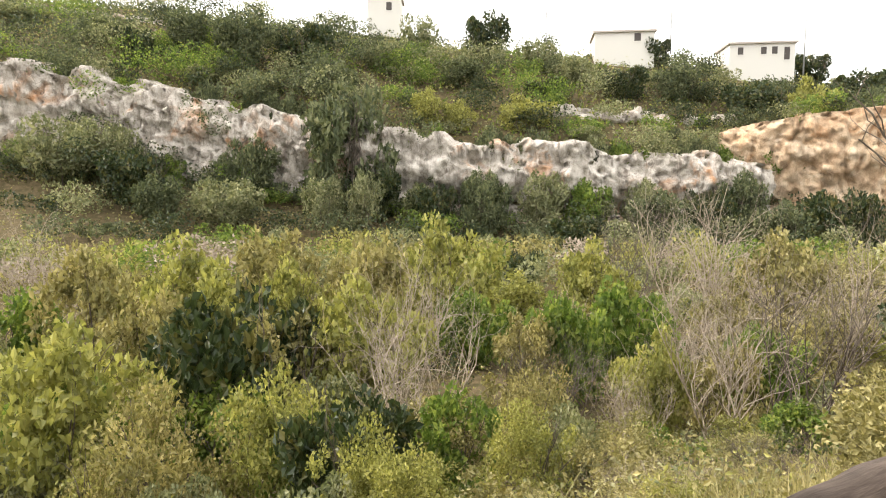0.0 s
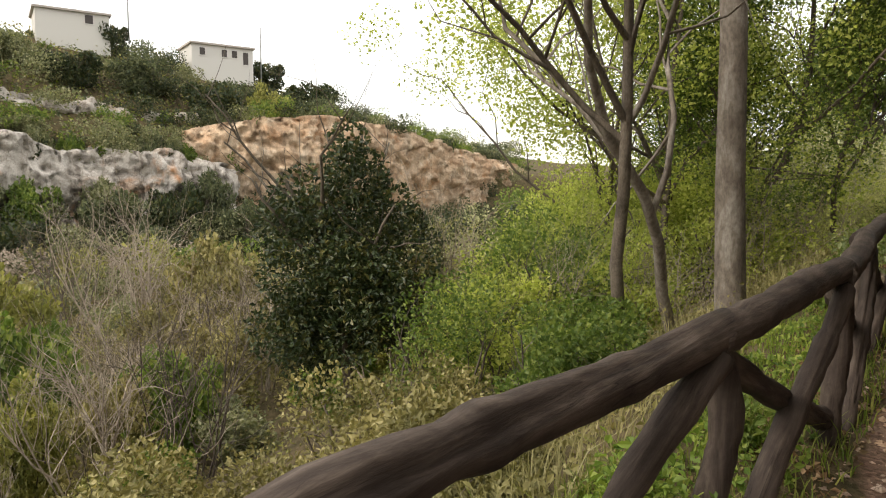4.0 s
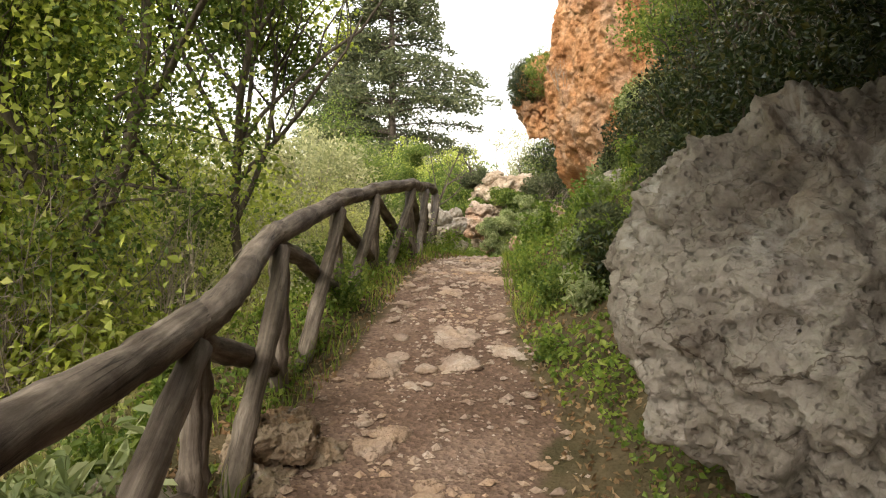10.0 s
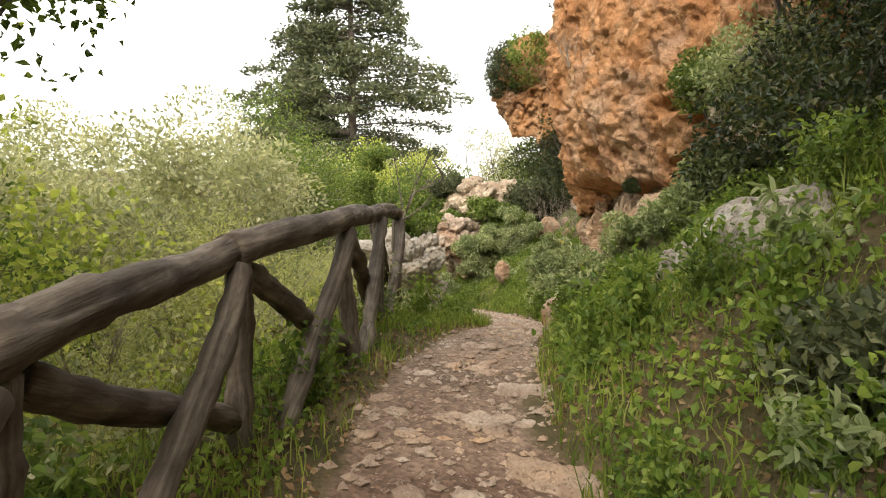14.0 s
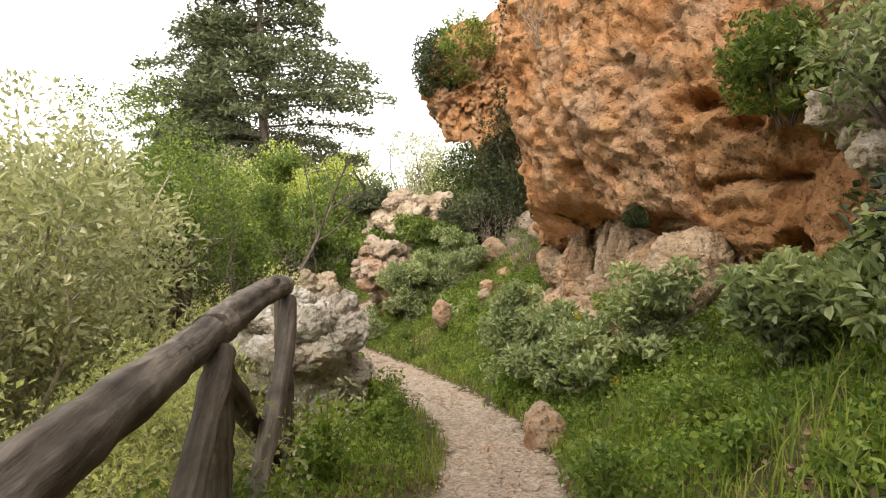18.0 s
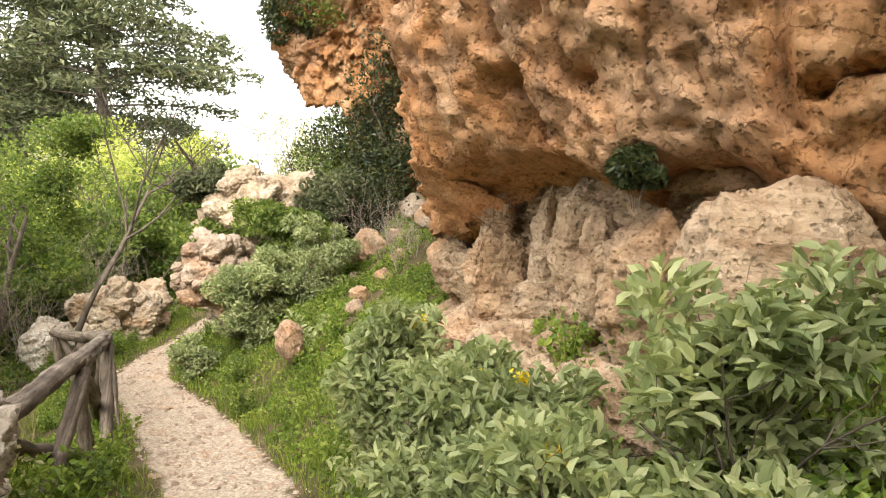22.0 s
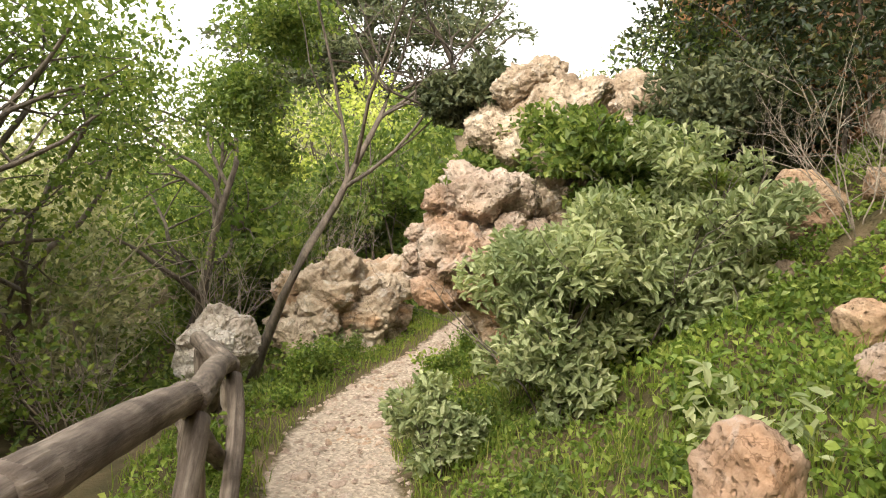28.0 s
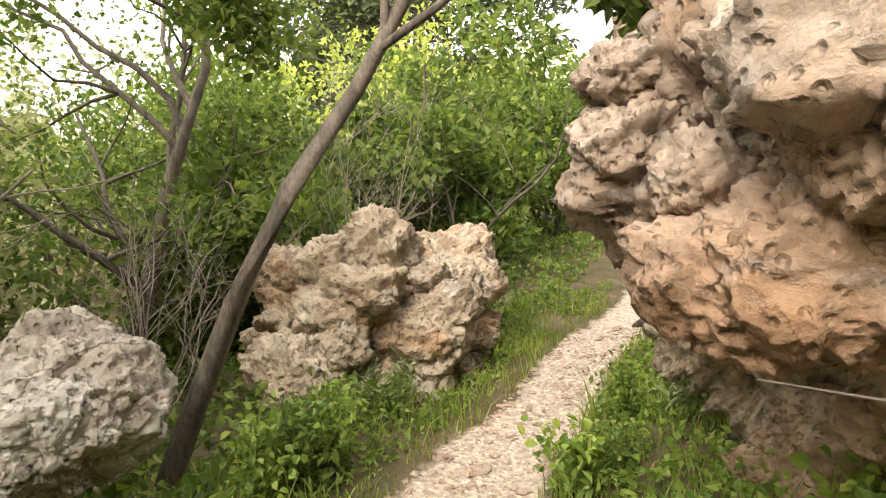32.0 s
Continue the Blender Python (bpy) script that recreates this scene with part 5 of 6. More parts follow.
for x, y, big, lift, m in ((-34, 92, 4.2, 6.5, LEAF_NEEDLE), (-27, 90, 4.4, 7.5, LEAF_NEEDLE), (-16, 86, 4.0, 6.5, LEAF_NEEDLE), (-28, 84, 2.2, 4.5, LEAF_NEEDLE), (-21.5, 92, 4.0, 7.0, LEAF_NEEDLE), (-41.5, 92, 2.0, 5.5, LEAF_NEEDLE), (-38, 90, 2.6, 3.0, LEAF_GREEN), (-23, 82, 3.4, 4.0, LEAF_SAGE), (-18, 97, 4.5, 7.0, LEAF_DARK), (-12, 95, 4.0, 6.0, LEAF_DARK), (-7, 94, 3.6, 4.5, LEAF_GREEN), (-40, 74, 5.0, 8.0, LEAF_SAGE), (-33, 72, 4.2, 7.0, LEAF_DARK),
                         (-1.5, 97, 3.6, 4.2, LEAF_SAGE), (7, 100, 4.0, 5.0, LEAF_SAGE), (15.5, 89, 3.4, 4.0, LEAF_GREEN), (18, 99, 4.0, 3.6, LEAF_SAGE), (24.6, 91, 3.8, 4.2, LEAF_DARK), (34, 92, 4.2, 4.6, LEAF_DARK), (42, 88, 4.4, 5.0, LEAF_DARK), (45.5, 83, 3.6, 4.6, LEAF_GREEN), (57, 90, 4.2, 5.4, LEAF_NEEDLE), (64, 98, 4.0, 5.5, LEAF_DARK), (70, 106, 4.4, 6.0, LEAF_NEEDLE), (50, 96, 4.0, 3.4, LEAF_DARK), (60, 84, 3.4, 4.0, LEAF_DARK)):
    rows.append((x, y, big, ground_z(x, y) + lift, m))
for x in np.arange(38, 108, 2.2):
    xx, big = x + rg.uniform(-0.8, 0.8), rg.uniform(1.4, 2.8)
    yy = np.interp(xx, [38, 48, 60, 74, 90, 110], [78, 75.5, 75, 78, 82, 88])
    brow = np.interp(xx, [38, 48, 60, 74, 90, 110], [8.5, 9.6, 8.6, 6.6, 4.6, 1.8])
    rows.append((xx, yy + 0.6, big, brow + rg.uniform(1.2, 3.0), (LEAF_SAGE, LEAF_DARK, LEAF_NEEDLE, LEAF_GREEN)[rg.integers(4)], brow - 0.6))
woods("far_woods", rows, (LEAF_SAGE, LEAF_DARK, LEAF_NEEDLE, LEAF_GREEN, LEAF_MOSS, LEAF_BROWN, TWIG), "bushes and trees covering the gorge", 0.34, 190)
rows = []
for y, step, lo, hi in ((9.5, 1.5, -7.5, 4.5), (12.2, 1.8, -10, 5.5), (15.5, 2.1, -12.5, 28), (19.5, 2.4, -15, 32), (24, 2.7, -18, 38), (29.5, 3.0, -22, 42)):
    for x in np.arange(lo, hi, step):
        xx, yy = x + rg.uniform(-0.8, 0.8), y + rg.uniform(-1, 1)
        if 6.0 < xx < 14.5 and yy < 16.5:
            continue
        far_side = (xx - 0.1 * yy) / (0.5 * yy + 1)
        m = (LEAF_MOSS, LEAF_BROWN, LEAF_GREEN, LEAF_SAGE, LEAF_DARK)[rg.choice(5, p=(0.35, 0.33, 0.12, 0.1, 0.1) if far_side < 0.1 else (0.25, 0.45, 0.1, 0.15, 0.05))]
        rows.append((xx, yy, step * rg.uniform(0.45, 0.7), max(np.interp(yy, CANOPY_Y, CANOPY_Z) + rg.uniform(-2.4, -1.0), ground_z(xx, yy) + 0.7), m))
woods("thicket_cover", rows, (LEAF_MOSS, LEAF_BROWN, LEAF_GREEN, LEAF_SAGE, LEAF_DARK), "tangled bushes covering the near side of the gorge", 0.1, 480)
for m, n, txt in ((LEAF_BROWN, 26000, "brownish scrub on the floor of the gorge"), (LEAF_MOSS, 16000, "yellow-green scrub on the floor of the gorge"), (DRYGRASS, 20000, "dry grass and brambles in the gorge"), (LEAF_SAGE, 24000, "grey-green scrub in the gorge")):
    y = 6 + 112 * rg.random(n) ** 1.7
    x = rg.uniform(-0.78, 1.05, n) * (y + 6)
    keep = (y > soft(x, PX, PY) + 3.0) & (fbm(np.stack([x, y, 0 * x], -1) * 0.22 + n, 3) > -0.15) & ((y < 75) | (y > 79.5))
    x, y = x[keep], y[keep]
    s = (0.05 + 0.0042 * y)[:, None]
    P = np.stack([x, y, land(x, y)[0] + rg.random(len(x)) ** 1.5 * (0.5 + 0.012 * y)], -1)
    V, F = leaf_quads(P, s, s * 0.5, rg, 0.35)
    tagged(part("scrub", V, F, m, smooth=False), txt, "scrub", kind="stuff")

for m, n, txt in ((LEAF_NEEDLE, 9000, "low dark green scrub on the far slope"), (LEAF_SAGE, 7000, "low grey-green scrub on the far slope"), (GRASS, 9000, "grass on the far slope")):
    y = rg.uniform(78.5, 122, n)
    x = rg.uniform(-0.75, 0.95, n) * y
    P = np.stack([x, y, land(x, y)[0] + rg.random(n) * 0.7], -1)
    V, F = leaf_quads(P, 0.5, 0.28, rg, 0.3)
    tagged(part("slope_scrub", V, F, m, smooth=False), txt, "scrub", kind="stuff")


# houses on the far plateau
PLASTER, _, _ = material("white_plaster", (0.6, 0.58, 0.54), 0.9, 0.2)
ROOF, _, _ = material("roof_edge", (0.4, 0.36, 0.32), 0.85, 0.2)
SHUTTER, _, _ = material("dark_shutter", (0.07, 0.06, 0.055), 0.6, 0.3)
GALV, _, _ = material("grey_pole", (0.25, 0.25, 0.25), 0.6, 0.3)


def box(a, b):
    x0, y0, z0 = a
    x1, y1, z1 = b
    V = np.array([(x, y, z) for x in (x0, x1) for y in (y0, y1) for z in (z0, z1)], float)
    return V, np.array([(0, 1, 3, 2), (4, 6, 7, 5), (0, 4, 5, 1), (2, 3, 7, 6), (0, 2, 6, 4), (1, 5, 7, 3)])


def house(place, w, d, h, windows, label, turn=0, storey=None):
    t = thing("house", place, label, "house", "far houses")
    t.rotation_euler = (0, 0, radians(turn))
    V, F = box((-w / 2, 0, -3), (w / 2, d, h))
    part("wall", V, F, PLASTER, t, smooth=False)
    V, F = box((-w / 2 - 0.3, -0.4, h), (w / 2 + 0.3, d + 0.3, h + 0.28))
    part("roof", V, F, ROOF, t, smooth=False)
    for x, z, ww, hh in windows:
        V, F = box((x - ww / 2, -0.06, z), (x + ww / 2, 0.1, z + hh))
        win = part("window", V, F, SHUTTER, t, "dark shuttered window", smooth=False)
        V, F = box((x - ww / 2 - 0.12, -0.1, z - 0.14), (x + ww / 2 + 0.12, 0.1, z - 0.01))
        part("sill", V, F, PLASTER, win, smooth=False)
    return t


house((49.5, 104, 19.9), 9.6, 8, 2.7, [(-3.2, 1.1, 0.8, 1.1), (0.2, 1.1, 0.8, 1.1), (1.8, 1.1, 0.8, 1.1), (3.6, 0.2, 0.8, 1.9)], "two-storey white farmhouse with dark windows on the skyline", -8)
house((29.0, 107, 22.4), 9.2, 8, 2.6, [(2.0, 1.2, 1.0, 1.2)], "low white house on the skyline", -8)
house((-9.5, 112, 28.3), 5.5, 6, 3.6, [(0.8, 1.4, 0.9, 1.3)], "small white house among trees on the skyline", 0)
for x, y, z, h in ((56, 104, 19.5, 7), (17, 110, 25, 4), (37, 109, 24, 6)):
    V, F = tube([(0, 0, -2), (0, 0, h)], [0.12, 0.09], 6)
    ob = part("utility_pole", V, F, GALV)
    ob.location = (x, y, z)
    tagged(ob, "thin grey utility pole on the skyline", "pole", "utility poles")
# terrace wall upper left
for k in range(26):
    x = -74 + k * 1.3
    rock("terrace_stone", (x, 108 - 0.15 * k, 30.2 - 0.18 * k), (0.9, 0.4, 0.8), ROCK_FAR, "dry stone of a terrace wall on the far slope", 600 + k, 0, 0, 8, group="terrace wall stones")

# rounded dark evergreen and bare trees below the path
rd = np.random.default_rng(5)
ev = [(*c[:3], c[3]) for c in lumps(rd, 60, 1.55, 1.55, 2.3, 2.6, 0.6)]
ev = [c for c in ev if math.hypot(c[0], c[1]) < 1.9 * (1 - max(0, c[2] - 2.4) / 3.6)] + [(0, 0, 4.9, 0.45), (0.2, 0, 4.3, 0.65)]
tree("evergreen_tree", (10.3, 12.4, -2.3), "dense dark evergreen tree with glossy leaves below the path", height=4.6, trunk=0.12, splits=(7, 4), crown=ev, leaf=(0.12, 0.065), count=24000, leaf_mat=LEAF_DARK, seed=31, hollow=0.6, squash=1.0)
tree("bare_tree", (9.75, 6.0, ground_z(9.75, 6.0)), "leafless tree with crooked lichened limbs", height=5.8, trunk=0.085, lean=(-1.1, 0.5), splits=(8, 6, 5), spread=0.42, levels=3, count=0, bark=BARK, seed=137, start=0.45, wobble=0.16)
tree("bare_tree", (11.6, 6.4, ground_z(11.6, 6.4)), "slender pale leafless tree", height=6.0, trunk=0.09, lean=(-0.6, 0.8), splits=(6, 5), spread=0.4, levels=2, count=0, bark=BARK_PALE, seed=138, wobble=0.2)
t = tree("tall_tree", (10.25, 5.1, ground_z(10.25, 5.1)), "tall straight tree trunk with pale blotched bark by the railing", height=11, trunk=0.17, lean=(-0.5, 0.3), splits=(6, 4), spread=0.5, levels=2, cloud=1.0, leaf=(0.12, 0.08), count=9000, leaf_mat=LEAF_GREEN, bark=BARK_PALE, seed=39, start=0.6, wobble=0.03)

for k, (x, y, h, w, m) in enumerate([(13.4, 9.2, 3.6, 2.0, LEAF_LIGHT), (15.4, 10.4, 4.4, 2.4, LEAF_LIGHT), (12.6, 12.0, 3.6, 2.0, LEAF_BROWN), (17.8, 9.4, 4.2, 2.0, LEAF_LIGHT), (11.6, 8.6, 3.0, 1.4, LEAF_GREEN), (16.4, 7.9, 3.6, 1.3, LEAF_LIGHT), (14.4, 7.6, 3.2, 1.3, LEAF_LIGHT), (20.2, 8.8, 3.2, 1.5, LEAF_GREEN)]):
    shrub("bush", on(x, y), "dense leafy bush behind the railing trees", w, h, m, 9000, (0.072, 0.052), 350 + k, n=40, r=0.55, group="shady bushes", hollow=0.3)
# leafy trees beside the railing
for k, (x, y, h, lx, ly, n, s) in enumerate([(17.1, 6.0, 4.4, -1.2, 0.6, 26000, 41), (15.4, 7.4, 6.6, -0.5, 0.3, 22000, 42), (13.4, 7.6, 6.2, 0.2, 0.4, 15000, 43), (14.6, 9.4, 6.4, 0.2, 0.2, 10000, 46), (16.5, 7.4, 4.2, -0.4, 0.2, 9000, 47), (17.0, 8.8, 4.2, -0.3, 0.2, 9000, 48), (16.4, 8.4, 4.6, 0.3, 0.0, 9000, 49)]):
    tree("leafy_tree", on(x, y), "slender tree with fresh yellow-green leaves beside the railing", height=h, trunk=0.08 if k else 0.06, lean=(lx, ly), splits=(11, 5), spread=0.6 if k in (1, 2, 3) else 0.38, levels=2, cloud=0.9 if k in (1, 2, 3) else 0.6, leaf=(0.068, 0.052) if k in (1, 2, 3) else (0.052, 0.04), count=int(n * (1.7 if k in (1, 2, 3) else 2.4)), leaf_mat=LEAF_LIGHT if k in (1, 2, 3) else LEAF_GREEN, bark=BARK, seed=s, start=0.22, wobble=0.14, hollow=0.1, group="leafy trees by the railing")
for k, (x, y, w, h) in enumerate([(12.2, 6.9, 1.0, 1.6), (14.0, 6.5, 1.2, 1.9), (15.6, 6.4, 1.0, 1.4), (10.6, 7.8, 1.1, 1.8), (13.0, 9.0, 1.3, 2.2)]):
    bare_bush("thicket", on(x, y), "tangled dry brown thicket below the railing", w * 1.2, h * 1.15, 300 + k, TWIG, 12, 2, (6, 4), "thickets", 0.012)
    shrub("shrub", on(x - 0.4, y + 0.5), "yellow-green bush growing through the thicket", w * 1.1, h * 1.25, LEAF_LIGHT, 4000, (0.07, 0.045), 320 + k, group="undergrowth below the railing", hollow=0.1, n=24)
for k, (x, y, w, h, m) in enumerate([(8.0, 5.6, 1.0, 1.1, LEAF_GREEN), (7.0, 7.0, 1.3, 1.4, LEAF_BROWN), (9.0, 8.4, 1.6, 2.2, LEAF_GREEN), (11.5, 9.5, 1.6, 3.0, LEAF_LIGHT), (12.8, 11.2, 1.7, 3.2, LEAF_GREEN), (6.0, 5.0, 0.8, 0.9, LEAF_BROWN), (4.2, 5.6, 0.9, 1.0, LEAF_BROWN), (9.2, 6.2, 0.9, 1.2, LEAF_GREEN), (5.2, 7.5, 1.0, 1.1, LEAF_BROWN)]):
    shrub("shrub", on(x, y), "dense shrub on the slope below the path", w, h, m, 6000, (0.06, 0.042), 340 + k, group="slope shrubs")

# wooded belt behind the railing
rows = []
for y, step, lo, hi in ((13.5, 3.0, 20, 40), (17, 3.4, 18, 56), (22, 3.6, 18, 70), (28, 4.4, 22, 84)):
    for x in np.arange(lo, hi, step):
        xx, yy = x + rg.uniform(-1, 1), y + rg.uniform(-1, 1)
        if 33 < xx < 52 and y < 20:
            continue
        rows.append((xx, yy, rg.uniform(1.3, 2.2) * (1 + y / 40), ground_z(xx, yy) + rg.uniform(2.4, 4.2) * (0.7 + y / 42), (LEAF_GREEN, LEAF_OLIVE, LEAF_LIGHT, LEAF_DARK)[rg.choice(4, p=(0.3, 0.58, 0.04, 0.08))]))
woods("woods", rows, (LEAF_GREEN, LEAF_OLIVE, LEAF_LIGHT, LEAF_DARK), "wooded belt of green trees behind the railing", 0.2, 420)
# grey-green willow-like bushes in the dip
for k, (x, y, w, h) in enumerate([(25.2, 8.9, 2.3, 5.4), (28.0, 10.2, 2.4, 5.8), (31.0, 11.0, 2.2, 4.8), (22.8, 10.2, 2.3, 5.2), (34, 11.5, 1.8, 3.8), (26.0, 12.5, 2.6, 6.4)]):
    shrub("olive_bush", on(x, y), "soft grey-green wild olive bush in the dip", w, h, LEAF_OLIVE, 14000, (0.12, 0.055), 360 + k, n=46, r=0.8, group="grey-green bushes", hollow=0.3, bark=TWIG)
rh = np.random.default_rng(91)
for k in range(32):
    x, y = 18.4 + 0.27 * k + rh.uniform(-0.2, 0.2), 6.0 + rh.uniform(-0.3, 1.3)
    shrub("herb_bush", on(x, y), "pale grey-green feathery herb on the slope below the railing", rh.uniform(0.5, 0.8), rh.uniform(1.3, 2.0), LEAF_HERB, 2200, (0.05, 0.022), 700 + k, stems=5, bark=TWIG, n=20, group="pale herbs below the railing", hollow=0.2)
# far yellow-green and green bushes, and the cedar
for k, (x, y, w, h, m) in enumerate([(47, 11.5, 3.2, 6.2, LEAF_LIGHT), (51, 9.6, 3.0, 6.0, LEAF_LIGHT), (44, 13.5, 2.6, 5.0, LEAF_LIGHT), (43, 9.4, 2.2, 4.6, LEAF_GREEN), (40.5, 8.4, 1.8, 4.6, LEAF_GREEN), (53, 14, 3.5, 7, LEAF_OLIVE), (46, 7.6, 2.2, 4.4, LEAF_GREEN), (40, 12, 2.2, 4.2, LEAF_GREEN), (38, 10.2, 1.6, 3.2, LEAF_GREEN), (48, 17, 3.4, 6, LEAF_OLIVE), (58, 5, 3.2, 7, LEAF_OLIVE), (41, 16, 3, 5.5, LEAF_OLIVE), (36.5, 13.5, 2.4, 4.2, LEAF_GREEN)]):
    shrub("bush", on(x, y), "bright spring-green bush beyond the bend" if m is not LEAF_OLIVE else "pale grey-green bush beyond the bend", w, h, m, 7000, (0.16, 0.1), 380 + k, n=24, group="bushes beyond the bend")


def conifer(base, height, width, seed, label):
    rng = np.random.default_rng(seed)
    t = thing("cedar_tree", base, label, "conifer")
    lines = [(np.array([(0, 0, -0.5), (0.1, 0, height * 0.5), (0, 0.1, height)]), np.array([0.42, 0.25, 0.05]))]
    pts, dirs = [], []
    for k in range(210):
        f = rng.uniform(0.08, 0.98)
        a = rng.uniform(0, 2 * math.pi)
        reach = width * min(1, (1 - f) * 1.6) ** 0.7 * rng.uniform(0.55, 1.05) * (0.75 + 0.25 * math.sin(5 * f))
        z = height * f
        d = np.array([math.cos(a), math.sin(a), 0])
        q = np.array([d * reach * s + (0, 0, z + reach * (0.16 * s - 0.2 * s * s)) for s in (0, 0.35, 0.7, 1)])
        lines.append((q, np.linspace(0.07, 0.015, 4)))
        m = int(330 * reach / width) + 40
        s = rng.uniform(0.3, 1.02, m)
        side = np.array([-d[1], d[0], 0])
        c = d * (reach * s)[:, None] + side * (rng.normal(size=m) * reach * 0.22 * (1.25 - s))[:, None]
        c[:, 2] = z + reach * (0.16 * s - 0.2 * s * s) + rng.normal(size=m) * 0.22
        pts.append(c)
        dirs.append(d * 0.8 + side * rng.normal(size=(m, 1)) * 0.5)
    V, F = tubes(lines, 8, 4)
    part("trunk", V, F, BARK, t)
    V, F = leaf_quads(np.concatenate(pts), 0.4, 0.15, rng, 0.15, 0, np.concatenate(dirs))
    part("crown", V, F, LEAF_NEEDLE, t, smooth=False)
    return t


conifer((61, 15.5, -2), 27, 9.2, 51, "tall dark cedar with layered spreading branches")
conifer((70, 22, -1), 17, 5.5, 52, "dark conifer behind the cedar")

# trees at the bend
tree("leaning_tree", on(34.0, 8.15), "slender leaning tree with green leaves beside a boulder", height=3.9, trunk=0.07, lean=(1.25, -1.0), splits=(7, 5), spread=0.5, levels=2, crown=[(a + 0.95, b - 0.35, z, r) for a, b, z, r in lumps(np.random.default_rng(4), 30, 1.0, 1.0, 1.05, 3.5, 0.45)], leaf=(0.075, 0.052), count=13000, leaf_mat=LEAF_GREEN, bark=BARK, seed=61, start=0.5, wobble=0.08, hollow=0.15)
for k, (x, y, h) in enumerate([(31.8, 9.4, 3.7), (33.2, 10.2, 4.1), (36.4, 10.6, 3.9), (30.4, 9.4, 3.3)]):
    tree("leafy_tree", on(x, y), "dark-stemmed leafy tree in the dip by the bend", height=h, trunk=0.1, lean=(-0.6 + 0.4 * k, -0.4), splits=(8, 5), spread=0.6, levels=2, cloud=0.55, leaf=(0.07, 0.05), count=7500, leaf_mat=LEAF_GREEN, bark=BARK, seed=64 + k, start=0.3, wobble=0.15, hollow=0.15, group="leafy trees by the bend")
for k, (x, y, w, h) in enumerate([(37.4, 8.6, 1.2, 2.0), (35.4, 9.4, 1.0, 1.8), (32.4, 9.0, 1.0, 1.5), (38.5, 9.6, 1.4, 2.6)]):
    bare_bush("thicket", on(x, y), "dry leafless thicket by the bend", w, h, 420 + k, TWIG, 10, 2, (6, 4), "thickets by the bend", 0.012)

tree("juniper_bush", (34.7, 5.5, 1.6), "dark twiggy bush on top of the outcrop", category="bush", height=1.5, trunk=0.05, lean=(-0.3, 0.5), splits=(8, 5), spread=0.6, levels=2, cloud=0.22, leaf=(0.06, 0.035), count=2600, leaf_mat=LEAF_DARK, bark=TWIG_DARK, seed=71, start=0.2, wobble=0.2, hollow=0.1)
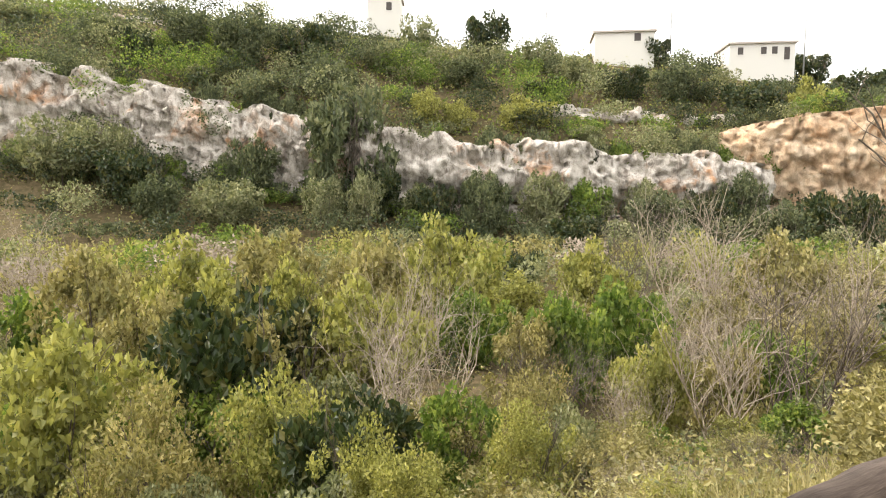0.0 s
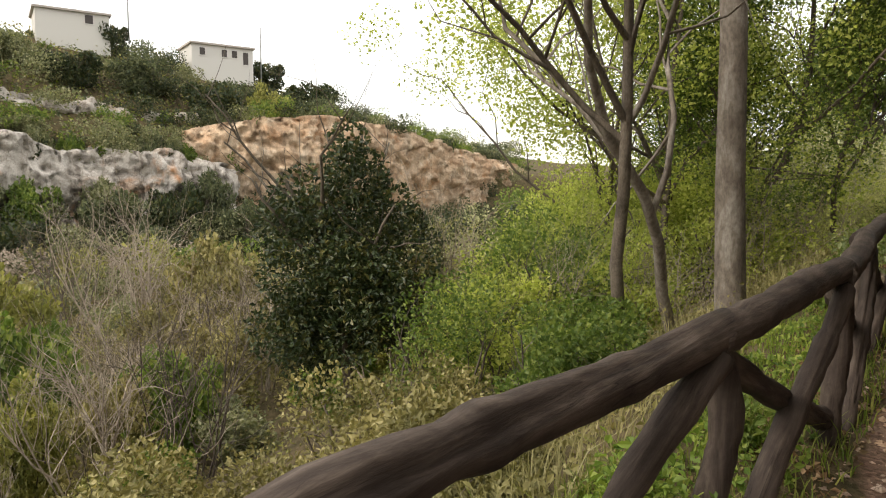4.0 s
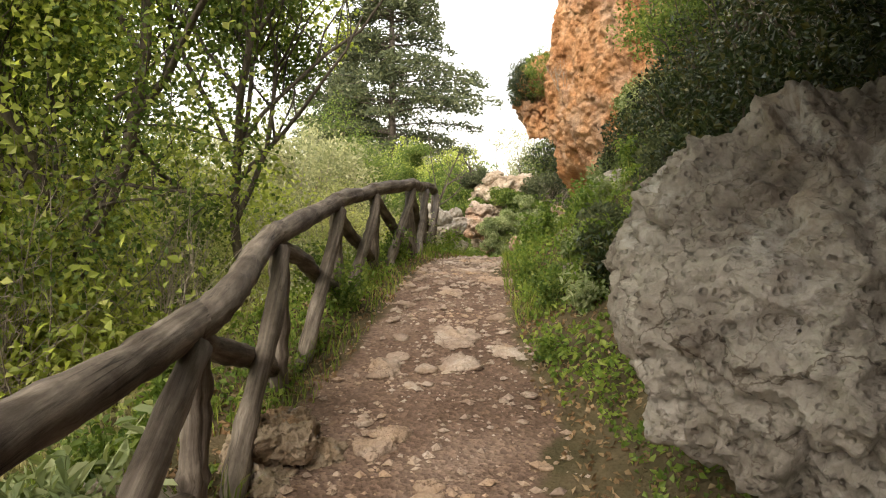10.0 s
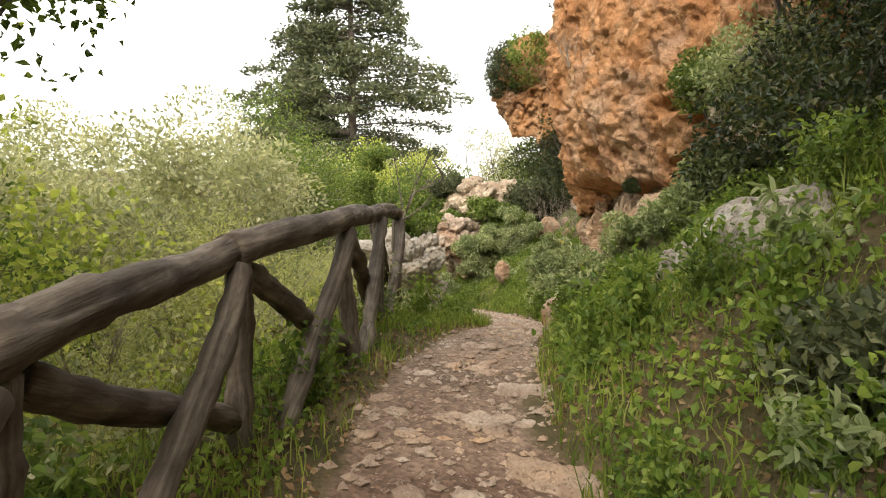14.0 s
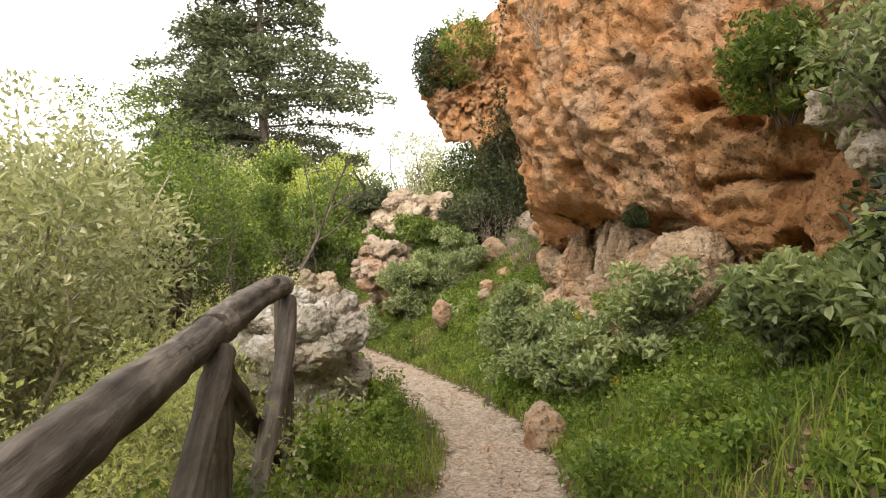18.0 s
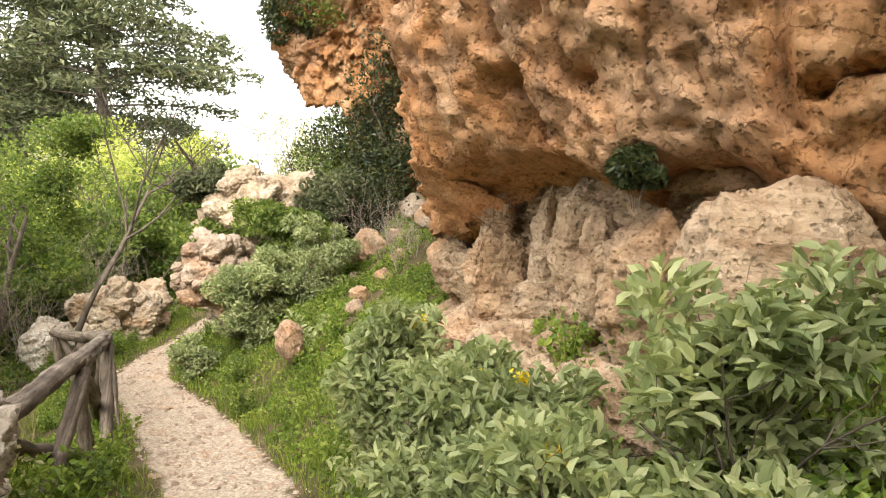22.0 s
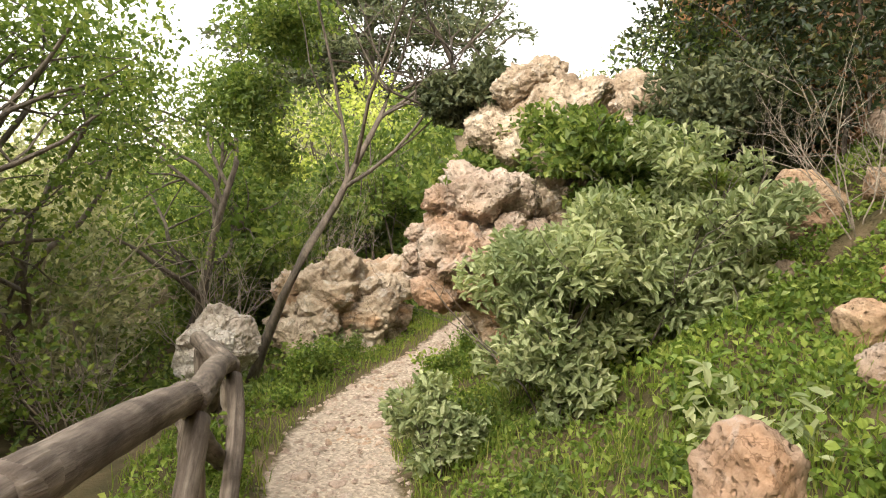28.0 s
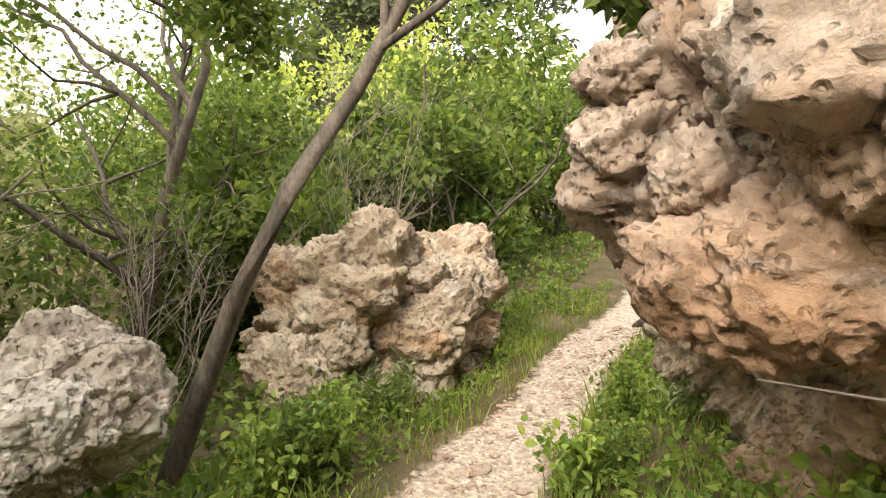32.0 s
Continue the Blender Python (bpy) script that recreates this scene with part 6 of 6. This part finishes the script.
# greenery on the cliffs
for k, (x, y, z, w, h, m, txt) in enumerate([
        (25.6, 2.6, 4.35, 0.55, 0.6, TWIG, "dry grey shrub growing from the orange cliff"),
        (22.9, 1.15, 3.2, 0.55, 0.8, LEAF_GREEN, "green shrub growing from the cliff, with yellow flowers"), (21.6, 1.0, 2.9, 0.9, 1.2, LEAF_GREY, "grey-green shrub on the cliff"), (20.0, 0.9, 2.7, 1.0, 1.6, LEAF_DARK, "hanging green shrub on the cliff"),
        (18.2, 0.7, 2.7, 1.0, 1.8, LEAF_DARK, "dark green shrub under the cliff"), (16.4, 0.6, 2.6, 1.0, 1.8, LEAF_DARK, "dark shrub under the cliff"), (14.9, 0.3, 3.0, 0.9, 1.6, LEAF_DARK, "dark shrub above the boulder"),
        (31.5, 1.3, 5.0, 1.2, 2.2, LEAF_DARK, "dark greenery hanging over the alcove"), (34.0, 2.0, 4.5, 1.2, 2.2, LEAF_DARK, "dark greenery on the cliff top"), (36.5, 2.8, 3.2, 1.2, 2.4, LEAF_GREEN, "greenery on the cliff edge"), (33.0, 1.6, 6.2, 1.2, 1.8, LEAF_DARK, "ivy at the top of the cliff")] + [
        (36.2, 2.7, 0.6, 1.3, 4.2, LEAF_DARK, "tall dark shrub filling the alcove"), (38.0, 2.6, 0.4, 1.4, 4.6, LEAF_DARK, "tall dark shrub filling the alcove"), (40.2, 3.2, 0.2, 1.5, 4.6, LEAF_GREEN, "tall green shrub beyond the outcrop"), (35.2, 2.4, 1.2, 0.9, 2.6, LEAF_DARK, "dark shrub in the alcove")] + [
        (33.3, 4.4, 1.35, 0.8, 0.7, LEAF_GREEN, "green plants on the outcrop"), (34.0, 4.9, 1.3, 0.7, 0.6, LEAF_GREEN, "green plants on the outcrop"), (33.6, 3.6, 1.0, 0.7, 0.7, LEAF_GREEN, "green plants on the outcrop"), (34.3, 3.3, 1.6, 0.8, 0.9, LEAF_NEEDLE, "dark green plants on the outcrop"), (34.6, 5.6, 1.9, 0.6, 0.7, LEAF_NEEDLE, "dark green plants on the outcrop"), (33.7, 5.5, 1.0, 0.6, 0.55, LEAF_GREEN, "green plants on the outcrop"), (33.2, 4.0, 0.8, 0.6, 0.6, LEAF_GREEN, "green plants on the outcrop"), (24.56, 1.8, 2.2, 0.15, 0.2, LEAF_DARK, "small ivy tuft on the orange cliff"), (8.6, 2.0, 2.75, 0.5, 0.5, LEAF_DARK, "dark ivy hanging from the overhang"), (9.6, 2.3, 2.8, 0.6, 0.6, LEAF_DARK, "dark ivy hanging from the overhang"), (11.0, 2.5, 2.95, 0.6, 0.6, LEAF_DARK, "dark ivy hanging from the overhang"), (12.2, 2.5, 3.1, 0.5, 0.6, LEAF_DARK, "dark ivy hanging from the overhang"), (9.8, 1.95, 1.3, 0.2, 0.25, LEAF_GREEN, "green plant growing from the rock wall")] + [
        
        (15.2, 1.3, 2.0, 0.7, 1.1, LEAF_DARK, "dark shrub on the bank"), (16.3, 1.5, 1.9, 0.6, 0.8, LEAF_NEEDLE, "dark broom-like shrub on the bank"), (17.3, 1.2, 2.3, 0.8, 1.2, LEAF_DARK, "dark shrub on the bank"), (19.0, 1.2, 2.3, 0.8, 1.1, LEAF_DARK, "dark shrub on the bank"), (20.3, 1.5, 2.2, 0.7, 1.0, LEAF_DARK, "dark shrub on the bank"), (15.6, 2.1, 1.3, 0.4, 0.5, LEAF_DARK, "low dark plant on the bank"), (16.9, 2.2, 1.4, 0.5, 0.55, LEAF_NEEDLE, "low broom-like plant on the bank"), (14.6, 0.9, 2.2, 0.8, 1.6, LEAF_DARK, "dark hanging shrub under the cliff"), (16.0, 0.7, 3.4, 1.0, 1.8, LEAF_DARK, "dark hanging shrub under the cliff"), (17.6, 0.8, 3.8, 1.1, 1.8, LEAF_DARK, "dark hanging shrub under the cliff"), (19.4, 0.9, 3.6, 1.0, 1.8, LEAF_GREEN, "green hanging shrub under the cliff"), (21.0, 1.0, 4.0, 0.9, 1.6, LEAF_GREEN, "green hanging shrub under the cliff"), (20.0, 2.2, 1.4, 0.35, 0.4, LEAF_GREEN, "low green plant on the bank")] + [
        (30.2, 1.2, 5.0, 0.8, 2.0, LEAF_GREEN, "broom-like green shrub hanging in the alcove"), (28.9, 1.6, 4.4, 0.7, 1.6, LEAF_DARK, "dark ivy on the cliff edge"), (32.6, 1.4, 5.0, 1.0, 2.2, LEAF_DARK, "dark greenery over the alcove"), (35.5, 2.4, 5.0, 1.1, 2.0, LEAF_DARK, "ivy on the cliff"),
        (35.2, 3.9, 5.0, 0.7, 1.5, LEAF_DARK, "dark ivy on the hanging rock"), (34.9, 3.2, 5.2, 0.9, 2.0, LEAF_GREEN, "green ivy on the hanging rock"), (36.2, 4.0, 5.6, 0.7, 1.4, LEAF_DARK, "dark ivy on the hanging rock"), (30.2, 1.4, 5.0, 0.9, 2.4, LEAF_GREEN, "green ivy hanging over the alcove"),
        (13.0, 0.5, 3.4, 0.9, 1.2, LEAF_DARK, "dark greenery hanging from the rock wall"), (10.5, 1.6, 5.2, 0.9, 0.9, LEAF_DARK, "dark greenery hanging from the rock wall")]):
    if x > 28.5 and z < 5 and "outcrop" not in txt:
        low = ground_z(x, y)
        z, h = low, h + 0.7 * (z - low)
    if m is TWIG:
        bare_bush("shrub", (x, y, z), txt, w, h, 440 + k, TWIG, 14, 1, (8,), "cliff shrubs", 0.008)
    else:
        shrub("shrub", (x, y, z), txt, w, h, m, (5000 if x > 28.5 else 3400) if x > 13 else 2400, (0.085, 0.05) if x > 28.5 else (0.064, 0.036), 440 + k, group="cliff shrubs", n=40 if x > 28.5 else 26, stems=2 if x > 28.5 else 6, flowers=7 if "flowers" in txt else 0)
for k, (x, y, w, h) in enumerate([(31.4, 2.2, 0.7, 0.8), (32.6, 2.4, 0.8, 1.0), (34.9, 2.9, 0.9, 1.3)]):
    bare_bush("dead_bush", on(x, y), "grey tangle of dead branches in the alcove", w, h, 460 + k, TWIG, 9, 2, (6, 4), "dead branches", 0.008)

# greenery added above the view, to shade the path, railing and wall
for k, (x, y, z, w) in enumerate([(4.6, 1.9, 5.6, 1.3), (6.2, 2.4, 5.5, 1.4), (7.8, 2.7, 5.4, 1.4), (9.4, 2.9, 5.3, 1.4), (11.0, 2.6, 4.4, 1.1), (12.4, 2.3, 4.5, 1.1)]):
    shrub("shrub", (x, y, z), "unseen dark greenery added above the rock wall for shade", w, 1.5, LEAF_DARK, 5200, (0.085, 0.05), 760 + k, group="greenery over the wall", n=30)
# grey-leaved shrubs beside the path
for k, (x, y, w, h, n, f) in enumerate([(23.35, 1.95, 0.5, 1.0, 1600, 0), (24.75, 2.7, 0.5, 1.0, 1900, 3), (24.0, 2.6, 0.4, 0.8, 1300, 2), (23.6, 2.45, 0.36, 0.75, 1200, 4), (24.4, 2.25, 0.36, 0.6, 1100, 1), (25.1, 2.5, 0.36, 0.7, 1200, 2), (21.45, 1.85, 0.42, 0.85, 1200, 1), (20.4, 1.8, 0.45, 0.7, 1200, 1), (31.85, 4.6, 0.64, 1.85, 3200, 1), (32.2, 4.0, 0.65, 1.9, 2800, 0), (32.5, 3.4, 0.65, 1.6, 2200, 0), (31.7, 5.4, 0.36, 0.85, 1200, 0), (25.5, 2.9, 0.5, 1.3, 1900, 1)]):
    shrub("grey_leaved_shrub", on(x, y), "soft grey-green shrub with felted leaves" + (" and yellow flowers" if f else ""), w, h, LEAF_GREY, int(n * 1.9), (0.088, 0.036), 480 + k, n=22, group="grey-leaved shrubs", flowers=f, oval=True)


# ---- ground cover ----
def near_path(n, x0, x1, d0, d1, rng, edge=0.0):
    x = rng.uniform(x0, x1, n)
    d = rng.uniform(d0, d1, n)
    y = soft(x, PX, PY) + np.sign(d) * (np.interp(x, PX, PW) + np.abs(d)) + edge * rng.normal(size=n)
    return x, y


def blades(name, x, y, length, width, mat, label, rng):
    tuft = fbm(np.stack([x * 1.7, y * 1.7, 0 * x], -1), 3) + 0.25 * rng.normal(size=len(x))
    x, y, tuft = x[tuft > -0.12], y[tuft > -0.12], tuft[tuft > -0.12]
    z = land(x, y)[0]
    n = len(x)
    a = rng.uniform(0, 2 * math.pi, n)
    L = length * rng.uniform(0.4, 1.3, n) * np.clip(0.75 + tuft, 0.5, 1.4)
    side = np.stack([np.cos(a), np.sin(a), 0 * a], -1) * width * 0.5
    lean = np.stack([rng.normal(size=n), rng.normal(size=n), np.zeros(n)], -1) * 0.35
    b = np.stack([x, y, z - 0.01], -1)
    mid = b + (lean * 0.35 + (0, 0, 0.6)) * L[:, None]
    tip = b + (lean * 1.1 + (0, 0, 0.95)) * L[:, None]
    V = np.stack([b - side, b + side, mid + side * 0.7, mid - side * 0.7, tip], 1).reshape(-1, 3)
    k = np.arange(n)[:, None] * 5
    ob = part(name, V, [k + np.array([[0, 1, 2, 3]]), k + np.array([[3, 2, 4]])], mat, smooth=False)
    return tagged(ob, label, "grass", kind="stuff")


def cover(name, x, y, h, leaf, mat, label, rng, cat="ground cover"):
    z = land(x, y)[0]
    clump = np.clip(fbm(np.stack([x * 1.3, y * 1.3, 0 * x], -1), 3) + 0.35, 0.05, 1.2)
    x, y, z, clump = (q[clump > 0.12] for q in (x, y, z, clump))
    P = np.stack([x, y, z + rng.random(len(x)) * h * clump], -1)
    V, F = leaf_quads(P, leaf[0], leaf[1], rng, 0.35)
    return tagged(part(name, V, F, mat, smooth=False), label, cat, kind="stuff")


rc = np.random.default_rng(77)
x, y = near_path(46000, 15.5, 38, -2.4, -0.02, rc)
blades("grass", x, y, 0.19, 0.009, GRASS, "green grass on the bank beside the path", rc)
x, y = near_path(26000, 5, 39, 0.02, 1.2, rc)
blades("grass", x, y, 0.16, 0.009, GRASS, "green grass along the railing", rc)
x, y = near_path(34000, -2, 30, 1.0, 6, rc)
blades("dry_grass", x, y, 0.42, 0.01, DRYGRASS, "dry straw-coloured grass on the slope", rc)
x, y = near_path(58000, 14, 39, -3.6, -0.12, rc)
cover("herbs", x, y, 0.28, (0.055, 0.038), NETTLE, "low green herbs on the bank", rc)
x, y = near_path(26000, 19.5, 26, -2.5, -0.2, rc)
cover("herbs", x, y, 0.42, (0.045, 0.03), NETTLE, "thick green herbs under the orange cliff", rc)
x, y = near_path(13000, 4, 14.5, -1.5, -0.3, rc)
cover("herbs", x, y, 0.26, (0.038, 0.028), NETTLE, "low green herbs at the foot of the rock wall", rc)
x, y = near_path(22000, 4, 40, 0.2, 1.1, rc)
cover("herbs", x, y, 0.2, (0.05, 0.035), NETTLE, "low green herbs along the railing", rc)
x, y = near_path(30000, -2, 22, 0.9, 6, rc)
cover("undergrowth", x, y, 0.6, (0.06, 0.035), LEAF_BROWN, "brownish undergrowth on the slope below the railing", rc)
x, y = near_path(26000, 15, 27, 0.9, 5, rc)
cover("undergrowth", x, y, 0.7, (0.06, 0.035), LEAF_LIGHT, "yellow-green undergrowth below the railing", rc)
x, y = near_path(16000, 15.5, 26, 0.7, 3.0, rc)
cover("undergrowth", x, y, 1.0, (0.05, 0.028), LEAF_OLIVE, "pale grey-green herbs on the slope below the railing", rc)
x, y = near_path(46000, 26.5, 38, -5, -1.8, rc)
cover("undergrowth", x, y, 0.4, (0.055, 0.034), NETTLE, "green undergrowth in the alcove", rc)
x, y = near_path(22000, 33, 48, 0.6, 8, rc)
cover("undergrowth", x, y, 0.5, (0.1, 0.06), LEAF_GREEN, "green undergrowth around the bend", rc)


def weed(name, label, h, w, mat, count, leaf, seed):
    """One weed: a few stalks with oval leaves up them."""
    rng = np.random.default_rng(seed)
    t = thing(name, (0, 0, -200), label, "plant", "weeds on the banks")
    lines, pts = [], []
    for k in range(9):
        a, q = rng.uniform(0, 6.28), rng.uniform(0.1, 1)
        top = np.array([math.cos(a) * w * q, math.sin(a) * w * q, h * rng.uniform(0.55, 1)])
        s = np.linspace(0, 1, 5)[:, None]
        lines.append((top * s + np.array([0, 0, 0.1 * h]) * np.sin(s * 3.1), np.linspace(0.005, 0.002, 5)))
        f = rng.uniform(0.15, 1.02, count // 9)[:, None]
        pts.append(top * f + rng.normal(size=(count // 9, 3)) * 0.05 * (0.5 + h))
    P = np.concatenate(pts)
    P[:, 2] = np.maximum(P[:, 2], 0.01)
    part("stem", *tubes(lines[:1], 4, 3), mat, t)
    part("foliage", *joined([tubes(lines[1:], 4, 3), leaf_ovals(P, leaf[0], leaf[1], rng, 0.25)]), mat, t, smooth=False)
    return t


weeds = [weed("weed", "tall leafy green weed on the bank", 0.42, 0.22, NETTLE, 340, (0.042, 0.026), 501), weed("weed", "low broad-leaved green weed", 0.26, 0.26, NETTLE, 320, (0.05, 0.034), 502), weed("weed", "young grey-leaved plant on the bank", 0.36, 0.24, LEAF_GREY, 300, (0.075, 0.03), 503), weed("weed", "fresh light-green weed on the bank", 0.34, 0.22, LEAF_GREEN, 380, (0.036, 0.024), 504)]
for k in range(190):
    xx = rc.uniform(14.6, 36) if k % 5 else rc.uniform(5, 14)
    low, high = (0.08, 1.9) if xx > 14.6 else (0.3, 0.9)
    dd = rc.uniform(low, high) if k % 4 else -rc.uniform(0.2, 0.9)
    yy = float(soft(np.array([xx]), PX, PY)[0]) - np.sign(dd) * float(np.interp(xx, PX, PW)) - dd
    s = rc.uniform(0.6, 1.4)
    ob = copy_thing(weeds[rc.choice(4, p=(0.34, 0.3, 0.1, 0.26))], pose(xx, yy, ground_z(xx, yy) - 0.01, 0, 0, rc.uniform(0, 360)))
    ob.scale = (s, s, s)
for ob in weeds:
    for o in (*ob.children_recursive, ob):
        bpy.data.objects.remove(o)


# ---- loose stones on the path ----
def stones(n, x0, x1, lo, hi, rng, wide=1.0):
    x = rng.uniform(x0, x1, n)
    d = rng.uniform(-1, 1, n) * wide
    y = soft(x, PX, PY) + d * np.interp(x, PX, PW)
    s = lo * (hi / lo) ** (rng.random(n) ** 1.9)
    z = land(x, y)[0]
    base = np.array([(1, 0, 0), (-1, 0, 0), (0, 1, 0), (0, -1, 0), (0, 0, 1), (0, 0, -1)], float)
    F = np.array([(0, 2, 4), (2, 1, 4), (1, 3, 4), (3, 0, 4), (2, 0, 5), (1, 2, 5), (3, 1, 5), (0, 3, 5)])
    V = base[None] * (s[:, None] * np.array([1, 0.75, 0.5]))[:, None] * rng.uniform(0.6, 1.3, (n, 6, 1))
    a = rng.uniform(0, 6.28, n)
    ca, sa = np.cos(a)[:, None], np.sin(a)[:, None]
    V = np.stack([V[..., 0] * ca - V[..., 1] * sa, V[..., 0] * sa + V[..., 1] * ca, V[..., 2]], -1) + np.stack([x, y, z + s * 0.12], -1)[:, None]
    return V.reshape(-1, 3), (F[None] + 6 * np.arange(n)[:, None, None]).reshape(-1, 3)


V, F = stones(12000, 2, 38, 0.008, 0.05, rc, 1.15)
tagged(part("gravel", V, F, STONE, smooth=False), "small loose stones on the footpath", "gravel", kind="stuff")
slabs = [mesh_data("path_stone", *rock_shape(np.array([0.12, 0.09, 0.035]), 900 + k, 5, 0.3), STONE) for k in range(5)]
for k in range(130):
    x = rc.choice([rc.uniform(11.5, 19.5), rc.uniform(5, 35)], p=[0.35, 0.65])
    y = float(soft(np.array([x]), PX, PY)[0]) + rc.uniform(-0.95, 0.95) * float(np.interp(x, PX, PW))
    ob = new("path_stone", slabs[k % 5])
    s = rc.uniform(0.25, 0.9)
    ob.matrix_world = pose(x, y, ground_z(x, y) + 0.004, rc.uniform(-8, 8), rc.uniform(-8, 8), rc.uniform(0, 360)) @ Matrix.Diagonal((s, s, s, 1))
    tagged(ob, "flat worn stone embedded in the footpath", "stone", "stones in the path")
for k, (x, y, a, b, turn) in enumerate([(15.3, 3.5, 0.34, 0.22, 20), (14.75, 3.35, 0.3, 0.2, -15), (15.0, 3.05, 0.26, 0.16, 40), (14.6, 3.85, 0.3, 0.14, 10), (17.2, 3.3, 0.34, 0.16, 60), (17.7, 3.7, 0.3, 0.14, 75), (18.2, 3.35, 0.3, 0.13, 70), (16.6, 3.75, 0.26, 0.15, 50), (12.9, 3.2, 0.24, 0.16, 25), (13.5, 3.6, 0.22, 0.14, -20)]):
    ob = part("bedrock", *rock_shape(np.array([a, b, 0.07]), 930 + k, 16, 0.3, ledges=0.02), STONE)
    ob.matrix_world = pose(x, y, ground_z(x, y) - 0.035, 0, 0, turn)
    tagged(ob, "worn bedrock showing through the footpath", "stone", "bedrock in the path")
x, y = near_path(12000, 3, 22, -1.1, 0.7, rc)
P = np.stack([x, y, land(x, y)[0] + 0.012], -1)
V, F = leaf_quads(P, 0.045, 0.028, rc, 0.0)
V[:, 2] = np.minimum(V[:, 2], np.repeat(P[:, 2], 4) + 0.015)
tagged(part("leaf_litter", V, F, LITTER, smooth=False), "dry fallen leaves along the path", "leaf litter", kind="stuff")
for ob in protos.values():
    for o in (*ob.children_recursive, ob):
        bpy.data.objects.remove(o)
